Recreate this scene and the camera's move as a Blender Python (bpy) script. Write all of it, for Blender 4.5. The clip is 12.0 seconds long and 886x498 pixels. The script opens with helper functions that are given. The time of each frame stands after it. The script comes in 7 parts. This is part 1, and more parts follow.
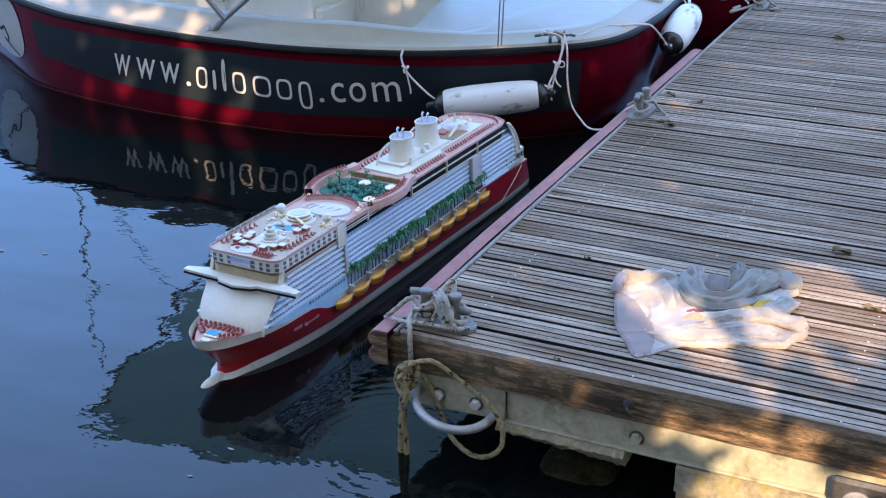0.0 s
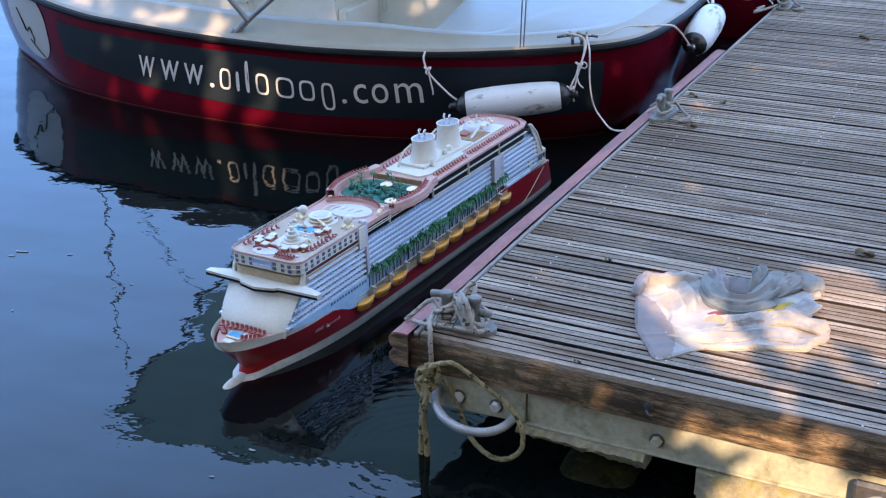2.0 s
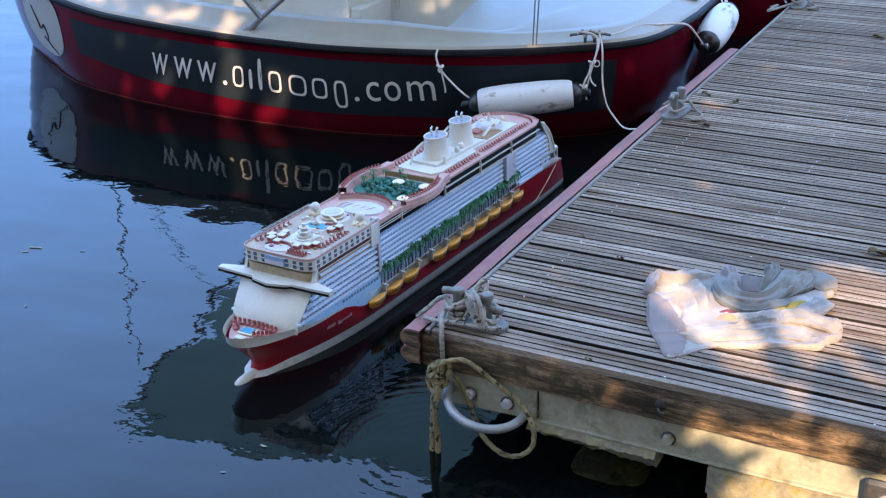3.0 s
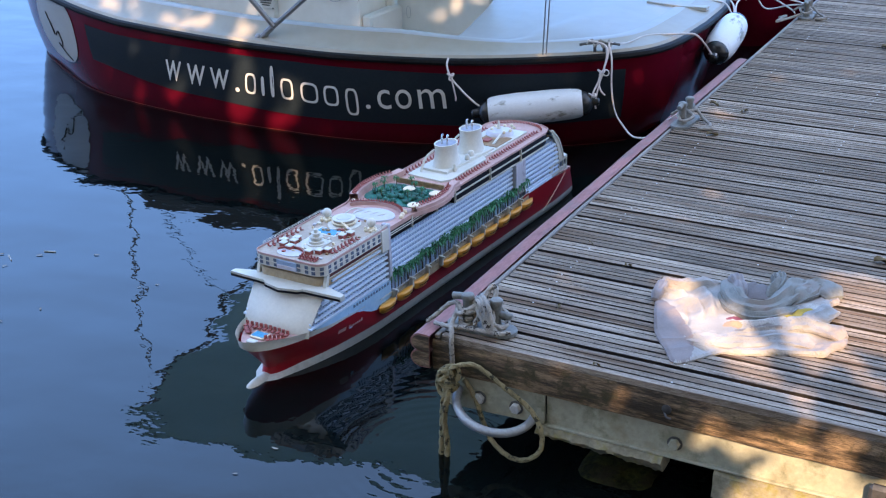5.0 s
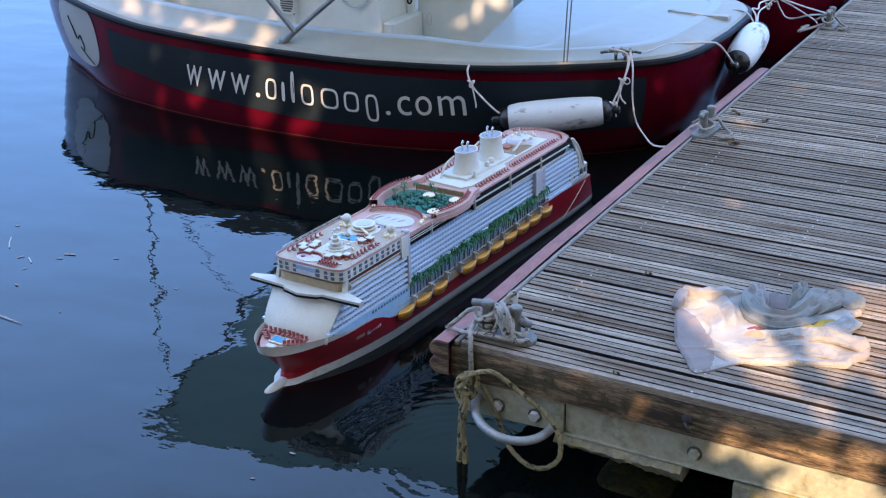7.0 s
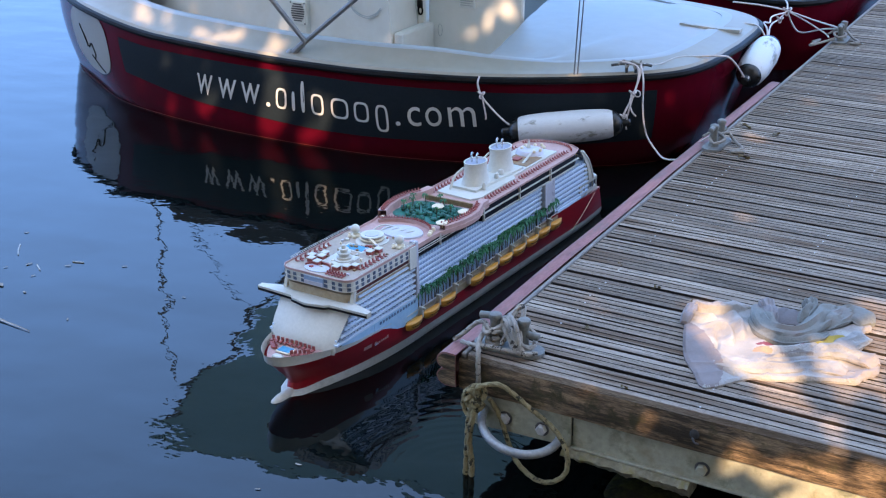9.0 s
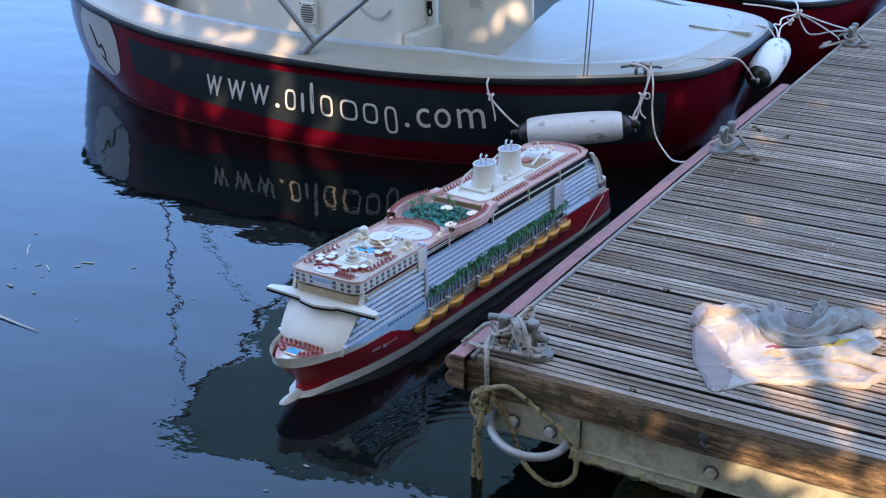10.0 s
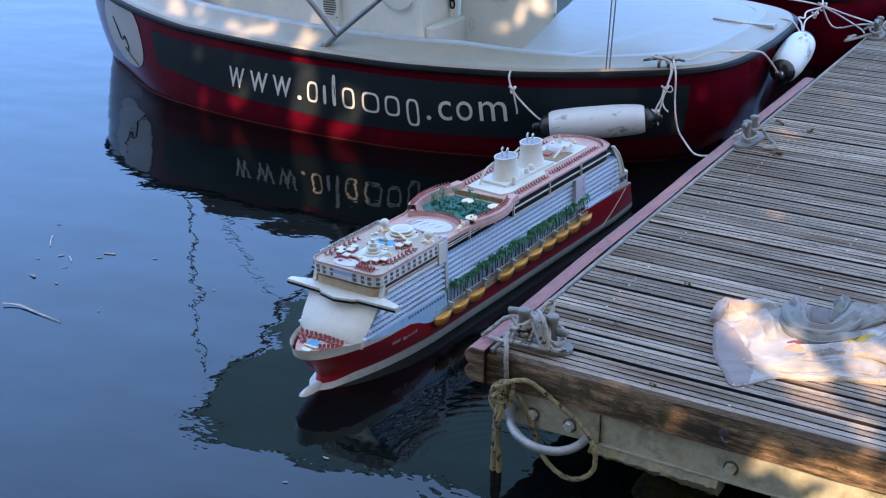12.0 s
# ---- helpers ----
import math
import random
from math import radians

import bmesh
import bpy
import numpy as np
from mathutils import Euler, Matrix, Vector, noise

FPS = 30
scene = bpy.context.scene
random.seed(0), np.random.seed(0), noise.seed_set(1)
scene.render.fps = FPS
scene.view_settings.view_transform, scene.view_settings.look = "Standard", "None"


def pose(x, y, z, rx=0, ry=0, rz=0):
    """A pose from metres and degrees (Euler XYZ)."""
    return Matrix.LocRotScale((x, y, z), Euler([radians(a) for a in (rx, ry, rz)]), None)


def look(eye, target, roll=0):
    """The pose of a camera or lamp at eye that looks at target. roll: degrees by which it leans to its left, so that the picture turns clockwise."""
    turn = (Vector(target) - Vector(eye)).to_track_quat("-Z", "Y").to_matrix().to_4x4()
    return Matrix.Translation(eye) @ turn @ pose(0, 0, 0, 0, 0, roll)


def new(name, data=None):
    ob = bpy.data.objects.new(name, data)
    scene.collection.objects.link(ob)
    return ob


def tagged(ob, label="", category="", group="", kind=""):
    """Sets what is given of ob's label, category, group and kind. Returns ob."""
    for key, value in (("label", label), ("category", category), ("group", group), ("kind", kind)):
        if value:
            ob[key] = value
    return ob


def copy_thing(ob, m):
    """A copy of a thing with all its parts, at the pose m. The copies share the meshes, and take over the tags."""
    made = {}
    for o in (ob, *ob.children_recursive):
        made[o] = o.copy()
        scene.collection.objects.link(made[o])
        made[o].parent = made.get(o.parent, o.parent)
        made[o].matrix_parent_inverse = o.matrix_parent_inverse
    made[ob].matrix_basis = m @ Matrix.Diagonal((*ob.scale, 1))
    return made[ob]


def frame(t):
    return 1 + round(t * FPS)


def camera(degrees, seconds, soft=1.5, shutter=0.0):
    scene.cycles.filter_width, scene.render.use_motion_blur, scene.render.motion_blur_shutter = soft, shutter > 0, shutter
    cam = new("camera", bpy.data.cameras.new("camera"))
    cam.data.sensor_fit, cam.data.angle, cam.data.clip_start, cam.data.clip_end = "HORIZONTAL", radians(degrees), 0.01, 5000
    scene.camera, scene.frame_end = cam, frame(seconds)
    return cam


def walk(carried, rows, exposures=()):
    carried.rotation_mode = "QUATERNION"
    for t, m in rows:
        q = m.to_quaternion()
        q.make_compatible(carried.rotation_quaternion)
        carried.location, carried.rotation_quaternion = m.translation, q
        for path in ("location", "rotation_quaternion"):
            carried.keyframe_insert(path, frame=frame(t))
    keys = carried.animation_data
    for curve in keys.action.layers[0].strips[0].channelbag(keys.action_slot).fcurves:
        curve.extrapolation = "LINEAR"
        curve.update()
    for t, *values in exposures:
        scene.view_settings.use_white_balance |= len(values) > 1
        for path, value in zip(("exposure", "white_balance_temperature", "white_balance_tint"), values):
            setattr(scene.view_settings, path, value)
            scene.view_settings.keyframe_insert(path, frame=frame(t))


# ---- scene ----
cam = camera(39.02, 12.0, soft=1.2)
PATH = [
    (0.0, pose(1.902, -3.508, 2.532, 66.302, 0.497, 25.570)),
    (0.5, pose(1.913, -3.505, 2.538, 66.278, 0.661, 25.776)),
    (1.0, pose(1.905, -3.500, 2.537, 66.343, 0.599, 25.970)),
    (1.5, pose(1.909, -3.503, 2.535, 66.366, 0.659, 26.265)),
    (2.0, pose(1.916, -3.504, 2.545, 66.279, 0.885, 26.620)),
    (2.5, pose(1.915, -3.504, 2.539, 66.278, 0.981, 26.968)),
    (3.0, pose(1.919, -3.509, 2.538, 66.260, 0.912, 27.208)),
    (5.0, pose(1.939, -3.566, 2.557, 66.624, 0.717, 27.693)),
    (5.5, pose(1.927, -3.565, 2.544, 66.741, 0.634, 27.926)),
    (6.0, pose(1.928, -3.562, 2.549, 66.790, 0.664, 28.260)),
    (6.5, pose(1.930, -3.558, 2.560, 66.801, 0.681, 28.484)),
    (7.0, pose(1.925, -3.564, 2.548, 66.990, 0.488, 28.632)),
    (9.0, pose(1.920, -3.551, 2.548, 67.465, 0.130, 29.224)),
    (9.5, pose(1.923, -3.548, 2.552, 67.542, 0.274, 29.379)),
    (10.0, pose(1.917, -3.546, 2.549, 67.516, 0.127, 29.658)),
    (10.5, pose(1.919, -3.545, 2.550, 67.477, 0.189, 29.960)),
    (11.0, pose(1.921, -3.546, 2.548, 67.408, 0.258, 30.236)),
    (11.5, pose(1.918, -3.544, 2.549, 67.246, 0.134, 30.545)),
    (12.0, pose(1.921, -3.539, 2.550, 67.174, 0.239, 30.710)),
]
walk(cam, PATH, ((0.0, 2.36, 6900, 12), (12.0, 2.23, 6900, 12)))

# ---- world and sun ----
SUN_WAY = Vector((0.40, -0.74, 0.54)).normalized()
world = bpy.data.worlds.new("sky")
scene.world = world
world.use_nodes = True
sky = world.node_tree.nodes.new("ShaderNodeTexSky")
sky.sky_type = "NISHITA"
sky.sun_disc = False
sky.sun_elevation = math.asin(SUN_WAY.z)
sky.sun_rotation = math.atan2(SUN_WAY.x, SUN_WAY.y)
sky.air_density, sky.dust_density, sky.ozone_density = 1.0, 0.0, 1.5
back = world.node_tree.nodes["Background"]
back.inputs["Strength"].default_value = 0.15
veil = world.node_tree.nodes.new("ShaderNodeMix")  # a thin veil: deep blue away from the sun, pale around it
veil.data_type = "RGBA"
veil.inputs[0].default_value = 0.95
way = world.node_tree.nodes.new("ShaderNodeTexCoord")
turn = world.node_tree.nodes.new("ShaderNodeVectorMath")
turn.operation = "DOT_PRODUCT"
turn.inputs[1].default_value = SUN_WAY
ramp_ = world.node_tree.nodes.new("ShaderNodeMapRange")
ramp_.interpolation_type = "SMOOTHSTEP"
ramp_.inputs["From Min"].default_value, ramp_.inputs["From Max"].default_value = -0.35, 0.8
hue = world.node_tree.nodes.new("ShaderNodeMix")
hue.data_type = "RGBA"
hue.inputs[6].default_value, hue.inputs[7].default_value = (1.32, 3.05, 7.1, 1), (2.5, 2.5, 2.6, 1)
world.node_tree.links.new(way.outputs["Generated"], turn.inputs[0])
world.node_tree.links.new(turn.outputs["Value"], ramp_.inputs["Value"])
world.node_tree.links.new(ramp_.outputs["Result"], hue.inputs[0])
rise = world.node_tree.nodes.new("ShaderNodeSeparateXYZ")  # thin high cloud overhead, in wisps
wisp = world.node_tree.nodes.new("ShaderNodeTexNoise")
wisp.inputs["Scale"].default_value, wisp.inputs["Detail"].default_value = 3.5, 4
high = world.node_tree.nodes.new("ShaderNodeMapRange")
high.interpolation_type = "SMOOTHSTEP"
high.inputs["From Min"].default_value, high.inputs["From Max"].default_value = 0.22, 0.70
amount = world.node_tree.nodes.new("ShaderNodeMath")
amount.operation = "MULTIPLY"
cloud = world.node_tree.nodes.new("ShaderNodeMix")
cloud.data_type = "RGBA"
cloud.inputs[7].default_value = (1.95, 3.0, 5.1, 1)
world.node_tree.links.new(way.outputs["Generated"], rise.inputs[0])
world.node_tree.links.new(way.outputs["Generated"], wisp.inputs["Vector"])
world.node_tree.links.new(rise.outputs["Z"], high.inputs["Value"])
world.node_tree.links.new(high.outputs["Result"], amount.inputs[0])
world.node_tree.links.new(wisp.outputs["Fac"], amount.inputs[1])
world.node_tree.links.new(amount.outputs[0], cloud.inputs[0])
low = world.node_tree.nodes.new("ShaderNodeMapRange")  # duller towards the horizon
low.inputs["From Min"].default_value, low.inputs["From Max"].default_value = 0.12, 0.50
low.inputs["To Min"].default_value, low.inputs["To Max"].default_value = 0.66, 1.10
dull = world.node_tree.nodes.new("ShaderNodeMix")
dull.data_type, dull.blend_type = "RGBA", "MULTIPLY"
dull.inputs[0].default_value = 1.0
world.node_tree.links.new(rise.outputs["Z"], low.inputs["Value"])
world.node_tree.links.new(hue.outputs[2], dull.inputs[6])
world.node_tree.links.new(low.outputs["Result"], dull.inputs[7])
world.node_tree.links.new(dull.outputs[2], cloud.inputs[6])
world.node_tree.links.new(cloud.outputs[2], veil.inputs[7])
world.node_tree.links.new(sky.outputs[0], veil.inputs[6])
world.node_tree.links.new(veil.outputs[2], back.inputs["Color"])
sun = new("sun", bpy.data.lights.new("sun", "SUN"))
sun.data.energy, sun.data.angle, sun.data.color = 2.8, radians(0.42), (1.0, 0.70, 0.46)
sun.matrix_basis = look(SUN_WAY * 30, (0, 0, 0))

# ---- materials ----
def material(name, dark, light, rough=0.5, metal=0.0, size=6.0, bump=0.15, stretch=(1, 1, 1), fine=60.0, rand=0.0,
             blotch=None, blotch_size=1.2, blotch_at=(0.5, 0.7), coat=0.0, ior=1.45, relief=0.004, sharp=0.18,
             stain=None, stain_size=3.0, stain_at=(0.5, 0.62)):
    """A surface with variation at two scales: dark and light mixed by a coarse and a fine noise, blotches of a third colour, relief."""
    m = bpy.data.materials.new(name)
    m.use_nodes = True
    n, l = m.node_tree.nodes, m.node_tree.links
    b = n["Principled BSDF"]
    coord = n.new("ShaderNodeTexCoord")
    mapping = n.new("ShaderNodeMapping")
    mapping.inputs["Scale"].default_value = stretch
    l.new(coord.outputs["Object"], mapping.inputs["Vector"])
    where = mapping.outputs["Vector"]
    info = n.new("ShaderNodeObjectInfo")
    if rand:
        shift = n.new("ShaderNodeVectorMath")
        shift.operation = "MULTIPLY_ADD"
        shift.inputs[1].default_value = (37, 53, 29)
        l.new(info.outputs["Random"], shift.inputs[0])
        l.new(where, shift.inputs[2])
        where = shift.outputs[0]

    def tex(scale, detail, rough_=0.6):
        t = n.new("ShaderNodeTexNoise")
        t.inputs["Scale"].default_value, t.inputs["Detail"].default_value, t.inputs["Roughness"].default_value = scale, detail, rough_
        l.new(where, t.inputs["Vector"])
        return t.outputs["Fac"]

    def ramp(fac, lo, hi):
        r = n.new("ShaderNodeMapRange")
        r.inputs["From Min"].default_value, r.inputs["From Max"].default_value = lo, hi
        l.new(fac, r.inputs["Value"])
        return r.outputs["Result"]

    def mix(fac, a, c, blend="MIX"):
        x = n.new("ShaderNodeMix")
        x.data_type, x.blend_type = "RGBA", blend
        for sock, v in ((x.inputs[0], fac), (x.inputs[6], a), (x.inputs[7], c)):
            if isinstance(v, (int, float)):
                sock.default_value = v
            elif isinstance(v, tuple):
                sock.default_value = (*v, 1.0)
            else:
                l.new(v, sock)
        return x.outputs[2]

    coarse, grain = tex(size, 4), tex(fine, 3)
    both = n.new("ShaderNodeMath")
    both.operation = "MULTIPLY_ADD"
    both.inputs[1].default_value = 0.45
    l.new(grain, both.inputs[0])
    half = n.new("ShaderNodeMath")
    half.operation = "MULTIPLY"
    half.inputs[1].default_value = 0.55
    l.new(coarse, half.inputs[0])
    l.new(half.outputs[0], both.inputs[2])
    colour = mix(ramp(both.outputs[0], 0.5 - sharp, 0.5 + sharp), dark, light)
    if rand:
        tone = ramp(info.outputs["Random"], 0.0, 1.0)
        grey = n.new("ShaderNodeMapRange")
        grey.inputs["To Min"].default_value, grey.inputs["To Max"].default_value = 1 - rand, 1 + rand
        l.new(tone, grey.inputs["Value"])
        colour = mix(1.0, colour, grey.outputs["Result"], "MULTIPLY")
    if blotch:
        colour = mix(ramp(tex(blotch_size, 5, 0.65), *blotch_at), colour, blotch)
    if stain:
        spread = n.new("ShaderNodeTexNoise")
        spread.inputs["Scale"].default_value, spread.inputs["Detail"].default_value, spread.inputs["Roughness"].default_value = stain_size, 6, 0.7
        l.new(coord.outputs["Object"], spread.inputs["Vector"])
        colour = mix(ramp(spread.outputs["Fac"], *stain_at), colour, stain)
    l.new(colour, b.inputs["Base Color"])
    b.inputs["Metallic"].default_value, b.inputs["IOR"].default_value = metal, ior
    b.inputs["Coat Weight"].default_value = coat
    b.inputs["Coat Roughness"].default_value = 0.08
    gloss = n.new("ShaderNodeMapRange")
    gloss.inputs["To Min"].default_value, gloss.inputs["To Max"].default_value = max(rough - 0.1, 0.02), min(rough + 0.1, 1)
    l.new(coarse, gloss.inputs["Value"])
    l.new(gloss.outputs["Result"], b.inputs["Roughness"])
    if bump:
        bp = n.new("ShaderNodeBump")
        bp.inputs["Strength"].default_value, bp.inputs["Distance"].default_value = bump, relief
        l.new(both.outputs[0], bp.inputs["Height"])
        l.new(bp.outputs[0], b.inputs["Normal"])
    return m


M = {}
M["deck_wood"] = material("weathered decking", (0.078, 0.061, 0.047), (0.415, 0.358, 0.295), 0.9, size=3.2, bump=0.9, stretch=(0.8, 10, 10), fine=46,
                          rand=0.30, blotch=(0.105, 0.070, 0.046), blotch_size=1.6, blotch_at=(0.44, 0.64), sharp=0.12, ior=1.25)
# near-black for gaps and grooves: their shade painted into the boards
M["gap_shade"] = material("painted gap shade", (0.007, 0.0055, 0.0045), (0.017, 0.013, 0.011), 0.95, size=5, bump=0.5, stretch=(1, 6, 6))
M["timber"] = material("wet brown timber", (0.034, 0.022, 0.014), (0.34, 0.235, 0.135), 0.75, size=4, bump=1.0, stretch=(1.2, 9, 9), fine=34, relief=0.010,
                       blotch=(0.036, 0.025, 0.013), blotch_size=2.6, blotch_at=(0.46, 0.58), sharp=0.13,
                       stain=(0.056, 0.046, 0.018), stain_size=7, stain_at=(0.53, 0.62))
M["grey_timber"] = material("grey timber", (0.09, 0.08, 0.072), (0.28, 0.255, 0.235), 0.8, size=3, bump=0.6, stretch=(9, 1, 9), fine=20)
M["rub_strip"] = material("faded pink rubber", (0.16, 0.062, 0.058), (0.32, 0.148, 0.138), 0.7, size=4, bump=0.35, stretch=(4, 1, 4), fine=30,
                          blotch=(0.16, 0.11, 0.10), blotch_size=5)
M["pale_steel"] = material("painted steel", (0.26, 0.265, 0.205), (0.43, 0.425, 0.325), 0.5, size=5, bump=0.2, fine=46,
                           blotch=(0.20, 0.165, 0.09), blotch_size=5, blotch_at=(0.52, 0.74),
                           stain=(0.16, 0.17, 0.11), stain_size=11, stain_at=(0.52, 0.68))
M["galvanised"] = material("galvanised steel", (0.22, 0.24, 0.255), (0.38, 0.40, 0.415), 0.55, 0.45, size=16, bump=0.2, fine=90)
M["cleat_metal"] = material("weathered cast metal", (0.10, 0.105, 0.098), (0.23, 0.235, 0.222), 0.65, 0.15, size=18, bump=0.4, fine=90)
M["dark_steel"] = material("dark steel", (0.06, 0.062, 0.066), (0.15, 0.15, 0.15), 0.5, 0.6, size=10, bump=0.2)
M["moss_block"] = material("mossy concrete", (0.11, 0.10, 0.065), (0.36, 0.33, 0.23), 0.85, size=9, bump=1.0, fine=40, relief=0.012,
                           blotch=(0.20, 0.18, 0.06), blotch_size=9, blotch_at=(0.5, 0.62))
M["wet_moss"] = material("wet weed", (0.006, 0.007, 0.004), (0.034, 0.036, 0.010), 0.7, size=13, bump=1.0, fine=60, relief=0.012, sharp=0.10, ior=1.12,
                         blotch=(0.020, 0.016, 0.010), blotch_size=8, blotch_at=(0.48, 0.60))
M["float"] = material("weedy float", (0.05, 0.045, 0.03), (0.12, 0.11, 0.06), 0.8, size=6, bump=0.8, fine=40)
M["rope"] = material("mooring rope", (0.18, 0.168, 0.150), (0.40, 0.375, 0.335), 0.85, size=22, bump=1.0, fine=260, relief=0.003,
                     blotch=(0.04, 0.035, 0.03), blotch_size=38, blotch_at=(0.57, 0.60))
M["grey_rope"] = material("grey rope", (0.13, 0.12, 0.105), (0.30, 0.28, 0.25), 0.85, size=22, bump=1.0, fine=260, relief=0.003)
M["old_rope"] = material("weedy rope", (0.11, 0.092, 0.045), (0.35, 0.295, 0.165), 0.9, size=20, bump=1.0, fine=260, relief=0.003,
                         blotch=(0.03, 0.028, 0.015), blotch_size=38, blotch_at=(0.57, 0.60))
M["white_rope"] = material("white line", (0.42, 0.38, 0.38), (0.75, 0.70, 0.70), 0.85, size=30, bump=0.8, fine=300, relief=0.002)
M["hull_red"] = material("dark red gelcoat", (0.066, 0.0020, 0.0080), (0.090, 0.0028, 0.0115), 0.14, size=1.2, bump=0.02, fine=12, coat=0.0, ior=1.16)
M["boot_line"] = material("dull red antifouling", (0.16, 0.02, 0.018), (0.24, 0.045, 0.035), 0.5, size=6, bump=0.05)
M["hull_panel"] = material("slate grey vinyl", (0.012, 0.018, 0.024), (0.018, 0.025, 0.032), 0.35, size=1.5, bump=0.02, ior=1.14)
M["letter"] = material("off white vinyl", (0.55, 0.56, 0.54), (0.66, 0.66, 0.64), 0.4, size=5, bump=0.02)
M["badge"] = material("grey white badge", (0.26, 0.265, 0.25), (0.32, 0.32, 0.30), 0.4, size=3, bump=0.02)
M["black_rubber"] = material("black rubber", (0.006, 0.007, 0.008), (0.016, 0.017, 0.019), 0.45, size=8, bump=0.1, ior=1.18)
M["gelcoat"] = material("white gelcoat", (0.285, 0.298, 0.308), (0.335, 0.35, 0.362), 0.45, size=1.5, bump=0.03, fine=9,
                        blotch=(0.295, 0.30, 0.295), blotch_size=2.2, blotch_at=(0.55, 0.8))
M["cream"] = material("cream gelcoat", (0.245, 0.222, 0.178), (0.30, 0.275, 0.225), 0.45, size=1.6, bump=0.03, fine=10,
                      blotch=(0.25, 0.222, 0.175), blotch_size=3, blotch_at=(0.55, 0.8))
# for bands out of view over the cabin, added to darken the reflection
M["tinted"] = material("unseen dark band", (0.008, 0.009, 0.010), (0.016, 0.017, 0.018), 0.4, size=4, bump=0)
# lighter copy of the cream gelcoat: brightness painted in for the shaded cockpit
M["cabin_bright"] = material("brightened cabin gelcoat", (0.60, 0.59, 0.55), (0.68, 0.67, 0.63), 0.45, size=1.6, bump=0.03, fine=10,
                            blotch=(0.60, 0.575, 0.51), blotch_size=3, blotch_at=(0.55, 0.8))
M["grey_mat"] = material("grey anti-slip", (0.34, 0.36, 0.36), (0.44, 0.46, 0.46), 0.8, size=20, bump=0.4)
M["fender"] = material("white fender vinyl", (0.50, 0.53, 0.56), (0.60, 0.63, 0.66), 0.35, size=3, bump=0.03, stretch=(2.2, 2.2, 1),
                       blotch=(0.20, 0.21, 0.19), blotch_size=6, blotch_at=(0.57, 0.65))
M["fender_cap"] = material("black fender cap", (0.010, 0.012, 0.014), (0.022, 0.024, 0.026), 0.25, size=6, bump=0.05)
M["pole"] = material("steel tube", (0.15, 0.16, 0.175), (0.25, 0.26, 0.275), 0.35, 0.35, size=10, bump=0.02)
M["canopy"] = material("dark canopy fabric", (0.05, 0.055, 0.055), (0.08, 0.085, 0.085), 0.8, size=2, bump=0.2)
M["towel"] = material("towel", (0.5, 0.5, 0.5), (0.6, 0.6, 0.6), 0.95, size=26, fine=150, bump=0.9, relief=0.012)
M["leaf_dry"] = material("dry leaf", (0.07, 0.052, 0.025), (0.20, 0.155, 0.08), 0.8, size=20)
M["screw"] = material("bright screw", (0.42, 0.42, 0.41), (0.6, 0.6, 0.59), 0.4, 0.3, size=30, bump=0)
# model ship
M["m_white"] = material("model ivory white", (0.48, 0.485, 0.44), (0.59, 0.59, 0.54), 0.35, size=6, bump=0.03, fine=80,
                        blotch=(0.48, 0.465, 0.41), blotch_size=14, blotch_at=(0.62, 0.85))
M["m_red"] = material("model red", (0.24, 0.006, 0.014), (0.30, 0.010, 0.018), 0.35, size=5, bump=0.03, coat=0.1, ior=1.3)
M["m_boot"] = material("model underbody", (0.40, 0.40, 0.36), (0.55, 0.54, 0.49), 0.45, size=9, bump=0.1, fine=70,
                       blotch=(0.34, 0.33, 0.27), blotch_size=16, blotch_at=(0.55, 0.75))
M["m_blue"] = material("model pale blue", (0.54, 0.68, 0.83), (0.65, 0.77, 0.90), 0.4, size=10, bump=0.03)
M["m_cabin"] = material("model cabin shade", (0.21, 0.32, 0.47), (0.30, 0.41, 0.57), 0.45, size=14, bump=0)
M["m_glass"] = material("model window", (0.09, 0.15, 0.26), (0.17, 0.25, 0.38), 0.3, size=60, bump=0)
M["m_brown"] = material("model brown deck", (0.16, 0.09, 0.05), (0.34, 0.22, 0.11), 0.5, size=40, bump=0.05)
M["m_funnel"] = material("model funnel grey", (0.22, 0.26, 0.33), (0.30, 0.34, 0.42), 0.8, size=30, bump=0)
M["m_port"] = material("model port", (0.055, 0.085, 0.14), (0.11, 0.15, 0.22), 0.3, size=60, bump=0)
M["m_gold"] = material("model gold brown", (0.30, 0.23, 0.14), (0.42, 0.34, 0.23), 0.5, size=30, bump=0.05)
M["m_sky"] = material("model sky blue", (0.27, 0.50, 0.71), (0.40, 0.63, 0.82), 0.35, size=12, bump=0.03)
M["m_dark"] = material("model dark glass", (0.005, 0.006, 0.009), (0.012, 0.014, 0.020), 0.5, size=20, bump=0, ior=1.15)
M["m_pink"] = material("model pink deck", (0.40, 0.235, 0.215), (0.50, 0.34, 0.315), 0.6, size=14, bump=0.05)
M["m_tan"] = material("model tan deck", (0.30, 0.25, 0.20), (0.42, 0.36, 0.30), 0.6, size=18, bump=0.05)
M["m_redseat"] = material("model red seat", (0.24, 0.055, 0.050), (0.35, 0.10, 0.088), 0.5, size=30, bump=0)
M["m_maroon"] = material("model maroon", (0.060, 0.014, 0.016), (0.11, 0.026, 0.028), 0.5, size=30, bump=0)
M["m_orange"] = material("model lifeboat orange", (0.60, 0.25, 0.025), (0.76, 0.35, 0.05), 0.35, size=20, bump=0.03)
M["m_green"] = material("model foliage", (0.008, 0.085, 0.036), (0.035, 0.23, 0.095), 0.5, size=60, bump=0.3)
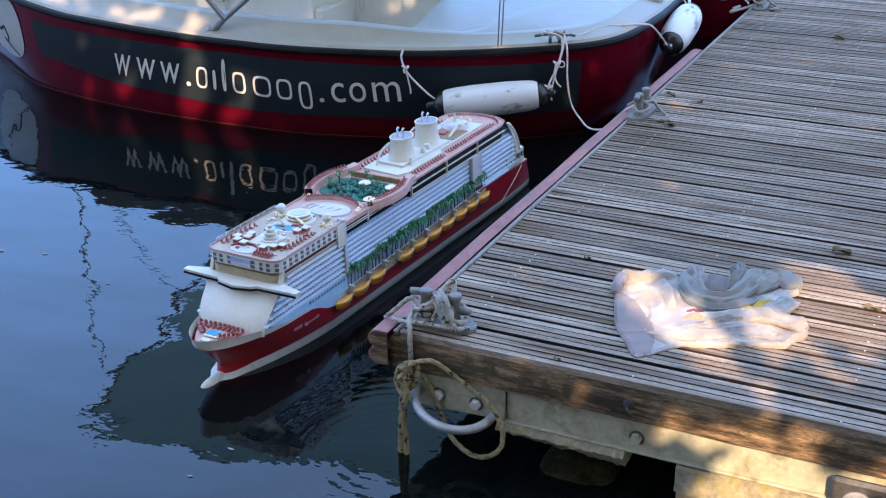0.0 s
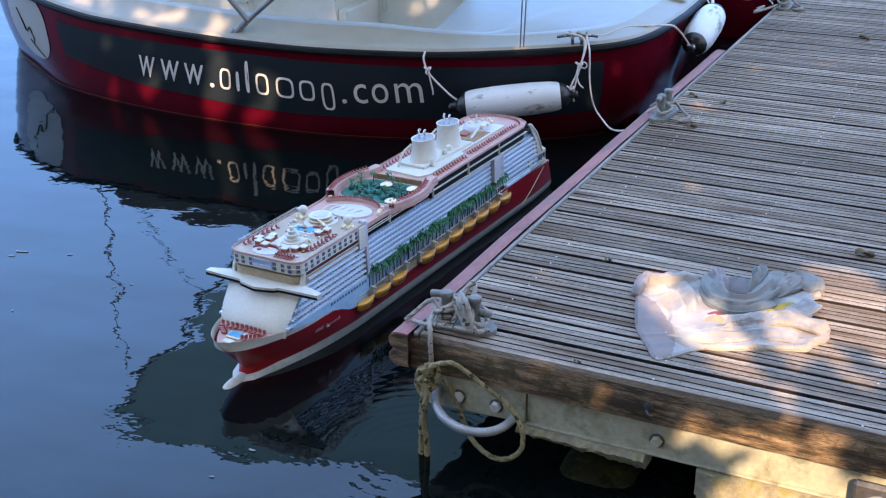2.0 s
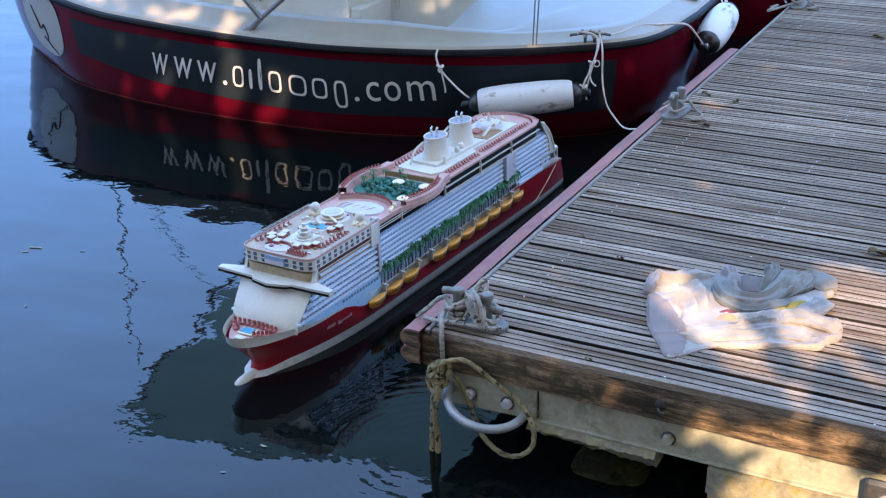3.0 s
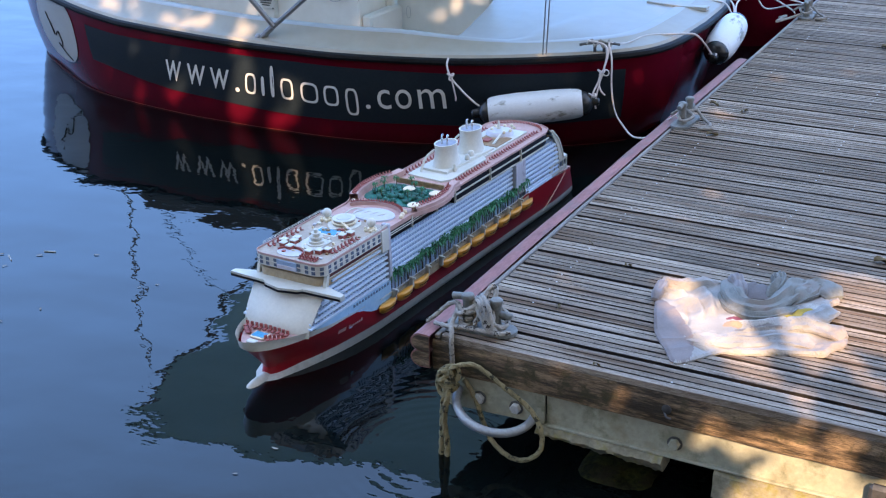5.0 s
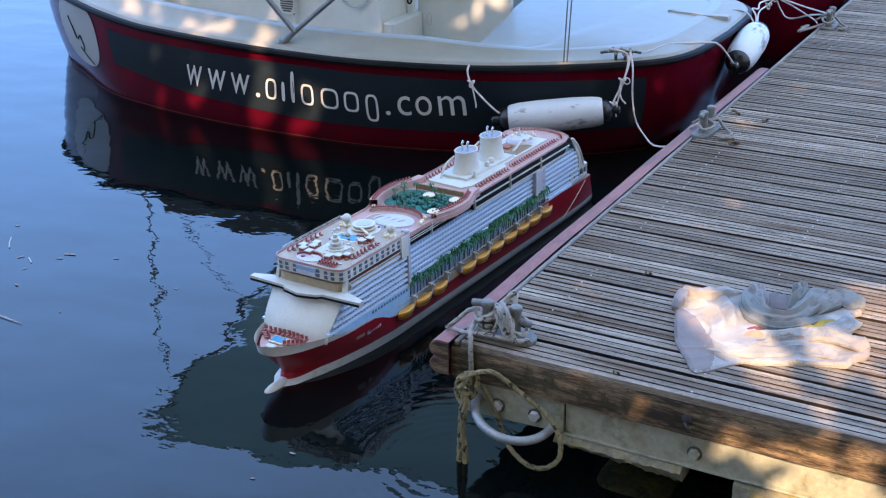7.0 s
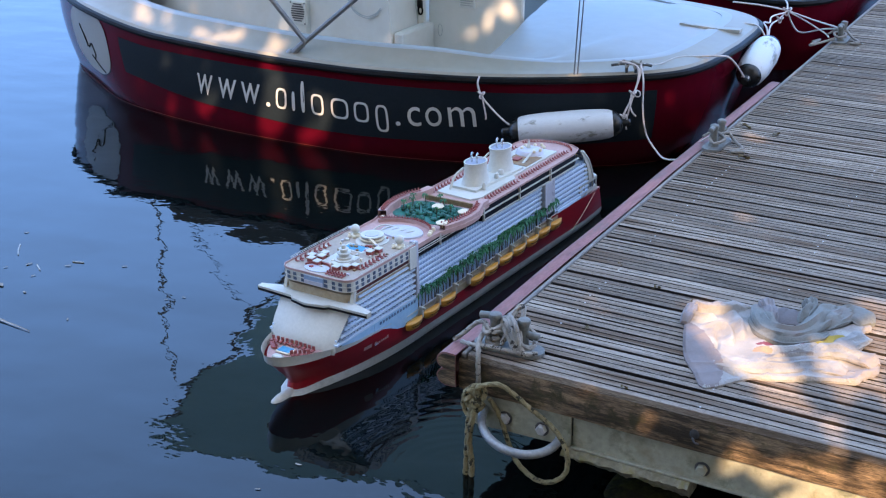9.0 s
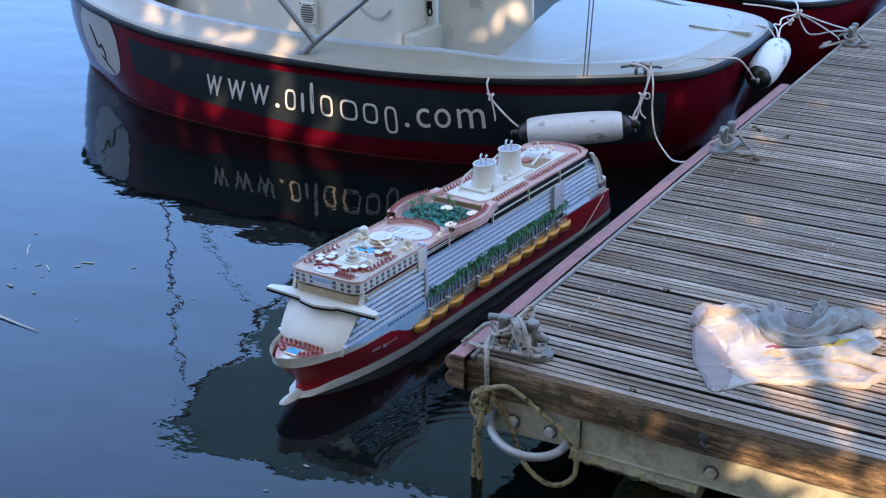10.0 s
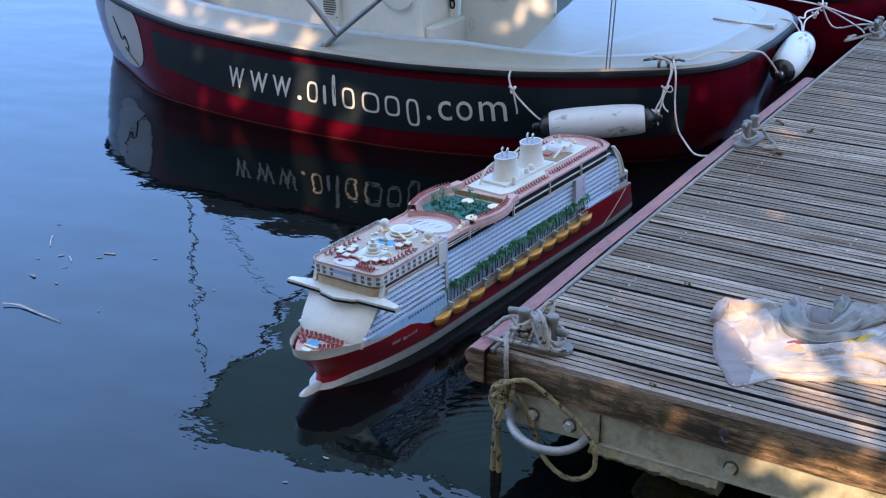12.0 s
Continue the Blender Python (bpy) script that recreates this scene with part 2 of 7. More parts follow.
M["m_lawn"] = material("model garden", (0.004, 0.050, 0.046), (0.022, 0.20, 0.155), 0.4, size=40, bump=0.3)
M["m_trunk"] = material("model trunk", (0.05, 0.035, 0.02), (0.10, 0.07, 0.04), 0.7, size=40)
M["m_pool"] = material("model pool", (0.05, 0.24, 0.42), (0.10, 0.36, 0.55), 0.1, size=20, bump=0.05)
M["m_cream"] = material("model cream", (0.66, 0.58, 0.42), (0.78, 0.70, 0.54), 0.45, size=20, bump=0.03)
M["m_ice"] = material("model pale roof", (0.40, 0.41, 0.48), (0.52, 0.53, 0.60), 0.3, size=12, bump=0.03)
M["m_steel"] = material("model bright metal", (0.65, 0.65, 0.65), (0.8, 0.8, 0.8), 0.25, 0.8, size=20, bump=0)
M["quay"] = material("quay stone", (0.22, 0.21, 0.19), (0.36, 0.34, 0.31), 0.85, size=2, bump=0.6)
M["bark"] = material("bark", (0.06, 0.045, 0.03), (0.16, 0.13, 0.10), 0.9, size=6, bump=1.0, stretch=(3, 3, 0.6))
M["leaves"] = material("leaves", (0.03, 0.07, 0.015), (0.08, 0.14, 0.035), 0.5, size=3, bump=0)


def water_material():
    m = bpy.data.materials.new("harbour water")
    m.use_nodes = True
    n, l = m.node_tree.nodes, m.node_tree.links
    b = n["Principled BSDF"]
    b.inputs["Base Color"].default_value = (0.0016, 0.0034, 0.0034, 1)
    b.inputs["Roughness"].default_value, b.inputs["IOR"].default_value = 0.0, 1.34
    coord = n.new("ShaderNodeTexCoord")
    heights = []
    for scale, stretch, weight in ((1.4, (1, 1.6, 1), 1.0), (7.0, (1, 1.4, 1), 0.08), (22.0, (1, 1.3, 1), 0.028)):
        mp = n.new("ShaderNodeMapping")
        mp.inputs["Scale"].default_value = stretch
        t = n.new("ShaderNodeTexNoise")
        t.inputs["Scale"].default_value, t.inputs["Detail"].default_value = scale, 1.5
        w = n.new("ShaderNodeMath")
        w.operation = "MULTIPLY"
        w.inputs[1].default_value = weight
        l.new(coord.outputs["Object"], mp.inputs["Vector"])
        l.new(mp.outputs[0], t.inputs["Vector"])
        l.new(t.outputs["Fac"], w.inputs[0])
        heights.append(w.outputs[0])
    def sum_(op, a, b=None):
        x = n.new("ShaderNodeMath")
        x.operation = op
        for sock, v in zip(x.inputs, (a, b)):
            if isinstance(v, (int, float)):
                sock.default_value = v
            elif v is not None:
                l.new(v, sock)
        return x.outputs[0]

    far = n.new("ShaderNodeVectorMath")  # rings spreading from the hanging rope
    far.operation = "DISTANCE"
    far.inputs[1].default_value = (0.05, -0.06, 0)
    l.new(coord.outputs["Object"], far.inputs[0])
    off = sum_("SUBTRACT", far.outputs["Value"], 0.42)
    band = sum_("POWER", 2.718, sum_("MULTIPLY", sum_("MULTIPLY", off, off), -14.0))
    heights.append(sum_("MULTIPLY", sum_("MULTIPLY", sum_("SINE", sum_("MULTIPLY", far.outputs["Value"], 125.0)), band), 0.012))
    total = heights[0]
    for h in heights[1:]:
        a = n.new("ShaderNodeMath")
        l.new(total, a.inputs[0])
        l.new(h, a.inputs[1])
        total = a.outputs[0]
    bp = n.new("ShaderNodeBump")
    bp.inputs["Strength"].default_value, bp.inputs["Distance"].default_value = 1.0, 0.012
    l.new(total, bp.inputs["Height"])
    l.new(bp.outputs[0], b.inputs["Normal"])
    return m


M["water"] = water_material()


def let_light_through(m, share, tint):
    """A cloth that lets part of the light through."""
    n, l = m.node_tree.nodes, m.node_tree.links
    cloth = n.new("ShaderNodeBsdfTranslucent")
    cloth.inputs["Color"].default_value = (*tint, 1)
    mixer = n.new("ShaderNodeMixShader")
    mixer.inputs[0].default_value = share
    l.new(n["Principled BSDF"].outputs[0], mixer.inputs[1])
    l.new(cloth.outputs[0], mixer.inputs[2])
    l.new(mixer.outputs[0], n["Material Output"].inputs["Surface"])


let_light_through(M["canopy"], 0.7, (0.66, 0.82, 0.80))
let_light_through(M["leaves"], 0.6, (0.72, 0.60, 0.24))

# ---- building tools ----
def thing(name, label, category, group="", kind="", at=None):
    ob = new(name)
    ob.empty_display_size = 0.1
    if at is not None:
        ob.matrix_basis = at
    return tagged(ob, label, category, group, kind)


def mesh_object(name, bm, mat, smooth=True, angle=35):
    bmesh.ops.recalc_face_normals(bm, faces=bm.faces)
    me = bpy.data.meshes.new(name)
    bm.to_mesh(me)
    bm.free()
    me.materials.append(M[mat] if isinstance(mat, str) else mat)
    if smooth:
        me.shade_smooth()
        me.set_sharp_from_angle(angle=radians(angle))
    return new(name, me)


def part(name, bm, mat, parent, label="", smooth=True):
    ob = mesh_object(name, bm, mat, smooth)
    ob.parent = parent
    return tagged(ob, label) if label else ob


def box(bm, x0, x1, y0, y1, z0, z1, bevel=0.0, m=None):
    vs = [bm.verts.new((x, y, z)) for x in (x0, x1) for y in (y0, y1) for z in (z0, z1)]
    fs = [bm.faces.new([vs[i] for i in q]) for q in ((0, 1, 3, 2), (4, 6, 7, 5), (0, 4, 5, 1), (2, 3, 7, 6), (0, 2, 6, 4), (1, 5, 7, 3))]
    if bevel:
        es = list({e for f in fs for e in f.edges})
        out = bmesh.ops.bevel(bm, geom=es, offset=bevel, segments=1, affect="EDGES")
        vs = list({v for f in out["faces"] for v in f.verts} | {v for v in vs if v.is_valid})
    if m is not None:
        bmesh.ops.transform(bm, matrix=m, verts=vs)
    return bm


def smooth_line(pts, steps=6):
    """Points of a smooth line through pts."""
    p = [Vector(q) for q in pts]
    p = [2 * p[0] - p[1]] + p + [2 * p[-1] - p[-2]]
    out = []
    for i in range(1, len(p) - 2):
        for k in range(steps):
            t = k / steps
            a, b, c, d = p[i - 1:i + 3]
            out.append(0.5 * (2 * b + (c - a) * t + (2 * a - 5 * b + 4 * c - d) * t * t + (3 * b - a - 3 * c + d) * t ** 3))
    return out + [p[-2]]


def tube(bm, pts, r, seg=8, closed=False, radii=None):
    pts = [Vector(p) for p in pts]
    n = len(pts)
    rings, side = [], None
    for i, p in enumerate(pts):
        a, b = (pts[i - 1], pts[(i + 1) % n]) if closed else (pts[max(i - 1, 0)], pts[min(i + 1, n - 1)])
        d = (b - a).normalized() if (b - a).length > 1e-9 else Vector((0, 0, 1))
        if side is None:
            side = d.orthogonal().normalized()
        side = (side - d * side.dot(d))
        side = side.normalized() if side.length > 1e-6 else d.orthogonal().normalized()
        up = d.cross(side)
        rr = radii[i] if radii else r
        rings.append([bm.verts.new(p + rr * (math.cos(q) * side + math.sin(q) * up)) for q in (2 * math.pi * k / seg for k in range(seg))])
    for i in range(n if closed else n - 1):
        a, b = rings[i], rings[(i + 1) % n]
        for k in range(seg):
            bm.faces.new((a[k], a[(k + 1) % seg], b[(k + 1) % seg], b[k]))
    if not closed:
        bm.faces.new(rings[0][::-1])
        bm.faces.new(rings[-1])
    return bm


def lathe(bm, profile, seg=24, m=None, sx=1.0, sy=1.0):
    """profile: (radius, z) from below to above; turned round z."""
    rings = []
    for r, z in profile:
        rings.append([bm.verts.new((sx * r * math.cos(2 * math.pi * k / seg), sy * r * math.sin(2 * math.pi * k / seg), z)) for k in range(seg)])
    for a, b in zip(rings, rings[1:]):
        for k in range(seg):
            bm.faces.new((a[k], a[(k + 1) % seg], b[(k + 1) % seg], b[k]))
    bm.faces.new(rings[0][::-1])
    bm.faces.new(rings[-1])
    if m is not None:
        bmesh.ops.transform(bm, matrix=m, verts=[v for r in rings for v in r])
    return bm


def prism(bm, outline, z0, z1, m=None):
    """outline: (x, y) points, raised from z0 to z1."""
    lo = [bm.verts.new((x, y, z0)) for x, y in outline]
    hi = [bm.verts.new((x, y, z1)) for x, y in outline]
    n = len(outline)
    bm.faces.new(lo[::-1])
    bm.faces.new(hi)
    for i in range(n):
        bm.faces.new((lo[i], lo[(i + 1) % n], hi[(i + 1) % n], hi[i]))
    if m is not None:
        bmesh.ops.transform(bm, matrix=m, verts=lo + hi)
    return bm


def ball(bm, c, r, seg=12, rows=7, squash=1.0):
    prof = [(max(r * math.sin(math.pi * i / rows), r * 0.02), -r * squash * math.cos(math.pi * i / rows)) for i in range(rows + 1)]
    return lathe(bm, prof, seg, Matrix.Translation(c))


def sheet(bm, grid):
    """Faces over a grid of points, row by row."""
    v = [[bm.verts.new(p) for p in row] for row in grid]
    for a, b in zip(v, v[1:]):
        for k in range(len(a) - 1):
            bm.faces.new((a[k], a[k + 1], b[k + 1], b[k]))
    return bm


def table(x, knots):
    """A value read from a smooth curve through (place, value) knots."""
    if x <= knots[0][0]:
        return knots[0][1]
    for (x0, y0), (x1, y1) in zip(knots, knots[1:]):
        if x <= x1:
            t = (x - x0) / (x1 - x0)
            t = t * t * (3 - 2 * t) * 0.35 + t * 0.65
            return y0 + (y1 - y0) * t
    return knots[-1][1]


def oval(cx, cy, rx, ry, n=24, a0=0.0, a1=2 * math.pi):
    full = abs(a1 - a0 - 2 * math.pi) < 1e-6
    return [(cx + rx * math.cos(a0 + (a1 - a0) * k / (n if full else n - 1)), cy + ry * math.sin(a0 + (a1 - a0) * k / (n if full else n - 1))) for k in range(n)]

# ---- water, quay and tree ----
bm = bmesh.new()
sheet(bm, [[(x, y, 0) for x in (-1500, -20, 0, 20, 1500)] for y in (-1500, -20, 0, 20, 1500)])
tagged(mesh_object("water", bm, "water"), "calm dark harbour water mirroring sky and boats", "water", kind="structure")

bm = bmesh.new()
box(bm, -30, 40, -40, -3.3, -0.6, 0.88, 0.03)
tagged(mesh_object("quay", bm, "quay"), "stone quay along the water behind the jetty", "quay", kind="structure")


def shade_tree():
    """A broad tree on the quay, out of view; gaps are carved in its crown to place the sun patches."""
    base = Vector((6.2, -8.4, 0.88))
    tree = thing("tree", "broad leafy tree on the stone quay shading the jetty", "tree", at=Matrix.Translation(base))
    bm = bmesh.new()
    tube(bm, smooth_line([(0, 0, -0.02), (0.1, 0.1, 1.4), (-0.1, 0.2, 2.8), (-0.2, 0.4, 4.0)], 4), 0.3, 14,
         radii=[0.42 - 0.018 * i for i in range(13)])
    part("trunk", bm, "bark", tree)
    rng = random.Random(4)
    # gaps carved in the crown: the places that the sun is to reach, and their width
    on_cloth = [(0.680, 0.715, 0.062), (0.7, 0.61, 0.073), (0.78, 0.58, 0.105), (0.866, 0.575, 0.083), (0.878, 0.46, 0.094), (0.966, 0.385, 0.058), (1.041, 0.375,
                0.038), (1.132, 0.378, 0.026), (1.205, 0.52, 0.084), (1.255, 0.5, 0.098), (1.31, 0.53, 0.048)]  # x, y, width
    on_boards = [(1.19, 1.1, 0.034), (1.273, 0.925, 0.045), (1.33, 0.79, 0.045), (1.36, 0.70, 0.04), (1.33, 1.05, 0.055), (1.41, 0.95, 0.05), (1.45, 0.80, 0.065), (1.51, 0.63, 0.06), (1.54, 0.88, 0.06), (1.36, 0.86, 0.05), (1.41, 0.45, 0.035),
                 (1.31, 0.13, 0.045), (1.45, 0.15, 0.042), (1.52, 0.30, 0.055), (0.96, 0.15, 0.028), (1.135, 0.195, 0.036), (1.244, 0.13, 0.04), (1.281, 0.33, 0.035), (1.02, 0.24, 0.026), (1.154, 0.3, 0.018),
                 (0.26, 3.93, 0.06)]  # x, y, width
    on_front = [(1.02, 0.29, 0.034), (1.14, 0.28, 0.036), (1.25, 0.275, 0.034), (1.36, 0.27, 0.036), (1.5, 0.29, 0.04), (1.6, 0.26, 0.04), (1.72, 0.32, 0.053), (1.02, 0.37, 0.017), (1.2, 0.37, 0.024),
                (1.34, 0.42, 0.026), (1.47, 0.40, 0.03), (0.72, 0.38, 0.03), (1.27, 0.20, 0.05), (1.36, 0.16, 0.055),
                (1.46, 0.13, 0.06), (1.30, 0.09, 0.05), (1.54, 0.2, 0.06), (1.2, 0.14, 0.045)]  # x, z, width
    on_hull = [(-4.07, 0.50, 0.025), (-3.89, 0.47, 0.03), (-3.52, 0.42, 0.025), (-3.50, 0.21, 0.035), (-3.63, 0.10, 0.06), (-3.9, 0.12, 0.035), (-2.99, 0.46, 0.055), (-2.96, 0.36, 0.05),
               (-2.99, 0.24, 0.065), (-3.03, 0.13, 0.065), (-2.93, 0.15, 0.06), (-2.77, 0.09, 0.065), (-2.67, 0.10, 0.05), (-2.58, 0.26, 0.05), (-2.66, 0.32, 0.03)]  # x, z, width
    on_deck = [(-4.31, 3.12, 0.71, 0.055), (-4.17, 3.07, 0.68, 0.055), (-3.985, 3.045, 0.675, 0.045), (-3.60, 2.966, 0.641, 0.055), (-3.48, 2.99, 0.66, 0.065), (-3.34, 2.98, 0.65, 0.065), (-3.01, 2.937, 0.62, 0.06),
               (-2.93, 2.97, 0.636, 0.055), (-4.2, 3, 0.25, 0.03), (-2.13, 4.29, 0.66, 0.036), (-2.03, 4.29, 0.76, 0.040), (-1.91, 4.29, 0.70, 0.036), (-2.315, 4.29, 0.523, 0.036)]  # x, y, z, width
    gaps = [((x, y, 0.49), r + 0.006) for x, y, r in on_cloth] + [((x, y, 0.47), r * (1.9 if 0.6 < y < 2 and x > 1.3 else 0.8)) for x, y, r in on_boards]
    gaps += [((x, 0.0, z), r + 0.004) for x, z, r in on_front] + [((x, 2.9, z), r + 0.012) for x, z, r in on_hull] + [((x, y, z), r) for x, y, z, r in on_deck]
    spots = []
    for p, r in gaps:
        if p[0] < -0.3 and r > 0.03:
            for k in range(5):  # leaf gaps are ragged, not round
                spots.append((Vector(p) + Vector((rng.gauss(0, 0.5), rng.gauss(0, 0.3), rng.gauss(0, 0.5))) * r, r * rng.uniform(0.4, 0.75)))
        else:
            spots.append((Vector(p), r))
    ends = [(-6, 4, 4.6), (-4, 3, 5), (-2, 3, 5.6), (0.5, 3, 6.2), (-5, 5, 6.2), (-8, 4, 5.0), (2, 2, 5.5), (-3, 5, 4.2), (-7, 5.5, 6.4), (-1, -2, 6)]
    for e in ends:
        for tries in range(40):
            e2 = Vector(e) + Vector((rng.gauss(0, 0.5), rng.gauss(0, 0.5), rng.gauss(0, 0.4))) * (tries > 0)
            line_ = smooth_line([(-0.2, 0.35, 3.6), (e2.x * 0.4, e2.y * 0.4 + 0.3, 3.6 + (e2.z - 3.6) * 0.6), e2], 6)
            clear = True
            for i, p in enumerate(line_):
                for q, r in spots:
                    w = p + base - q
                    w -= SUN_WAY * w.dot(SUN_WAY)
                    clear &= w.length > r + 0.22 - 0.012 * i
            if clear:
                break
        else:
            continue
        bm = bmesh.new()
        tube(bm, line_, 0.1, 8, radii=[0.17 - 0.011 * i for i in range(len(line_))])
        part("limb", bm, "bark", tree)
    # the crown spreads over the sun's way to jetty, boats and water
    mid = Vector((-1.2, 3.0, 0.4))
    side = SUN_WAY.cross(Vector((0, 0, 1))).normalized()
    up = side.cross(SUN_WAY).normalized()
    verts, faces = [], []
    for i in range(125000):
        d = rng.uniform(9.6, 12.5)
        if i < 110000:
            a, b = rng.uniform(-5.8, 5.8), rng.uniform(-3.1, 5.2)
            if (a / 5.8) ** 2 + ((b - 1) / 4.2) ** 2 > 1.1:
                continue
            p = mid + side * a + up * b + SUN_WAY * d
        elif i < 122000:  # extra leaves added to keep stray sun off the model ship and the stern of the boat
            p = Vector((rng.uniform(-1.4, -0.3), rng.uniform(-0.2, 3.0), 0.3)) + SUN_WAY * d
        else:
            p = Vector((rng.uniform(-1.5, -0.5), 3.1, rng.uniform(0.15, 0.55))) + SUN_WAY * d
        hit = False
        for q, r in spots:
            w = p - q
            w -= SUN_WAY * w.dot(SUN_WAY)
            if w.length_squared < (r * (0.75 + 0.5 * rng.random()) + 0.02) ** 2:
                hit = True
                break
        if hit:
            continue
        ln, wd = rng.uniform(0.12, 0.22), rng.uniform(0.09, 0.14)
        u = Vector((rng.gauss(0, 1), rng.gauss(0, 1), rng.gauss(0, 0.6))).normalized()
        v = u.cross(Vector((rng.gauss(0, 1), rng.gauss(0, 1), rng.gauss(0, 1)))).normalized()
        k = len(verts)
        verts += [p - base - u * ln / 2, p - base + v * wd / 2, p - base + u * ln / 2, p - base - v * wd / 2]
        faces += [(k, k + 1, k + 2), (k, k + 2, k + 3)]
    leaf_mesh("crown", verts, faces, tree, "loose green crown, gaps carved for the sun patches")


def leaf_mesh(name, verts, faces, tree, label):
    me = bpy.data.meshes.new(name)
    me.from_pydata(verts, [], faces)
    me.materials.append(M["leaves"])
    crown = new(name, me)
    crown.parent = tree
    return tagged(crown, label, kind="stuff")


def sky_block_trees():
    """A row of dense trees along the quay behind, out of view, added to block sky light."""
    rng = random.Random(11)
    tree = thing("tree", "dense dark green tree, unseen, added to block sky light", "tree", group="trees along the quay", at=pose(-13, -19, 0.88))
    bm = bmesh.new()
    tube(bm, smooth_line([(0, 0, -0.02), (0.1, 0, 1.5), (0, 0.1, 3.5)], 4), 0.3, 12, radii=[0.4 - 0.02 * i for i in range(9)])
    part("trunk", bm, "bark", tree)
    verts, faces = [], []
    for clump in range(60):
        a, r = rng.uniform(0, 6.28), 3.2 * math.sqrt(rng.random())
        q = Vector((r * math.cos(a), r * math.sin(a), 0.8 + 6.2 * rng.random()))
        for i in range(110):
            p = q + Vector((rng.gauss(0, 0.7), rng.gauss(0, 0.7), rng.gauss(0, 0.6)))
            u = Vector((rng.gauss(0, 1), rng.gauss(0, 1), rng.gauss(0, 1))).normalized()
            v = u.orthogonal().normalized()
            s = rng.uniform(0.14, 0.26)
            k = len(verts)
            verts += [p - u * s, p + v * s * 0.6, p + u * s, p - v * s * 0.6]
            faces += [(k, k + 1, k + 2), (k, k + 2, k + 3)]
    leaf_mesh("crown", verts, faces, tree, "dense dark crown")
    for x, y, t in ((-7.5, -18, 60), (-2.5, -19, 140), (2.5, -18.5, 200), (8, -19.5, 20), (13, -18, 250), (19, -12, 320), (-18, -17, 90)):
        copy_thing(tree, pose(x, y, 0.88, 0, 0, t))


shade_tree()
sky_block_trees()

# ---- jetty ----
DECK, BOARD, JETTY_X, JETTY_Y = 0.47, 0.145, 2.6, 10.15
jetty = thing("jetty", "floating wooden jetty with grooved grey boards over water", "jetty", kind="structure")


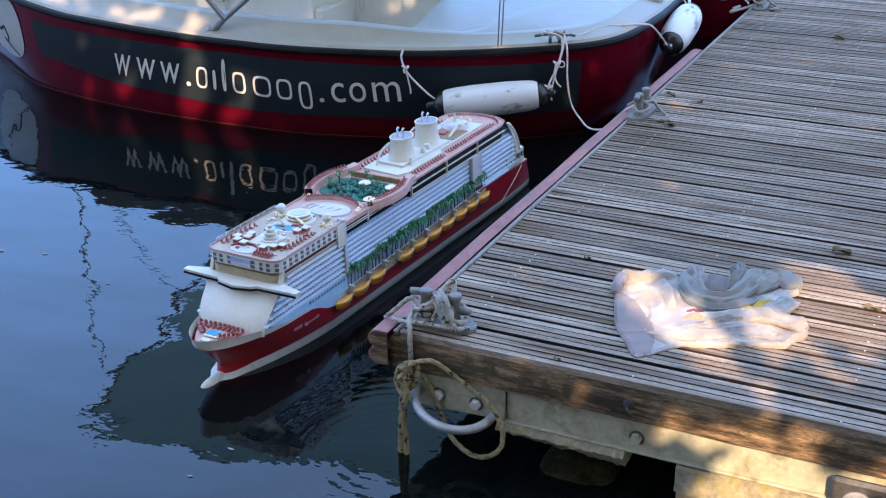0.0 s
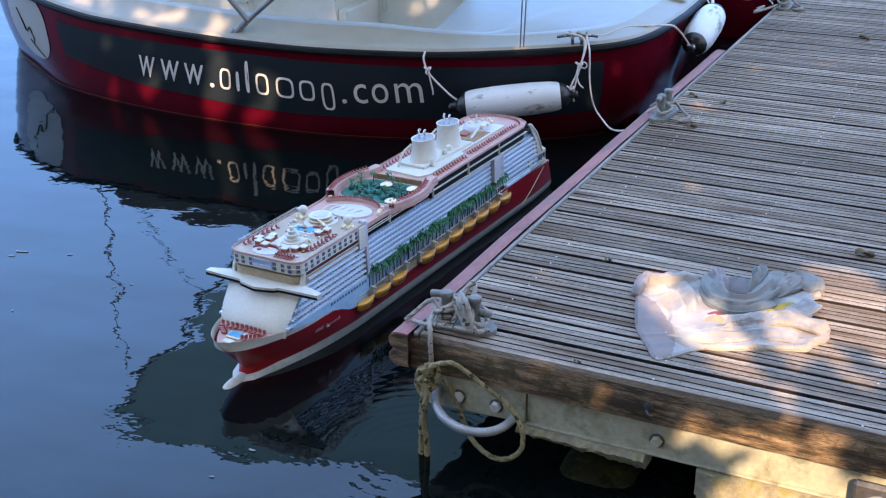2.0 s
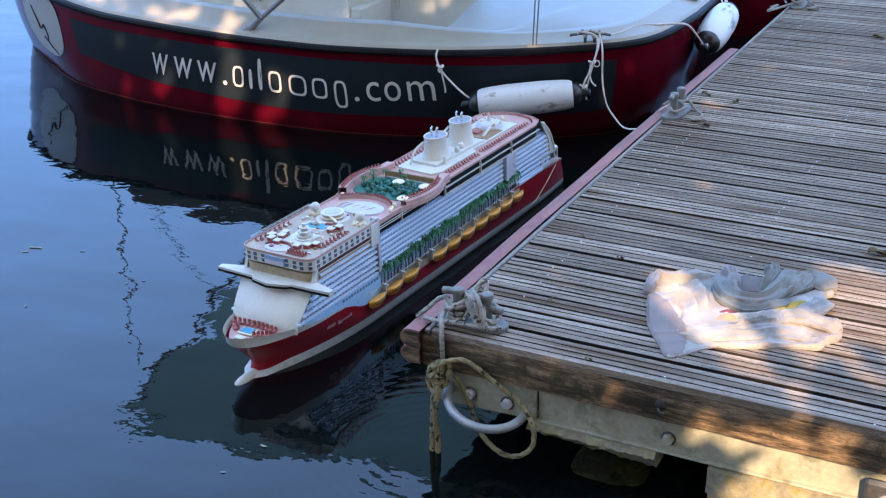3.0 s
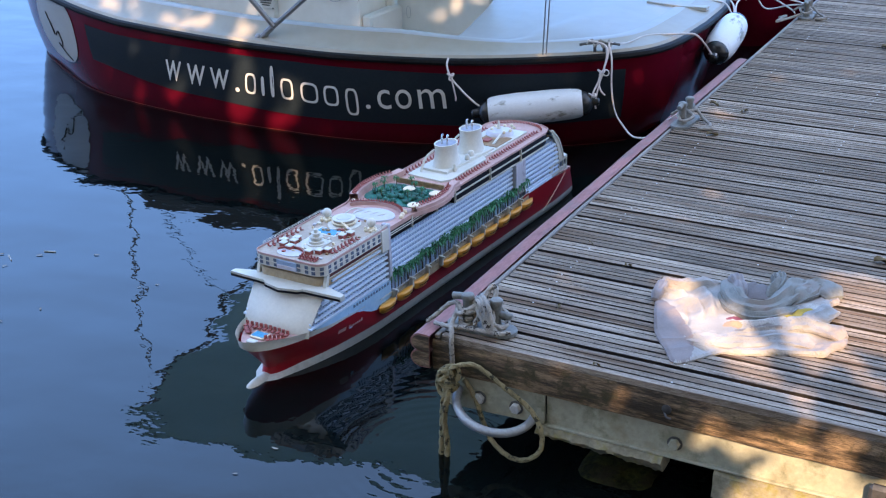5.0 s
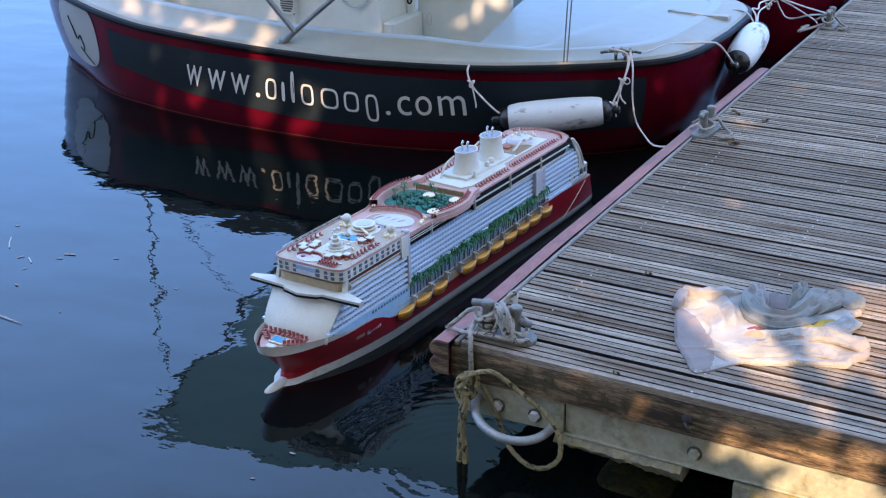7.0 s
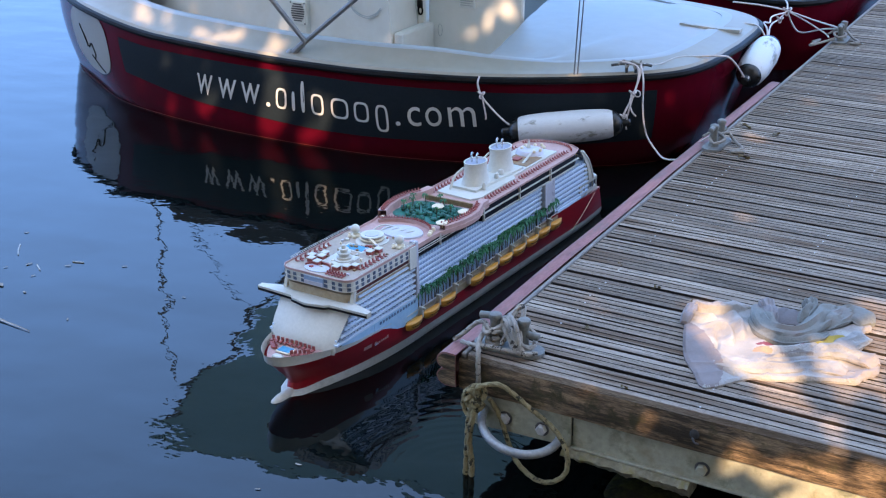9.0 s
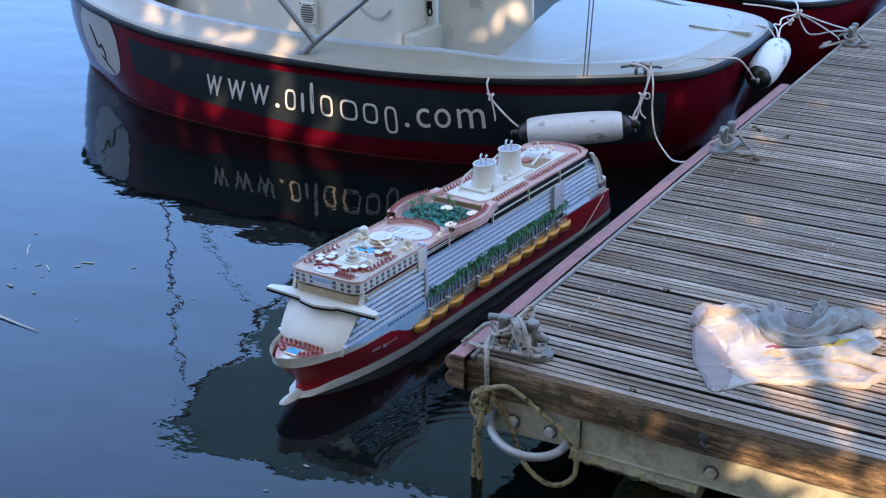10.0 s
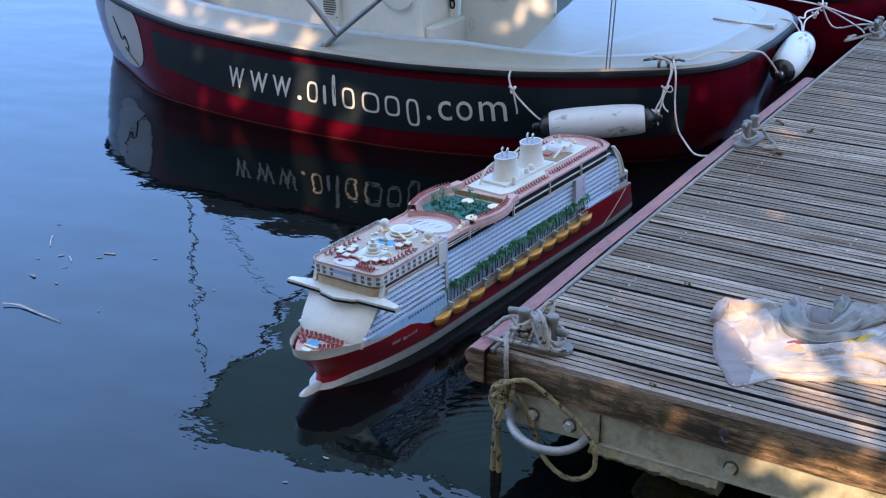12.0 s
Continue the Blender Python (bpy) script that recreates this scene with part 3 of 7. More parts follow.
def jetty_frame():
    rng = random.Random(8)
    bm = bmesh.new()
    grid = []
    for i in range(61):
        x = -0.005 + (JETTY_X + 0.005) * i / 60
        w = lambda s: 0.004 * noise.noise((x * 6, s, 1.7))
        grid.append([(x, 0.07, 0.322), (x, 0.0 + w(1), 0.322 + w(9)), (x, -0.002 + w(2), 0.34), (x, -0.004 + w(3), 0.37), (x, -0.003 + w(4), 0.40),
                     (x, -0.001 + w(5), 0.43), (x, 0.004 + w(6), 0.4445), (x, 0.07, 0.4445)])
    sheet(bm, grid)
    bmesh.ops.contextual_create(bm, geom=[e for e in bm.edges if e.is_boundary and all(v.co.x < 0 for v in e.verts)])
    part("front_timber", bm, "timber", jetty, "wet brown front timber with knots")
    bm = bmesh.new()
    box(bm, 0.002, 0.05, 0.075, JETTY_Y, 0.30, 0.4445, 0.004)
    part("side_beam", bm, "grey_timber", jetty)
    bm = bmesh.new()
    box(bm, 0.0, 0.022, 0.006, JETTY_Y, 0.446, 0.466, 0.004)
    part("edge_batten", bm, "grey_timber", jetty)
    for zc in (0.436, 0.372):
        bm = bmesh.new()
        ring = [(-0.002, zc + 0.034)] + [(-0.040 - 0.042 * math.cos(a), zc + 0.036 * math.sin(a)) for a in (radians(d) for d in range(100, -101, -20))] + [(-0.002, zc - 0.034)]
        ys = [-0.03 + 4.30 * i / 40 for i in range(41)]
        sheet(bm, [[(x + 0.004 * noise.noise((y * 1.3, zc, 0)), y, z + 0.003 * noise.noise((y * 2, 5, zc))) for x, z in ring] for y in ys])
        for ye in (ys[0], ys[-1]):
            vs = [v for v in bm.verts if abs(v.co.y - ye) < 1e-6]
            bm.faces.new(vs)
        cap = [(-0.004, zc + 0.029)] + [(-0.040 - 0.036 * math.cos(a), zc + 0.030 * math.sin(a)) for a in (radians(d) for d in range(100, -101, -20))] + [(-0.004, zc - 0.029)]
        end = sheet(bmesh.new(), [[(x, -0.029, z) for x, z in cap], [(x, -0.0335, z) for x, z in cap]])
        end.faces.new([v for v in end.verts if v.co.y < -0.033])
        part("strip_end", end, "timber", jetty, "dark weathered end of the rubbing strip")
        part("rubbing_strip", bm, "rub_strip", jetty, "faded pink rubber rubbing strip")
    # steel plates along the front
    bm = bmesh.new()
    prism(bm, [(0.012, 0.318), (0.012, 0.20), (0.06, 0.178), (0.38, 0.19), (0.435, 0.193), (0.435, 0.318)], 0.0, 0.012, Matrix.Translation((0, 0.03, 0)) @ pose(0, 0, 0, 90))
    part("ring_plate", bm, "pale_steel", jetty, "grey-white steel plate")
    bm = bmesh.new()
    box(bm, 0.439, JETTY_X, 0.028, 0.04, 0.195, 0.318, 0.002)
    box(bm, 0.439, JETTY_X, 0.012, 0.04, 0.188, 0.196, 0.002)
    part("front_plate", bm, "pale_steel", jetty, "grey-white steel channel, stained")
    for x, z in ((0.178, 0.238), (0.325, 0.234), (0.915, 0.243), (1.95, 0.25)):
        bm = bmesh.new()
        turn = Matrix.Translation((x, 0.028 if x > 0.435 else 0.018, z)) @ pose(0, 0, 0, 90)
        lathe(bm, [(0.021, 0.003), (0.021, 0.016), (0.017, 0.020), (0.008, 0.0195), (0.002, 0.0195)], 6, turn @ pose(0, 0, 0, 0, 0, rng.uniform(0, 60)))
        bolt = part("bolt", bm, "pale_steel" if x > 0.435 else "screw", jetty, "hexagon bolt head", smooth=False)
        # washer coloured dark to draw the shade round the bolt head
        part("washer", lathe(bmesh.new(), [(0.027, 0), (0.027, 0.003), (0.020, 0.0035)], 20, turn), "dark_steel", bolt, "dark washer, bolt-head shade put into its colour")
    # splintered ledge and mossy float under the front
    bm = bmesh.new()
    grid = []
    for i in range(91):
        x = 0.41 + 0.47 * i / 90
        r = 0.010 * noise.noise((x * 18, 0, 3)) + 0.006 * noise.noise((x * 50, 2, 3))
        low = 0.158 - 0.055 * (x - 0.41) + 2.0 * r
        q = 0.012 * noise.noise((x * 26, 7, 1)) + 0.004 * noise.noise((x * 55, 3, 8))
        low -= 0.010 + 0.25 * abs(q)
        grid.append([(x, 0.10, 0.189), (x, 0.020 + r * 0.6, 0.189 + 0.3 * q), (x, 0.004 + q, 0.181 - 0.2 * q), (x, -0.008 + r + q, 0.168 + 0.3 * r), (x, -0.002 - r, 0.158 + q), (x, 0.022 - r, min(low, 0.155)), (x, 0.10, min(low, 0.155))])
    sheet(bm, grid)
    for i in (0, 90):
        x = grid[i][0][0]
        bm.faces.new([v for v in bm.verts if abs(v.co.x - x) < 1e-7])
    part("ledge", bm, "moss_block", jetty, "splintered weedy ledge")
    bm = bmesh.new()
    n = 36
    grid = []
    for i in range(n + 1):
        x = 1.06 + 1.5 * i / n
        row = []
        for y, z in ((0.5, 0.186), (0.03, 0.186), (0.005, 0.176), (-0.005, 0.13), (-0.012, 0.09), (0.03, 0.085), (0.035, 0.0), (0.04, -0.2), (0.5, -0.2)):
            d = 0.012 * noise.noise((x * 11, y * 9, z * 14))
            row.append((x + d * (1 if i else 0.3), y + d, z + 0.5 * d))
        grid.append(row)
    sheet(bm, grid)
    bm.verts.ensure_lookup_table()
    bm.faces.new([bm.verts[k] for k in range(9)])
    part("front_float", bm, "moss_block", jetty, "mossy yellow-green float block at the waterline")
    # unseen box added under the boards to block the light there
    bm = bmesh.new()
    box(bm, 0.12, 2.5, 0.55, JETTY_Y - 0.1, -0.35, 0.17, 0.03)
    part("float", bm, "float", jetty)
    # joists coloured near-black too, so the gaps above read as deep shade
    bm = bmesh.new()
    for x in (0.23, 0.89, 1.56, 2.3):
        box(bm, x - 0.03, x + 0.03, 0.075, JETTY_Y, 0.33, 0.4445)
    part("joist", bm, "gap_shade", jetty)
    bm = bmesh.new()
    grid = []
    for i in range(25):
        x = 0.49 + 0.38 * i / 24
        sink = 0.06 * (i / 12 - 1) ** 4
        row = []
        for y, z in ((0.45, 0.012), (0.12, 0.018), (0.07, 0.016), (0.035, 0.006), (0.004, -0.020), (0.0, -0.12), (0.45, -0.12)):
            d = 0.016 * noise.noise((x * 13, y * 14, z * 20)) + 0.008 * noise.noise((x * 45, y * 30, z * 40))
            row.append((x + d, y + d + sink, z + 0.8 * d - sink))
        grid.append(row)
    sheet(bm, grid)
    for row in (grid[0], grid[-1]):
        bm.faces.new([min(bm.verts, key=lambda v: (v.co - Vector(q)).length_squared) for q in row])
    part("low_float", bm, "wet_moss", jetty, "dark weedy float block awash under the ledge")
    # heavy bracket low on the front
    br = part("bracket", box(bmesh.new(), 1.56, 1.78, -0.022, 0.010, 0.08, 0.298, 0.012), "dark_steel", jetty, "dark steel hinge bracket")
    bm = bmesh.new()
    turn = Matrix.Translation((1.645, -0.022, 0.215)) @ pose(0, 0, 0, 90)
    lathe(bm, [(0.05, 0), (0.05, 0.006), (0.044, 0.008)], 24, turn)
    lathe(bm, [(0.030, 0.006), (0.030, 0.05), (0.025, 0.056)], 18, turn)
    part("pivot_bolt", bm, "galvanised", br)
    bm = bmesh.new()
    turn = Matrix.Translation((0.888, -0.003, 0.388)) @ pose(0, 0, 0, 90)
    lathe(bm, [(0.016, 0), (0.018, 0.004), (0.010, 0.007)], 9, turn)
    tube(bm, smooth_line([(0.882, -0.006, 0.372), (0.892, -0.016, 0.362), (0.905, -0.010, 0.357)], 4), 0.004, 6)
    part("broken_bolt", bm, "dark_steel", jetty, "rusty broken bolt in the timber")
    # big eye ring
    bm = bmesh.new()
    pts = [(0.245 - 0.150 * math.cos(a), 0.014 - 0.120 * math.sin(a), 0.232 - 0.045 * math.sin(a) + 0.02 * math.cos(a)) for a in (math.pi * k / 20 for k in range(-1, 22))]
    tube(bm, pts, 0.0162, 12)
    part("mooring_ring", bm, "galvanised", jetty, "thick galvanised steel half ring")


jetty_frame()

# ---- the red boat ----
AXIS_Y = 4.45
RAIL = [(-6.12, 4.45), (-5.96, 4.07), (-5.615, 3.64), (-5.035, 3.245), (-4.6, 3.06), (-4.2, 2.96), (-3.8, 2.90), (-3.3, 2.87), (-2.8, 2.87), (-2.2, 2.88),
        (-1.55, 3.02), (-1.0, 3.24), (-0.55, 3.52), (-0.38, 3.85), (-0.34, 4.45)]
WATER = [(-6.05, 4.45), (-5.95, 4.2), (-5.68, 3.86), (-5.1, 3.47), (-4.58, 3.17), (-4.05, 3.03), (-3.5, 2.955), (-3.1, 2.94), (-2.8, 2.94), (-2.2, 2.985),
         (-1.55, 3.17), (-1.0, 3.40), (-0.65, 3.68), (-0.50, 4.0), (-0.46, 4.45)]
RAIL_LINE = smooth_line([(x, y, 0) for x, y in RAIL], 6)
WATER_LINE = smooth_line([(x, y, 0) for x, y in WATER], 6)
LAST = len(RAIL_LINE) - 1


def sheer(x):
    return table(x, [(-6.2, 0.80), (-5.0, 0.68), (-4.0, 0.605), (-2.8, 0.575), (-1.5, 0.585), (-0.3, 0.625)])


def hull_point(q, z, out=0.0):
    """A point of the near side: q from 0 at the bow to LAST at the middle of the stern; z above the water."""
    i = min(int(q), LAST - 1)
    r, w = RAIL_LINE[i].lerp(RAIL_LINE[i + 1], q - i), WATER_LINE[i].lerp(WATER_LINE[i + 1], q - i)
    t = z / sheer(r.x)
    bulge = 0.03 * math.sin(math.pi * min(max(t, 0), 1))
    p = w.lerp(r, t)
    d = RAIL_LINE[min(i + 1, LAST)] - RAIL_LINE[i]
    n = Vector((d.y, -d.x, 0)).normalized()
    return Vector((p.x, p.y, z)) + n * (bulge + out)


def hull_q(x):
    """The place along the near side whose middle lies at x."""
    for i in range(LAST):
        a, b = (RAIL_LINE[i].x + WATER_LINE[i].x) / 2, (RAIL_LINE[i + 1].x + WATER_LINE[i + 1].x) / 2
        if a <= x <= b:
            return i + (x - a) / (b - a)
    return float(LAST)


def both_sides(fn, steps=LAST):
    near = [fn(k) for k in range(steps + 1)]
    return near + [Vector((p.x, 2 * AXIS_Y - p.y, p.z)) for p in near[-2:0:-1]]


def rail_point(k, inset=0.0, z=0.0):
    r = RAIL_LINE[k]
    d = RAIL_LINE[min(k + 1, LAST)] - RAIL_LINE[max(k - 1, 0)]
    n = Vector((-d.y, d.x, 0)).normalized()
    p = r + n * inset
    if p.y > AXIS_Y:
        p.y = AXIS_Y
    return Vector((p.x, p.y, sheer(r.x) + z))


def flat(x, z):
    """The gunwale's height: it sinks to a low lip round the stern."""
    return min(z, 0.038) + max(z - 0.038, 0) * table(x, [(-1.9, 1.0), (-1.05, 0.25)])


def ring_strip(bm, rows):
    """Faces between closed rings of points."""
    v = [[bm.verts.new(p) for p in row] for row in rows]
    n = len(v[0])
    for a, b in zip(v, v[1:]):
        for k in range(n):
            bm.faces.new((a[k], a[(k + 1) % n], b[(k + 1) % n], b[k]))
    return v


def hull_patch(x0, x1, z0, z1, out, nx=40, nz=5, tilt=0.0):
    bm = bmesh.new()
    grid = []
    for i in range(nx + 1):
        x = x0 + (x1 - x0) * i / nx
        lo, hi = (f(x) if callable(f) else f for f in (z0, z1))
        grid.append([hull_point(hull_q(x + tilt * k / nz), lo + (hi - lo) * k / nz, out) for k in range(nz + 1)])
    return sheet(bm, grid)


def red_boat():
    boat = thing("motor_boat", "dark red motor boat with white deck moored at the jetty", "boat")
    bm = bmesh.new()
    levels = [-0.25, -0.1, 0.0, 0.08, 0.16, 0.25, 0.35, 0.45, None]
    rows = []
    for z in levels:
        rows.append(both_sides(lambda k: hull_point(float(k), (sheer(RAIL_LINE[k].x) if z is None else z)) if (z is None or z >= 0) else
                               WATER_LINE[k].lerp(Vector((-2.8, AXIS_Y, 0)), -z * 0.6) + Vector((0, 0, z))))
    v = ring_strip(bm, rows)
    bm.faces.new(v[0][::-1])
    hull = part("hull", bm, "hull_red", boat, "glossy dark red hull")
    part("waterline_stripe", hull_patch(-5.9, -0.55, 0.002, 0.007, 0.003, 80, 1), "boot_line", hull, "thin dull red waterline")
    part("side_panel", hull_patch(-4.38, -0.60, lambda x: table(x, [(-4.4, 0.28), (-3.6, 0.18), (-2.6, 0.135), (-1.4, 0.15), (-0.6, 0.19)]),
                                  lambda x: sheer(x) - table(x, [(-4.4, 0.095), (-2.6, 0.068), (-0.6, 0.09)]), 0.004, 60, 6, 0.0), "hull_panel", hull, "slate grey side panel")
    # round pale badge near the bow
    bm = bmesh.new()
    cx, cz, rx, rz = -4.90, 0.418, 0.35, 0.258
    rows = []
    for r in (1.0, 0.66, 0.33):
        rows.append([hull_point(hull_q(cx + rx * r * math.copysign(abs(math.cos(a)) ** 0.8, math.cos(a))), cz + rz * r * math.copysign(abs(math.sin(a)) ** 0.8, math.sin(a)), 0.005) for a in (2 * math.pi * k / 40 for k in range(40))])
    v = ring_strip(bm, rows)
    bm.faces.new(v[-1])
    part("badge", bm, "badge", hull, "round pale badge with dark strokes")
    for pts in (((-5.02, 0.52), (-4.96, 0.44), (-4.92, 0.36)), ((-4.90, 0.36), (-4.84, 0.40), (-4.80, 0.33), (-4.83, 0.28)), ((-4.88, 0.30), (-4.78, 0.24), (-4.70, 0.20))):
        bm = bmesh.new()
        tube(bm, smooth_line([hull_point(hull_q(x), z, 0.006) for x, z in pts], 5), 0.006, 5)
        part("badge_stroke", bm, "black_rubber", hull)
    lettering(hull)
    # rubber rub rail
    bm = bmesh.new()
    tube(bm, both_sides(lambda k: rail_point(k, -0.010, -0.002)), 0.024, 8, closed=True)
    part("rub_rail", bm, "black_rubber", boat, "black rubber rub rail")
    # gunwale: a cap, then a sloping moulded side up to the coaming
    bm = bmesh.new()
    ring_strip(bm, [both_sides(lambda k, a=a, b=b: rail_point(k, a, flat(RAIL_LINE[k].x, b))) for a, b in
                    ((0.0, 0.018), (0.015, 0.034), (0.06, 0.038), (0.085, 0.046), (0.16, 0.095), (0.19, 0.118))])
    part("gunwale", bm, "cream", boat, "cream moulded gunwale")
    bm = bmesh.new()
    ring_strip(bm, [both_sides(lambda k, a=a, b=b: rail_point(k, a, flat(RAIL_LINE[k].x, b))) for a, b in
                    ((0.188, 0.1175), (0.196, 0.124), (0.215, 0.129), (0.25, 0.129), (0.262, 0.120), (0.265, 0.05), (0.265, -0.3))])
    part("coaming", bm, "gelcoat", boat, "white rounded coaming edge")
    # stern deck with a curved front edge
    bm = bmesh.new()
    inner = both_sides(lambda k: rail_point(k, 0.19, 0.10))
    grid = []
    for p in [q for q in inner if q.x > -1.95]:
        s = (p.y - 3.0) / 2.9
        edge = table(s, [(0.0, -1.98), (0.03, -1.80), (0.056, -1.68), (0.10, -1.61), (0.187, -1.63), (0.29, -1.68), (0.466, -1.80), (0.655, -1.92), (1.0, -2.1)])
        front = Vector((min(edge, p.x), p.y, 0.70))
        row = []
        for k in range(31):
            t = k / 30
            q = p.lerp(front, t)
            ridge = table(q.y, [(3.0, -1.62), (3.19, -1.42), (3.51, -1.12), (4.1, -0.967), (4.9, -0.95), (6.0, -1.2)])
            low = min(max((ridge - q.x) / 0.10, 0), 1)
            q.z = sheer(p.x) + flat(p.x, 0.119) - 0.016 * low * low * (3 - 2 * low) + (0.05 * math.sin(math.pi * min(max(s, 0), 1))) * min(1, 2.2 * t) - 0.004
            row.append(q)
        row.append(row[-1] + Vector((-0.02, 0, -0.02)))
        row.append(row[-1] + Vector((-0.01, 0, -0.45)))
        grid.append(row)
    sheet(bm, grid)
    deck_points = [v.co.copy() for v in bm.verts if v.co.x > -1.2 and v.co.z > 0.4]
    part("stern_deck", bm, "gelcoat", boat, "smooth white stern deck")
    bm = bmesh.new()
    rows = []
    for v in range(4):
        row = []
        for u in range(9):
            x, y = -0.80 + 0.05 * u, 4.66 + 0.15 * (0.05 * u - 0.20) + 0.0233 * (v - 1.5)
            close = sorted(((p.x - x) ** 2 + (p.y - y) ** 2 + 1e-5, p.z) for p in deck_points)[:4]
            row.append((x, y, sum(z / d for d, z in close) / sum(1 / d for d, z in close) + 0.014))
        rows.append(row)
    sheet(bm, rows)
    for ring in [e for e in bmesh.ops.extrude_edge_only(bm, edges=[e for e in bm.edges if e.is_boundary])["geom"] if isinstance(e, bmesh.types.BMVert)]:
        ring.co.z -= 0.022
    part("step_pad", bm, "grey_mat", boat, "grey anti-slip pad")
    # cockpit: floor and the inner walls beyond, in the brightened gelcoat copy
    bm = bmesh.new()
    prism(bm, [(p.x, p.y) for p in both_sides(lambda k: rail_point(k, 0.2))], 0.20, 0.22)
    part("cockpit_floor", bm, "cabin_bright", boat)
    bm = bmesh.new()
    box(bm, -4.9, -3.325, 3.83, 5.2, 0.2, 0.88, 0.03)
    part("cabin_front", bm, "cabin_bright", boat, "cream cabin panel")
    bm = bmesh.new()
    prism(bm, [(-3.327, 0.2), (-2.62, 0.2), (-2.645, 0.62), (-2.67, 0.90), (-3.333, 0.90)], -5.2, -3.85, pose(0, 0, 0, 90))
    part("cabin_side", bm, "cabin_bright", boat, "white cabin wall")
    # unseen dark bands assumed over the cabin, so their reflection turns black
    part("cabin_window", box(bmesh.new(), -4.85, -3.34, 3.88, 5.15, 0.875, 1.25, 0.02), "tinted", boat, "unseen dark band over the cabin, added for its reflection")
    part("cabin_window", box(bmesh.new(), -3.335, -2.70, 3.90, 5.15, 0.895, 1.25, 0.02), "tinted", boat, "unseen dark band over the cabin, added for its reflection")
    part("step", box(bmesh.new(), -2.64, -2.555, 3.87, 4.8, 0.2, 0.585, 0.014), "cabin_bright", boat, "low white step")
    bm = bmesh.new()
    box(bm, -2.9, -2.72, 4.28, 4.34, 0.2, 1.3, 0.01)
    part("door_jamb", bm, "cabin_bright", boat)
    door = part("cabin_door", box(bmesh.new(), -2.60, -1.84, 4.30, 4.34, 0.2, 1.3, 0.012), "cabin_bright", boat, "cream cabin door")
    bm = bmesh.new()
    tube(bm, smooth_line([(-2.66, 4.27, 0.22), (-2.655, 4.265, 0.5), (-2.66, 4.265, 0.8), (-2.68, 4.265, 1.05), (-2.72, 4.265, 1.25)], 4), 0.055, 10)
    part("door_trim", bm, "cabin_bright", door, "rounded white door post")
    bm = bmesh.new()
    box(bm, -0.022, 0.022, -0.012, 0.012, -0.03, 0.03, 0.008, Matrix.Translation((-2.617, 4.21, 0.73)))
    tube(bm, [(-2.61 + 0.017 * math.cos(a), 4.205, 0.685 + 0.030 * math.sin(a)) for a in (math.pi * k / 8 for k in range(16))], 0.007, 7, closed=True)
    part("door_latch", bm, "black_rubber", door, "black door latch")
    bm = bmesh.new()
    tube(bm, [(-2.50 + 0.018 * math.cos(a), 4.298, 0.535 + 0.045 * math.sin(a)) for a in (math.pi * 2 * k / 14 for k in range(14))], 0.0022, 5, closed=True)
    part("finger_pull", bm, "grey_mat", door)
    bm = bmesh.new()
    box(bm, -2.34, -2.21, 4.288, 4.302, 0.718, 0.84, 0.004)
    notice = part("notice", bm, "letter", door, "small printed notice plate")
    for k in range(6):
        part("notice_line", box(bmesh.new(), -2.325, -2.225 - 0.018 * (k % 2), 4.282, 4.289, 0.735 + 0.016 * k, 0.741 + 0.016 * k), "grey_mat", notice)
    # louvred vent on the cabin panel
    vent = part("vent", box(bmesh.new(), -3.475, -3.335, 3.806, 3.832, 0.575, 0.745, 0.008), "cabin_bright", boat, "square louvred vent")
    for k in range(8):
        z = 0.60 + 0.017 * k
        half = 0.056 * math.sqrt(max(1 - ((z - 0.66) / 0.075) ** 2, 0.05))
        part("slat", box(bmesh.new(), -3.405 - half, -3.405 + half, 3.800, 3.808, z, z + 0.008), "dark_steel", vent)
    for x, z in ((-3.465, 0.585), (-3.345, 0.585), (-3.465, 0.733), (-3.345, 0.733)):
        bm = bmesh.new()
        lathe(bm, [(0.006, 0), (0.006, 0.004)], 8, Matrix.Translation((x, 3.806, z)) @ pose(0, 0, 0, 90))
        part("rivet", bm, "dark_steel", vent)
    for dz in (0.0, 0.012):
        bm = bmesh.new()
        tube(bm, smooth_line([(-3.02, 3.845, 1.0), (-2.99, 3.835, 0.805 + dz), (-2.931, 3.83, 0.711 + dz), (-2.837, 3.83, 0.676 + dz), (-2.76, 3.835, 0.70 + dz), (-2.718, 3.84, 0.744 + dz)], 6), 0.0035, 6)
        part("cable_loop", bm, "grey_mat", boat)
    # canopy on slanting tubes
    foot = Vector((-2.86, 2.95, 0.60))
    for a, b, r in (((-2.73, 2.94, 0.70), (-3.88, 2.50, 2.27), 0.017), ((-2.86, 2.95, 0.60), (-0.75, 2.95, 2.27), 0.016), ((-0.99, 3.26, 0.62), (-0.90, 3.2, 2.27), 0.0045), ((-0.972, 3.27, 0.62), (-0.875, 3.22, 2.27), 0.0045)):
        bm = bmesh.new()
        tube(bm, [Vector(a).lerp(Vector(b), k / 6) for k in range(7)], r, 8)
        part("canopy_stay", bm, "pole", boat, "slanting steel tube")
    bm = bmesh.new()
    ball(bm, foot + Vector((0, 0, 0.01)), 0.028, 10, 6)
    box(bm, foot.x - 0.04, foot.x + 0.04, foot.y - 0.025, foot.y + 0.025, 0.585, 0.605, 0.004)
    tube(bm, [foot + Vector((0.03, 0, 0.02)), foot + Vector((0.075, -0.003, 0.06)), foot + Vector((0.12, -0.006, 0.095))], 0.021, 8)
    part("stay_foot", bm, "pole", boat)
    bm = bmesh.new()
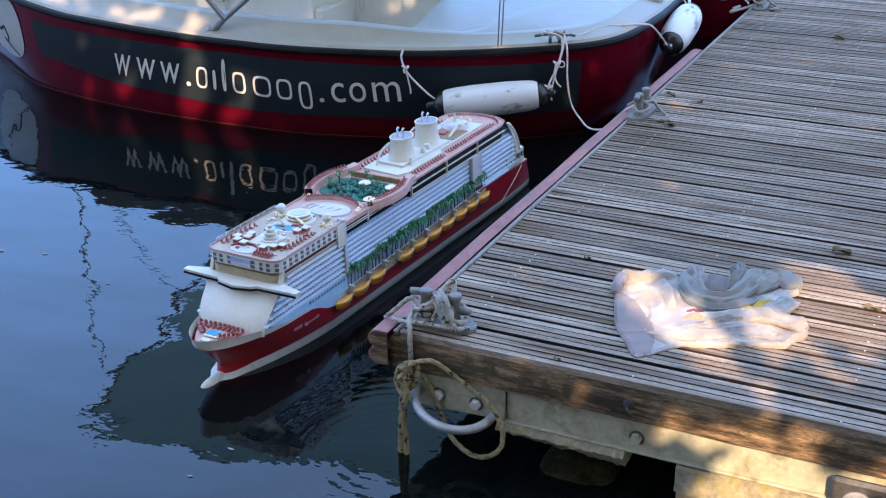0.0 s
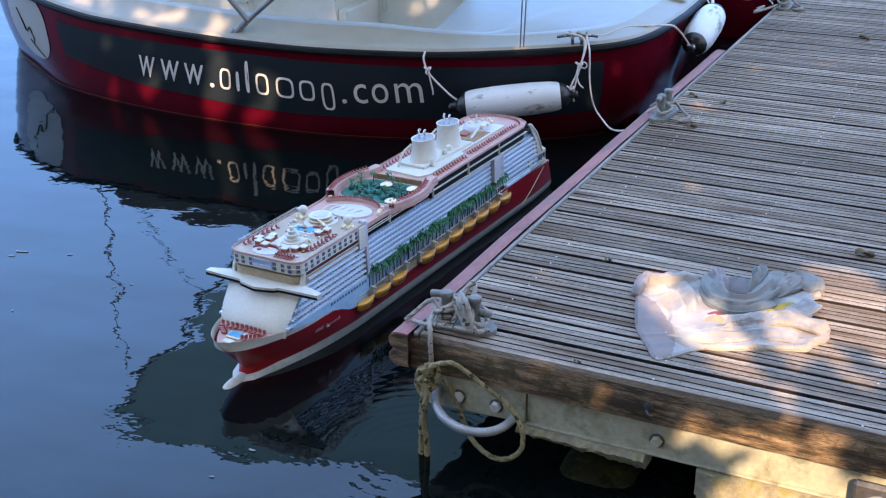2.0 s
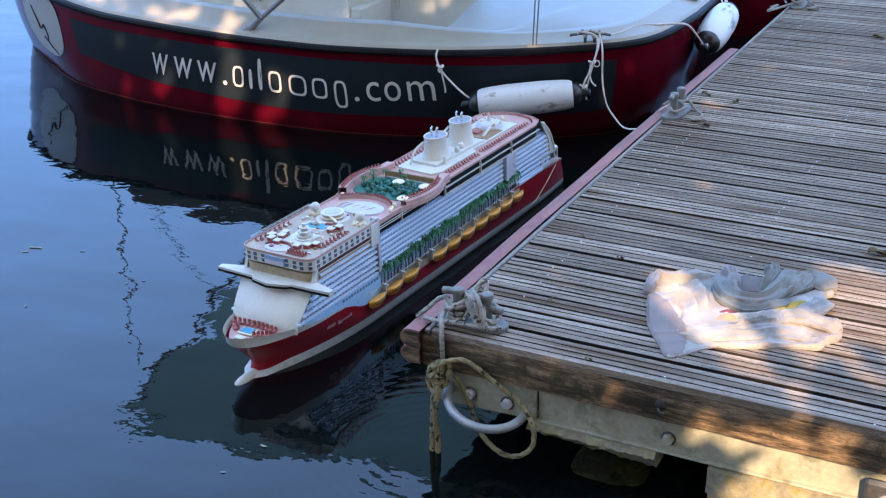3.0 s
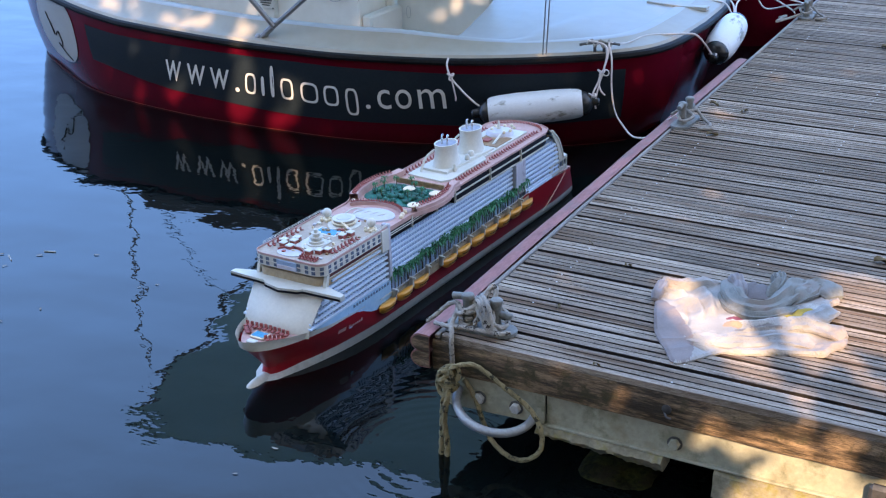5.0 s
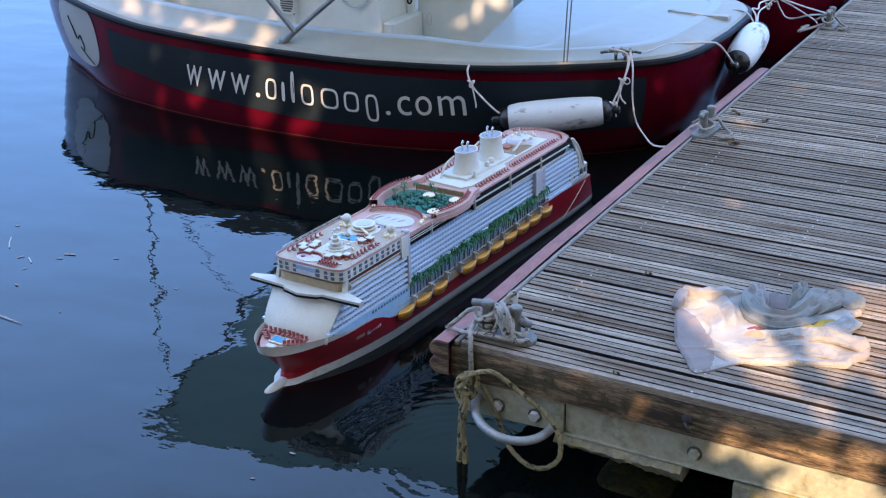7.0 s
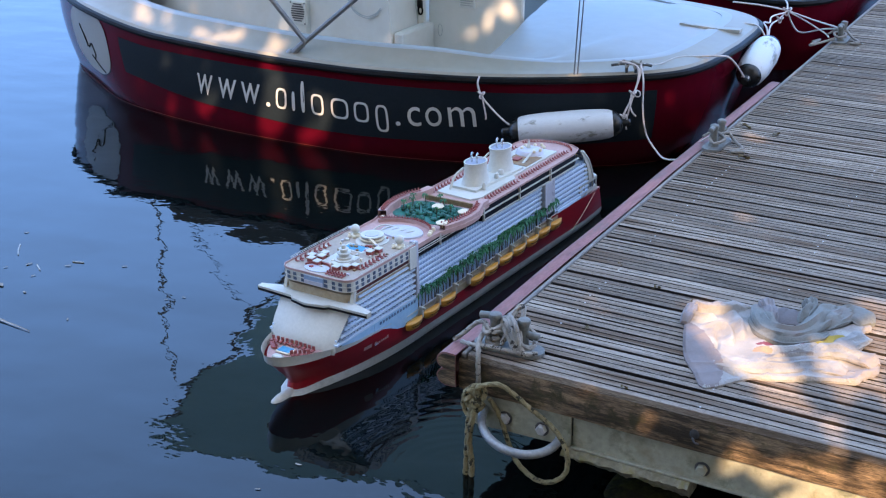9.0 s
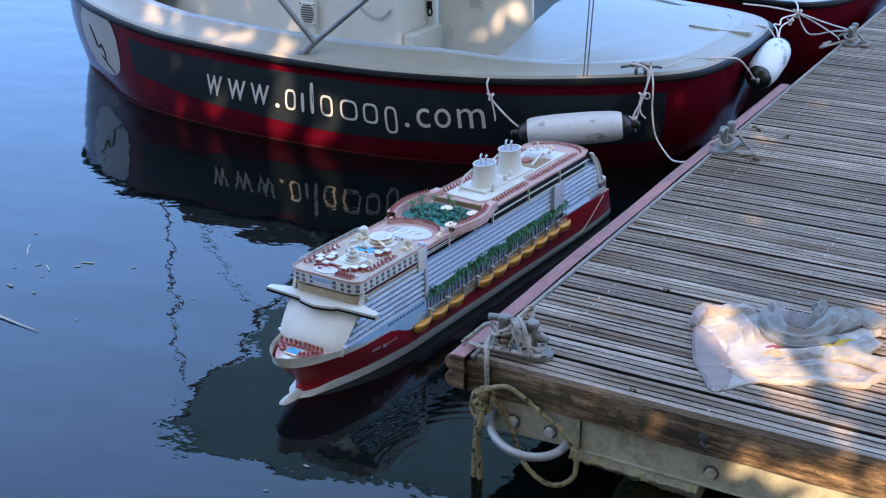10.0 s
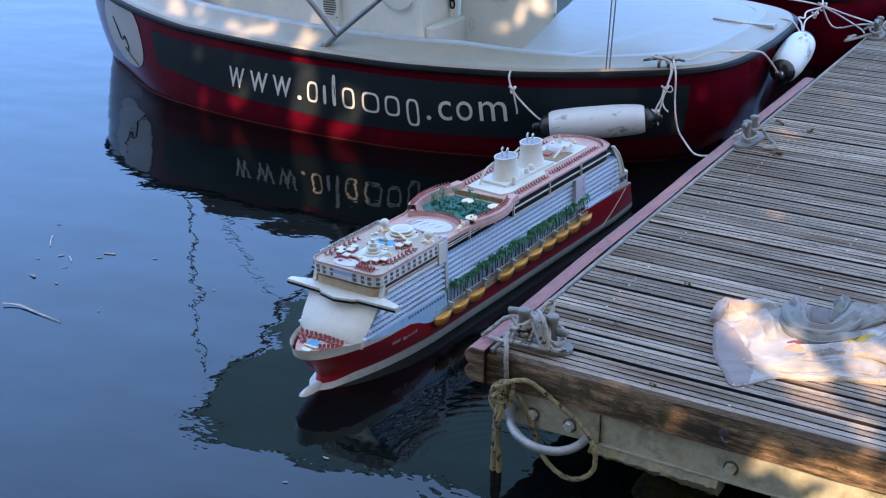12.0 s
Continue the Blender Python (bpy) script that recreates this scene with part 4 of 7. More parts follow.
    corners = [(-3.95, 2.47), (-0.5, 2.78), (-0.5, 6.1), (-4.85, 5.75)]
    grid = []
    for i in range(13):
        row = []
        for k in range(13):
            s, t = i / 12, k / 12
            lo = Vector(corners[0]).lerp(Vector(corners[1]), s)
            hi = Vector(corners[3]).lerp(Vector(corners[2]), s)
            p = lo.lerp(hi, t)
            row.append((p.x, p.y, 2.29 + 0.10 * math.sin(math.pi * t)))
        grid.append(row)
    sheet(bm, grid)
    ret = bmesh.ops.extrude_face_region(bm, geom=bm.faces[:])
    bmesh.ops.translate(bm, verts=[g for g in ret["geom"] if isinstance(g, bmesh.types.BMVert)], vec=(0, 0, 0.03))
    part("canopy", bm, "canopy", boat, "dark grey canopy over the cockpit")
    bm = bmesh.new()
    tube(bm, [(-5.5, 4.4, 0.7), (-5.5, 4.4, 3.3)], 0.012, 8)
    part("bow_pole", bm, "pole", boat)
    bm = bmesh.new()
    tube(bm, [(-5.48, 4.4, 1.15), (-4.4, 4.4, 2.3)], 0.007, 6)
    part("stay_line", bm, "black_rubber", boat)
    bm = bmesh.new()
    prism(bm, [(p.x, p.y) for p in both_sides(lambda k: rail_point(k, 0.25)) if p.x < -4.6], 0.68, 0.74)
    part("fore_deck", bm, "gelcoat", boat)
    # deck cleat near the quarter
    bm = bmesh.new()
    tube(bm, smooth_line([(-0.80, 3.375, 0.684), (-0.74, 3.40, 0.694), (-0.64, 3.45, 0.694), (-0.58, 3.48, 0.684)], 4), 0.0085, 8)
    tube(bm, [(-0.715, 3.413, 0.64), (-0.715, 3.413, 0.69)], 0.010, 8)
    tube(bm, [(-0.665, 3.438, 0.64), (-0.665, 3.438, 0.69)], 0.010, 8)
    part("deck_cleat", bm, "dark_steel", boat, "dark steel deck cleat")
    return boat


def glyphs(text, size):
    """The filled outline of a piece of writing, as a list of meshes data: points and faces."""
    cu = bpy.data.curves.new("writing", "FONT")
    cu.body, cu.size, cu.fill_mode = text, size, "BOTH"
    cu.resolution_u = 4
    cu.offset = -0.0005
    ob = bpy.data.objects.new("writing", cu)
    scene.collection.objects.link(ob)
    deps = bpy.context.evaluated_depsgraph_get()
    me = bpy.data.meshes.new_from_object(ob.evaluated_get(deps))
    bpy.data.objects.remove(ob)
    pts = [v.co.copy() for v in me.vertices]
    fs = [tuple(p.vertices) for p in me.polygons]
    bpy.data.meshes.remove(me)
    return pts, fs


def lettering(hull):
    """The pale web address on the side: its first and last letters, and plain shapes between for the maker's word."""
    def base(x):
        return table(x, [(-3.7, 0.254), (-3.0, 0.249), (-2.1, 0.238), (-1.5, 0.275)])

    def spot(x, z):
        """A place on the side at x, leaned with height to look upright from the camera, z above the base of the
        writing.
        """
        aim, height = x + z * table(x, [(-3.6, 0.22), (-3.0, 0.13), (-2.7, 0.05), (-1.6, 0.0)]), base(x) + z
        lo, hi = 0.0, float(LAST)
        for k in range(30):
            half = (lo + hi) / 2
            lo, hi = (half, hi) if hull_point(half, height).x < aim else (lo, half)
        return hull_point(lo, height, 0.0075)

    def place(pts, fs, x0, x1, height, name):
        bm = bmesh.new()
        xs, ys = [p.x for p in pts], [p.y for p in pts]
        vs = []
        for p in pts:
            x = x0 + (x1 - x0) * (p.x - min(xs)) / (max(xs) - min(xs))
            vs.append(bm.verts.new(spot(x, height * (p.y - min(ys)) / (max(ys) - min(ys)))))
        for f in fs:
            try:
                bm.faces.new([vs[i] for i in f])
            except ValueError:
                pass
        bmesh.ops.triangulate(bm, faces=bm.faces)
        part(name, bm, "letter", hull, "off-white lettering", smooth=False)

    for ch, a, b, h in (("w", -3.626, -3.485, 0.150), ("w", -3.434, -3.275, 0.147), ("w", -3.233, -3.073, 0.145), (".", -3.021, -2.986, 0.032),
                        (".", -2.054, -2.023, 0.03), ("c", -1.973, -1.888, 0.132), ("o", -1.858, -1.755, 0.132), ("m", -1.715, -1.547, 0.132)):
        pts, fs = glyphs(ch, 0.235)
        place(pts, fs, a, b, h, "letter")
    # plain rounded shapes of the word's size and colour
    shapes = [(-2.940, 0.087, 0.0, 0.145), (-2.812, 0.026, 0.0, 0.135), (-2.738, 0.030, 0.0, 0.215), (-2.658, 0.097, 0.0, 0.145), (-2.505, 0.130, 0.0, 0.140),
              (-2.335, 0.105, 0.0, 0.138), (-2.185, 0.085, -0.052, 0.135)]
    for x0, w, z0, z1 in shapes:
        bm = bmesh.new()
        st = 0.015
        hx, hz = w / 2, (z1 - z0) / 2
        cx, cz = x0 + hx, (z0 + z1) / 2
        n = 28
        outer, inner = [], []
        for k in range(n):
            a = 2 * math.pi * k / n
            ca, sa = math.copysign(abs(math.cos(a)) ** 0.6, math.cos(a)), math.copysign(abs(math.sin(a)) ** 0.6, math.sin(a))
            outer.append((cx + hx * ca, cz + hz * sa))
            inner.append((cx + max(hx - st, 0) * ca, cz + max(hz - st, 0.001) * sa))
        vo = [bm.verts.new(spot(x, z)) for x, z in outer]
        if hx > st * 1.2:
            vi = [bm.verts.new(spot(x, z)) for x, z in inner]
            for k in range(n):
                bm.faces.new((vo[k], vo[(k + 1) % n], vi[(k + 1) % n], vi[k]))
        else:
            bm.faces.new(vo)
        part("word_shape", bm, "letter", hull, "off-white plain shape", smooth=False)


red_boat()


def fender(at, label, length=0.60, r=0.112):
    f = thing("boat_fender", label, "fender", group="boat fenders", at=at)
    h = length / 2
    bm = bmesh.new()
    lathe(bm, [(r * 0.80, -h + 0.055), (r * 0.90, -h + 0.075), (r * 0.97, -h + 0.12), (r * 1.03, -h * 0.3), (r * 1.03, h * 0.3), (r * 0.97, h - 0.12), (r * 0.90, h - 0.075), (r * 0.80, h - 0.055)], 32)
    part("body", bm, "fender", f, "scuffed white body")
    for s in (-1, 1):
        bm = bmesh.new()
        prof = [(r * 0.805, h - 0.06), (r * 0.80, h - 0.04), (r * 0.70, h - 0.02), (r * 0.5, h - 0.002), (r * 0.33, h + 0.004), (r * 0.30, h + 0.04), (r * 0.2, h + 0.05)]
        lathe(bm, prof, 32, pose(0, 0, 0, 0 if s > 0 else 180))
        part("end_cap", bm, "fender_cap", f, "black moulded end cap")
    return f


fender(Matrix.Translation((-0.985, 3.15, 0.330)) @ pose(0, 0, 0, 0, 0, 24) @ pose(0, 0, 0, 0, 84), "white boat fender with black caps hanging level against the hull", 0.68, 0.095)
fender(Matrix.Translation((-0.232, 4.58, 0.515)) @ pose(0, 0, 0, -77, 0, 0), "white boat fender squeezed between stern and jetty", 0.54, 0.102)


def line(name, pts, r, mat, label, category="rope", steps=7):
    bm = bmesh.new()
    tube(bm, smooth_line(pts, steps), r, 7)
    return tagged(mesh_object(name, bm, mat), label, category)


def knot(at, r, label):
    """A small overhand knot."""
    bm = bmesh.new()
    pts = [Vector(at) + r * Vector((math.sin(u) + 1.2 * math.sin(2 * u), -0.8 * math.sin(3 * u), 1.1 * math.cos(u) - 1.2 * math.cos(2 * u))) for u in (2 * math.pi * k / 30 for k in range(30))]
    tube(bm, pts, 0.0055, 7, closed=True)
    return tagged(mesh_object("knot", bm, "white_rope"), label, "knot", group="rope knots")


line("fender_line", [(-1.495, 2.995, 0.615), (-1.490, 2.965, 0.575), (-1.460, 2.965, 0.50), (-1.390, 2.975, 0.425), (-1.310, 2.99, 0.355), (-1.260, 3.02, 0.318)], 0.006, "white_rope", "white line tying the fender to the rail")
line("fender_line", [(-1.460, 2.965, 0.50), (-1.445, 2.965, 0.44), (-1.435, 2.97, 0.385), (-1.438, 2.975, 0.36)], 0.005, "white_rope", "loose white end of a fender line")
knot((-1.464, 2.962, 0.515), 0.011, "white knot on the fender line under the rail")
line("fender_line", [(-0.74, 3.36, 0.72), (-0.635, 3.37, 0.70), (-0.615, 3.355, 0.63), (-0.63, 3.32, 0.53), (-0.66, 3.285, 0.44), (-0.675, 3.27, 0.39)], 0.006, "white_rope", "white line from deck cleat to fender")
line("fender_line", [(-0.62, 3.40, 0.71), (-0.61, 3.36, 0.64), (-0.622, 3.33, 0.56), (-0.64, 3.30, 0.46), (-0.65, 3.28, 0.37), (-0.645, 3.28, 0.33)], 0.005, "white_rope", "white line from deck cleat to fender")
line("fender_line", [(-0.632, 3.32, 0.535), (-0.64, 3.30, 0.50), (-0.625, 3.30, 0.44), (-0.60, 3.31, 0.41)], 0.005, "white_rope", "loose white end of a fender line")
knot((-0.632, 3.318, 0.545), 0.011, "white knot on the line below the deck cleat")
knot((-0.668, 3.275, 0.405), 0.011, "white knot at the fender's eye")
bm = bmesh.new()
tube(bm, [(-0.605 + 0.019 * math.cos(u), 3.325, 0.545 + 0.019 * math.sin(u)) for u in (2 * math.pi * k / 16 for k in range(16))], 0.004, 7, closed=True)
tagged(mesh_object("line_ring", bm, "white_rope"), "small white ring threaded on the fender line", "ring")
line("mooring_line", [(-0.62, 3.40, 0.70), (-0.585, 3.36, 0.62), (-0.575, 3.35, 0.45), (-0.55, 3.36, 0.30), (-0.47, 3.32, 0.22), (-0.36, 3.18, 0.22), (-0.2, 3.0, 0.30), (-0.08, 2.85, 0.44), (0.02, 2.82, 0.52)], 0.0055, "white_rope", "thin white mooring line sagging to the jetty cleat")
line("fender_line", [(-0.47, 3.90, 0.664), (-0.33, 3.95, 0.672), (-0.275, 4.02, 0.655), (-0.25, 4.15, 0.57), (-0.235, 4.29, 0.465)], 0.0065, "white_rope", "white line tying the stern fender")
knot((-0.234, 4.292, 0.458), 0.012, "white knot at the fender's near end")
line("fender_line", [(-0.62, 3.44, 0.70), (-0.58, 3.6, 0.668), (-0.54, 3.8, 0.672), (-0.47, 3.90, 0.668)], 0.003, "white_rope", "thin white line lying along the stern deck")
line("cleat_wrap", [(-0.76, 3.38, 0.688), (-0.735, 3.42, 0.712), (-0.71, 3.395, 0.678), (-0.69, 3.44, 0.712), (-0.665, 3.42, 0.670), (-0.645, 3.47, 0.706), (-0.63, 3.43, 0.70), (-0.69, 3.41, 0.712), (-0.66, 3.44, 0.68), (-0.61, 3.41, 0.69)], 0.0065, "rope", "grey line wound round the deck cleat")


def far_boat():
    boat = thing("motor_boat", "dark red boat hull moored farther along the jetty", "boat")
    bm = bmesh.new()
    prof = [(-3.2, 6.9), (-1.5, 6.5), (-0.65, 6.35), (-0.36, 6.5), (-0.22, 6.9), (-0.16, 7.6), (-0.16, 9.8)]
    pts = smooth_line([(x, y, 0) for x, y in prof], 5)
    grid = []
    for p in pts:
        t = Vector((p.x + 1.5, p.y - 8.0, 0)).normalized()
        grid.append([p - t * 0.10 + Vector((0, 0, -0.2)), p - t * 0.06 + Vector((0, 0, 0.1)), p + Vector((0, 0, 0.34)), p + t * 0.02 + Vector((0, 0, 0.555)), p - t * 0.06 + Vector((0, 0, 0.585)), p - t * 0.6 + Vector((0, 0, 0.61))])
    sheet(bm, [g[:4] for g in grid])
    part("hull", bm, "hull_red", boat, "glossy dark red hull")
    bm = bmesh.new()
    sheet(bm, [[g[3] + Vector((0, 0, 0.03)), g[4] + Vector((0, 0, 0.03)), g[5] + Vector((0, 0, 0.03))] for g in grid])
    part("deck", bm, "gelcoat", boat, "white deck")
    bm = bmesh.new()
    tube(bm, [g[3] for g in grid], 0.028, 8)
    part("rub_rail", bm, "black_rubber", boat)


far_boat()

# ---- the model cruise ship ----
SHIP_AT = pose(-0.888, 0.037, 0.0, 0.487, -1.12, -3.88)
LEN = 2.66


def stem(z):
    return table(z, [(-0.06, 0.03), (0.0, 0.04), (0.012, 0.10), (0.03, 0.118), (0.061, 0.10), (0.128, 0.048), (0.171, 0.0), (0.20, -0.012), (0.23, -0.022)])


def beam(s, z):
    """Half the ship's breadth at s metres behind the bow and height z."""
    full = table(z, [(-0.06, 0.14), (0.0, 0.176), (0.06, 0.181), (0.23, 0.184)])
    run = table(z, [(-0.06, 0.8), (0.0, 0.75), (0.05, 0.62), (0.155, 0.42), (0.2, 0.36), (0.23, 0.33)])
    q = min(max((s - stem(z)) / run, 0), 1)
    tuck = 1 - 0.10 * max((s - 2.35) / 0.31, 0) ** 2
    return full * math.sin(math.pi / 2 * q) ** table(z, [(0.0, 0.56), (0.05, 0.56), (0.155, 0.44), (0.2, 0.58)]) * tuck


def rise(s):
    """How the promenade climbs from the bow to the stern."""
    return -0.016 + 0.0212 * (s - 0.73)


def red_top(s):
    return table(s, [(0.0, 0.168), (0.2, 0.170), (0.45, 0.164), (0.58, 0.158), (0.66, 0.106), (0.7, 0.101), (2.08, 0.130), (2.10, 0.176), (2.35, 0.170), (2.66, 0.147)])


def rim_top(s):
    return table(s, [(-0.05, 0.224), (0.1, 0.216), (0.2, 0.205), (0.4, 0.178), (0.58, 0.160)])


def boot_top(s):
    return table(s, [(0.0, 0.010), (0.10, 0.013), (0.20, 0.027), (0.5, 0.037), (1.2, 0.032), (2.0, 0.026), (2.66, 0.022)])


def shell(lo, hi, s1, rows=5, n=64, s_max=LEN, deck=False):
    """Both sides of the hull between two heights, from the stem to s1."""
    bm = bmesh.new()
    both = []
    for sgn in (1, -1):
        grid = []
        for i in range(n + 1):
            u = (i / n) ** 1.6
            row = []
            for k in range(rows + 1):
                f = k / rows
                s = stem(0.1) + u * (s1 - stem(0.1))
                z = lo(s) + (hi(s) - lo(s)) * f
                s = stem(z) + u * (s1 + (0.42 * (0.06 - z) if s1 >= LEN else 0) - stem(z))
                row.append((sgn * beam(s, z), s, z))
            grid.append(row)
        both.append(grid)
        sheet(bm, grid)
    if s1 >= LEN - 1e-6:
        sheet(bm, [both[0][-1], both[1][-1]])
    bmesh.ops.remove_doubles(bm, verts=bm.verts, dist=1e-5)
    return bm


def ring_wall(bm, outline, z0, z1, th=0.004):
    """A thin upright wall along an open line of (x, y) points."""
    n = len(outline)
    inner = []
    for i in range(n):
        a, b = Vector(outline[max(i - 1, 0)]), Vector(outline[min(i + 1, n - 1)])
        d = (b - a).normalized()
        inner.append(Vector(outline[i]) + Vector((-d.y, d.x)) * th)
    v = [[bm.verts.new((p[0], p[1], z)) for p in line_] for line_, z in ((outline, z0), (outline, z1), (inner, z1), (inner, z0))]
    for a, b in ((0, 1), (1, 2), (2, 3), (3, 0)):
        for k in range(n - 1):
            bm.faces.new((v[a][k], v[a][k + 1], v[b][k + 1], v[b][k]))
    return bm


def cruise_ship():
    ship = thing("model_cruise_ship", "large model cruise ship, red hull and white decks, afloat beside jetty", "model ship", at=SHIP_AT)
    rng = random.Random(5)
    # hull
    part("underbody", shell(lambda s: -0.06, boot_top, LEN, 4), "m_boot", ship, "stained off-white underbody")
    part("hull", shell(boot_top, red_top, LEN, 6), "m_red", ship, "glossy red hull side")
    part("bow_rim", shell(red_top, rim_top, 0.585, 5, 48), "m_white", ship, "white bow rim")
    bm = bmesh.new()
    prof = [(-0.016, 0.004), (-0.010, 0.013), (0.004, 0.021), (0.03, 0.026), (0.08, 0.028), (0.14, 0.030), (0.25, 0.032), (0.40, 0.030)]
    tube(bm, [(0, s, -0.008) for s, r in prof], 0.03, 14, radii=[r for s, r in prof])
    part("bulb", bm, "m_boot", ship, "bulbous bow tip")
    # ship's name and emblem as plain bars
    for k, (s, w, h) in enumerate(((0.395, 0.05, 0.018), (0.462, 0.012, 0.016), (0.478, 0.009, 0.010), (0.491, 0.009, 0.010), (0.505, 0.010, 0.010), (0.520, 0.009, 0.010), (0.534, 0.009, 0.010), (0.548, 0.010, 0.014))):
        bm = bmesh.new()
        z0 = 0.105
        sheet(bm, [[(beam(a, z) + 0.0025, a, z) for z in (z0, z0 + h)] for a in (s, s + w)])
        part("name_bar", bm, "m_pink", ship)
    bm = bmesh.new()
    tube(bm, [(beam(s, z) + 0.001, s, z) for s, z in ((2.28, 0.01), (2.35, 0.045), (2.45, 0.095), (2.55, 0.145))], 0.002, 5)
    part("hull_cord", bm, "m_cream", ship)
    # foredeck
    bm = bmesh.new()
    prism(bm, [(beam(s, 0.19) - 0.020, s) for s in (0.02, 0.04, 0.06, 0.1, 0.15, 0.20, 0.25)] + [(-beam(s, 0.19) + 0.020, s) for s in (0.25, 0.20, 0.15, 0.1, 0.06, 0.04, 0.02)], 0.17, 0.186)
    part("foredeck", bm, "m_pink", ship, "pink foredeck")
    bm = bmesh.new()
    box(bm, -0.042, 0.030, 0.075, 0.128, 0.187, 0.196, 0.003)
    pool = part("foredeck_pool", bm, "m_cream", ship)
    part("pool_water", box(bmesh.new(), -0.036, 0.024, 0.081, 0.122, 0.193, 0.1975), "m_pool", pool)
    part("foredeck_locker", box(bmesh.new(), -0.024, 0.024, 0.030, 0.058, 0.186, 0.198, 0.004), "m_white", ship)

    def chairs(spots, z, name="deck_chair_set", size=1.0):
        bm = bmesh.new()
        for x, s, turn in spots:
            m = Matrix.Translation((x, s, z)) @ pose(0, 0, 0, 0, 0, turn) @ Matrix.Diagonal((size, size, size, 1))
            box(bm, -0.0035, 0.0035, -0.008, 0.004, 0.003, 0.006, m=m)
            box(bm, -0.0035, 0.0035, 0.003, 0.006, 0.003, 0.014, m=m)
        tagged(part(name, bm, "m_redseat", ship, "tiny red deck chairs in rows", smooth=False), kind="stuff")

    chairs([(x, 0.150 + 0.008 * (1 - abs(x) / 0.13), 0) for x in [-0.118 + 0.0236 * k for k in range(10)]] +
           [(0.045 + 0.014 * k, 0.082 + 0.010 * k, 60) for k in range(5)] + [(-0.062 - 0.012 * k, 0.100 + 0.01 * k, -60) for k in range(4)], 0.186, size=1.75)
    # sloping white front
    bm = bmesh.new()
    grid = []
    for i in range(13):
        x = -0.184 + 0.368 * i / 12
        c = (x / 0.184) ** 2
        grid.append([(x * 0.92, 0.166 + 0.035 * c, 0.17), (x * 0.93, 0.172 + 0.035 * c, 0.205), (x * 0.965, 0.207 + 0.035 * c, 0.255), (x, 0.27 + 0.03 * c, 0.322), (x, 0.29 + 0.03 * c, 0.345)])
    sheet(bm, grid)
    part("front_slope", bm, "m_white", ship, "smooth white sloping front")
    # bridge with wings
    bm = bmesh.new()
    prism(bm, [(-0.29, 0.305), (-0.29, 0.275), (-0.10, 0.268), (-0.085, 0.252), (0.0, 0.232), (0.085, 0.252), (0.10, 0.268), (0.29, 0.275), (0.29, 0.305), (0.19, 0.335), (-0.19, 0.335)], 0.334, 0.356)
    bridge = part("bridge", bm, "m_white", ship, "white bridge with long wings")
    bm = bmesh.new()
    prism(bm, [(-0.288, 0.30), (-0.288, 0.272), (-0.10, 0.265), (-0.085, 0.249), (0.0, 0.229), (0.085, 0.249), (0.10, 0.265), (0.288, 0.272), (0.288, 0.30)], 0.337, 0.346)
    part("bridge_window", bm, "m_dark", bridge, "dark bridge window band")
    # blocks of cabins
    def outline(half, s0, s1, round_=0.05, n=6):
        pts = [(-half, s1)]
        pts += [(-half + round_ - round_ * math.cos(a), s0 + round_ * 0.7 - round_ * 0.7 * math.sin(a)) for a in (math.pi / 2 * k / n for k in range(n + 1))]
        pts += [(half - round_ + round_ * math.sin(a), s0 + round_ * 0.7 - round_ * 0.7 * math.cos(a)) for a in (math.pi / 2 * k / n for k in range(n + 1))]
        return pts + [(half, s1)]

    # gold-brown tone carries the shadow under the upper block
    bm = bmesh.new()
    prism(bm, outline(0.172, 0.315, 0.80), 0.350, 0.392)
    part("bridge_band", bm, "m_gold", ship, "tan band behind the bridge, shadow in its colour")
    bm = bmesh.new()
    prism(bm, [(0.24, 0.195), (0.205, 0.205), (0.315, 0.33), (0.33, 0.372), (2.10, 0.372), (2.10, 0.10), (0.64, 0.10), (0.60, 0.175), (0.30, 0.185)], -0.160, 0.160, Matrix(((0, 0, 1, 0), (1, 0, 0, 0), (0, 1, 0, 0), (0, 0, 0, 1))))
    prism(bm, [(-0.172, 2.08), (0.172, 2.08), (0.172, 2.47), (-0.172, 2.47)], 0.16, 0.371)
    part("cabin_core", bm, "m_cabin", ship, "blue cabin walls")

    def cabin_rows(name, x_face, s0, s1, z0, rows, pitch, deep, step, slant=0.0):
        """Storeys of balconies: a pale slab for each storey, thin fins and dark window squares between."""
        for r in range(rows):
            z = z0 + r * pitch
            a = s0 + slant * (z - z0)
            glass = bmesh.new()
            for sgn in (1, -1):
                slab = bmesh.new()
                x0, x1 = sorted((sgn * (x_face - deep), sgn * x_face))
                box(slab, x0, x1, a, s1, z, z + pitch * 0.34)
                n = int((s1 - a) / step)
                for k in range(n):
                    y = a + (k + 0.5) * step
                    x0, x1 = sorted((sgn * (x_face - deep), sgn * (x_face - deep * 0.45)))
                    box(slab, x0, x1, y - step * 0.05, y + step * 0.05, z + pitch * 0.34, z + pitch)
                    x0, x1 = sorted((sgn * (x_face - deep - 0.002), sgn * (x_face - deep + 0.0025)))
                    if sgn > 0:
                        box(glass, x0, x1, y + step * 0.16, y + step * 0.80, z + pitch * 0.45, z + pitch * 0.92)
                part(name, slab, "m_blue", ship, smooth=False)
            tagged(part("window_row", glass, "m_glass", ship, smooth=False), kind="stuff")

    cabin_rows("balcony", 0.180, 0.207, 0.785, 0.205, 7, 0.0262, 0.018, 0.021, 1.06)
    cabin_rows("balcony", 0.166, 0.81, 1.97, 0.222, 6, 0.0250, 0.010, 0.023)
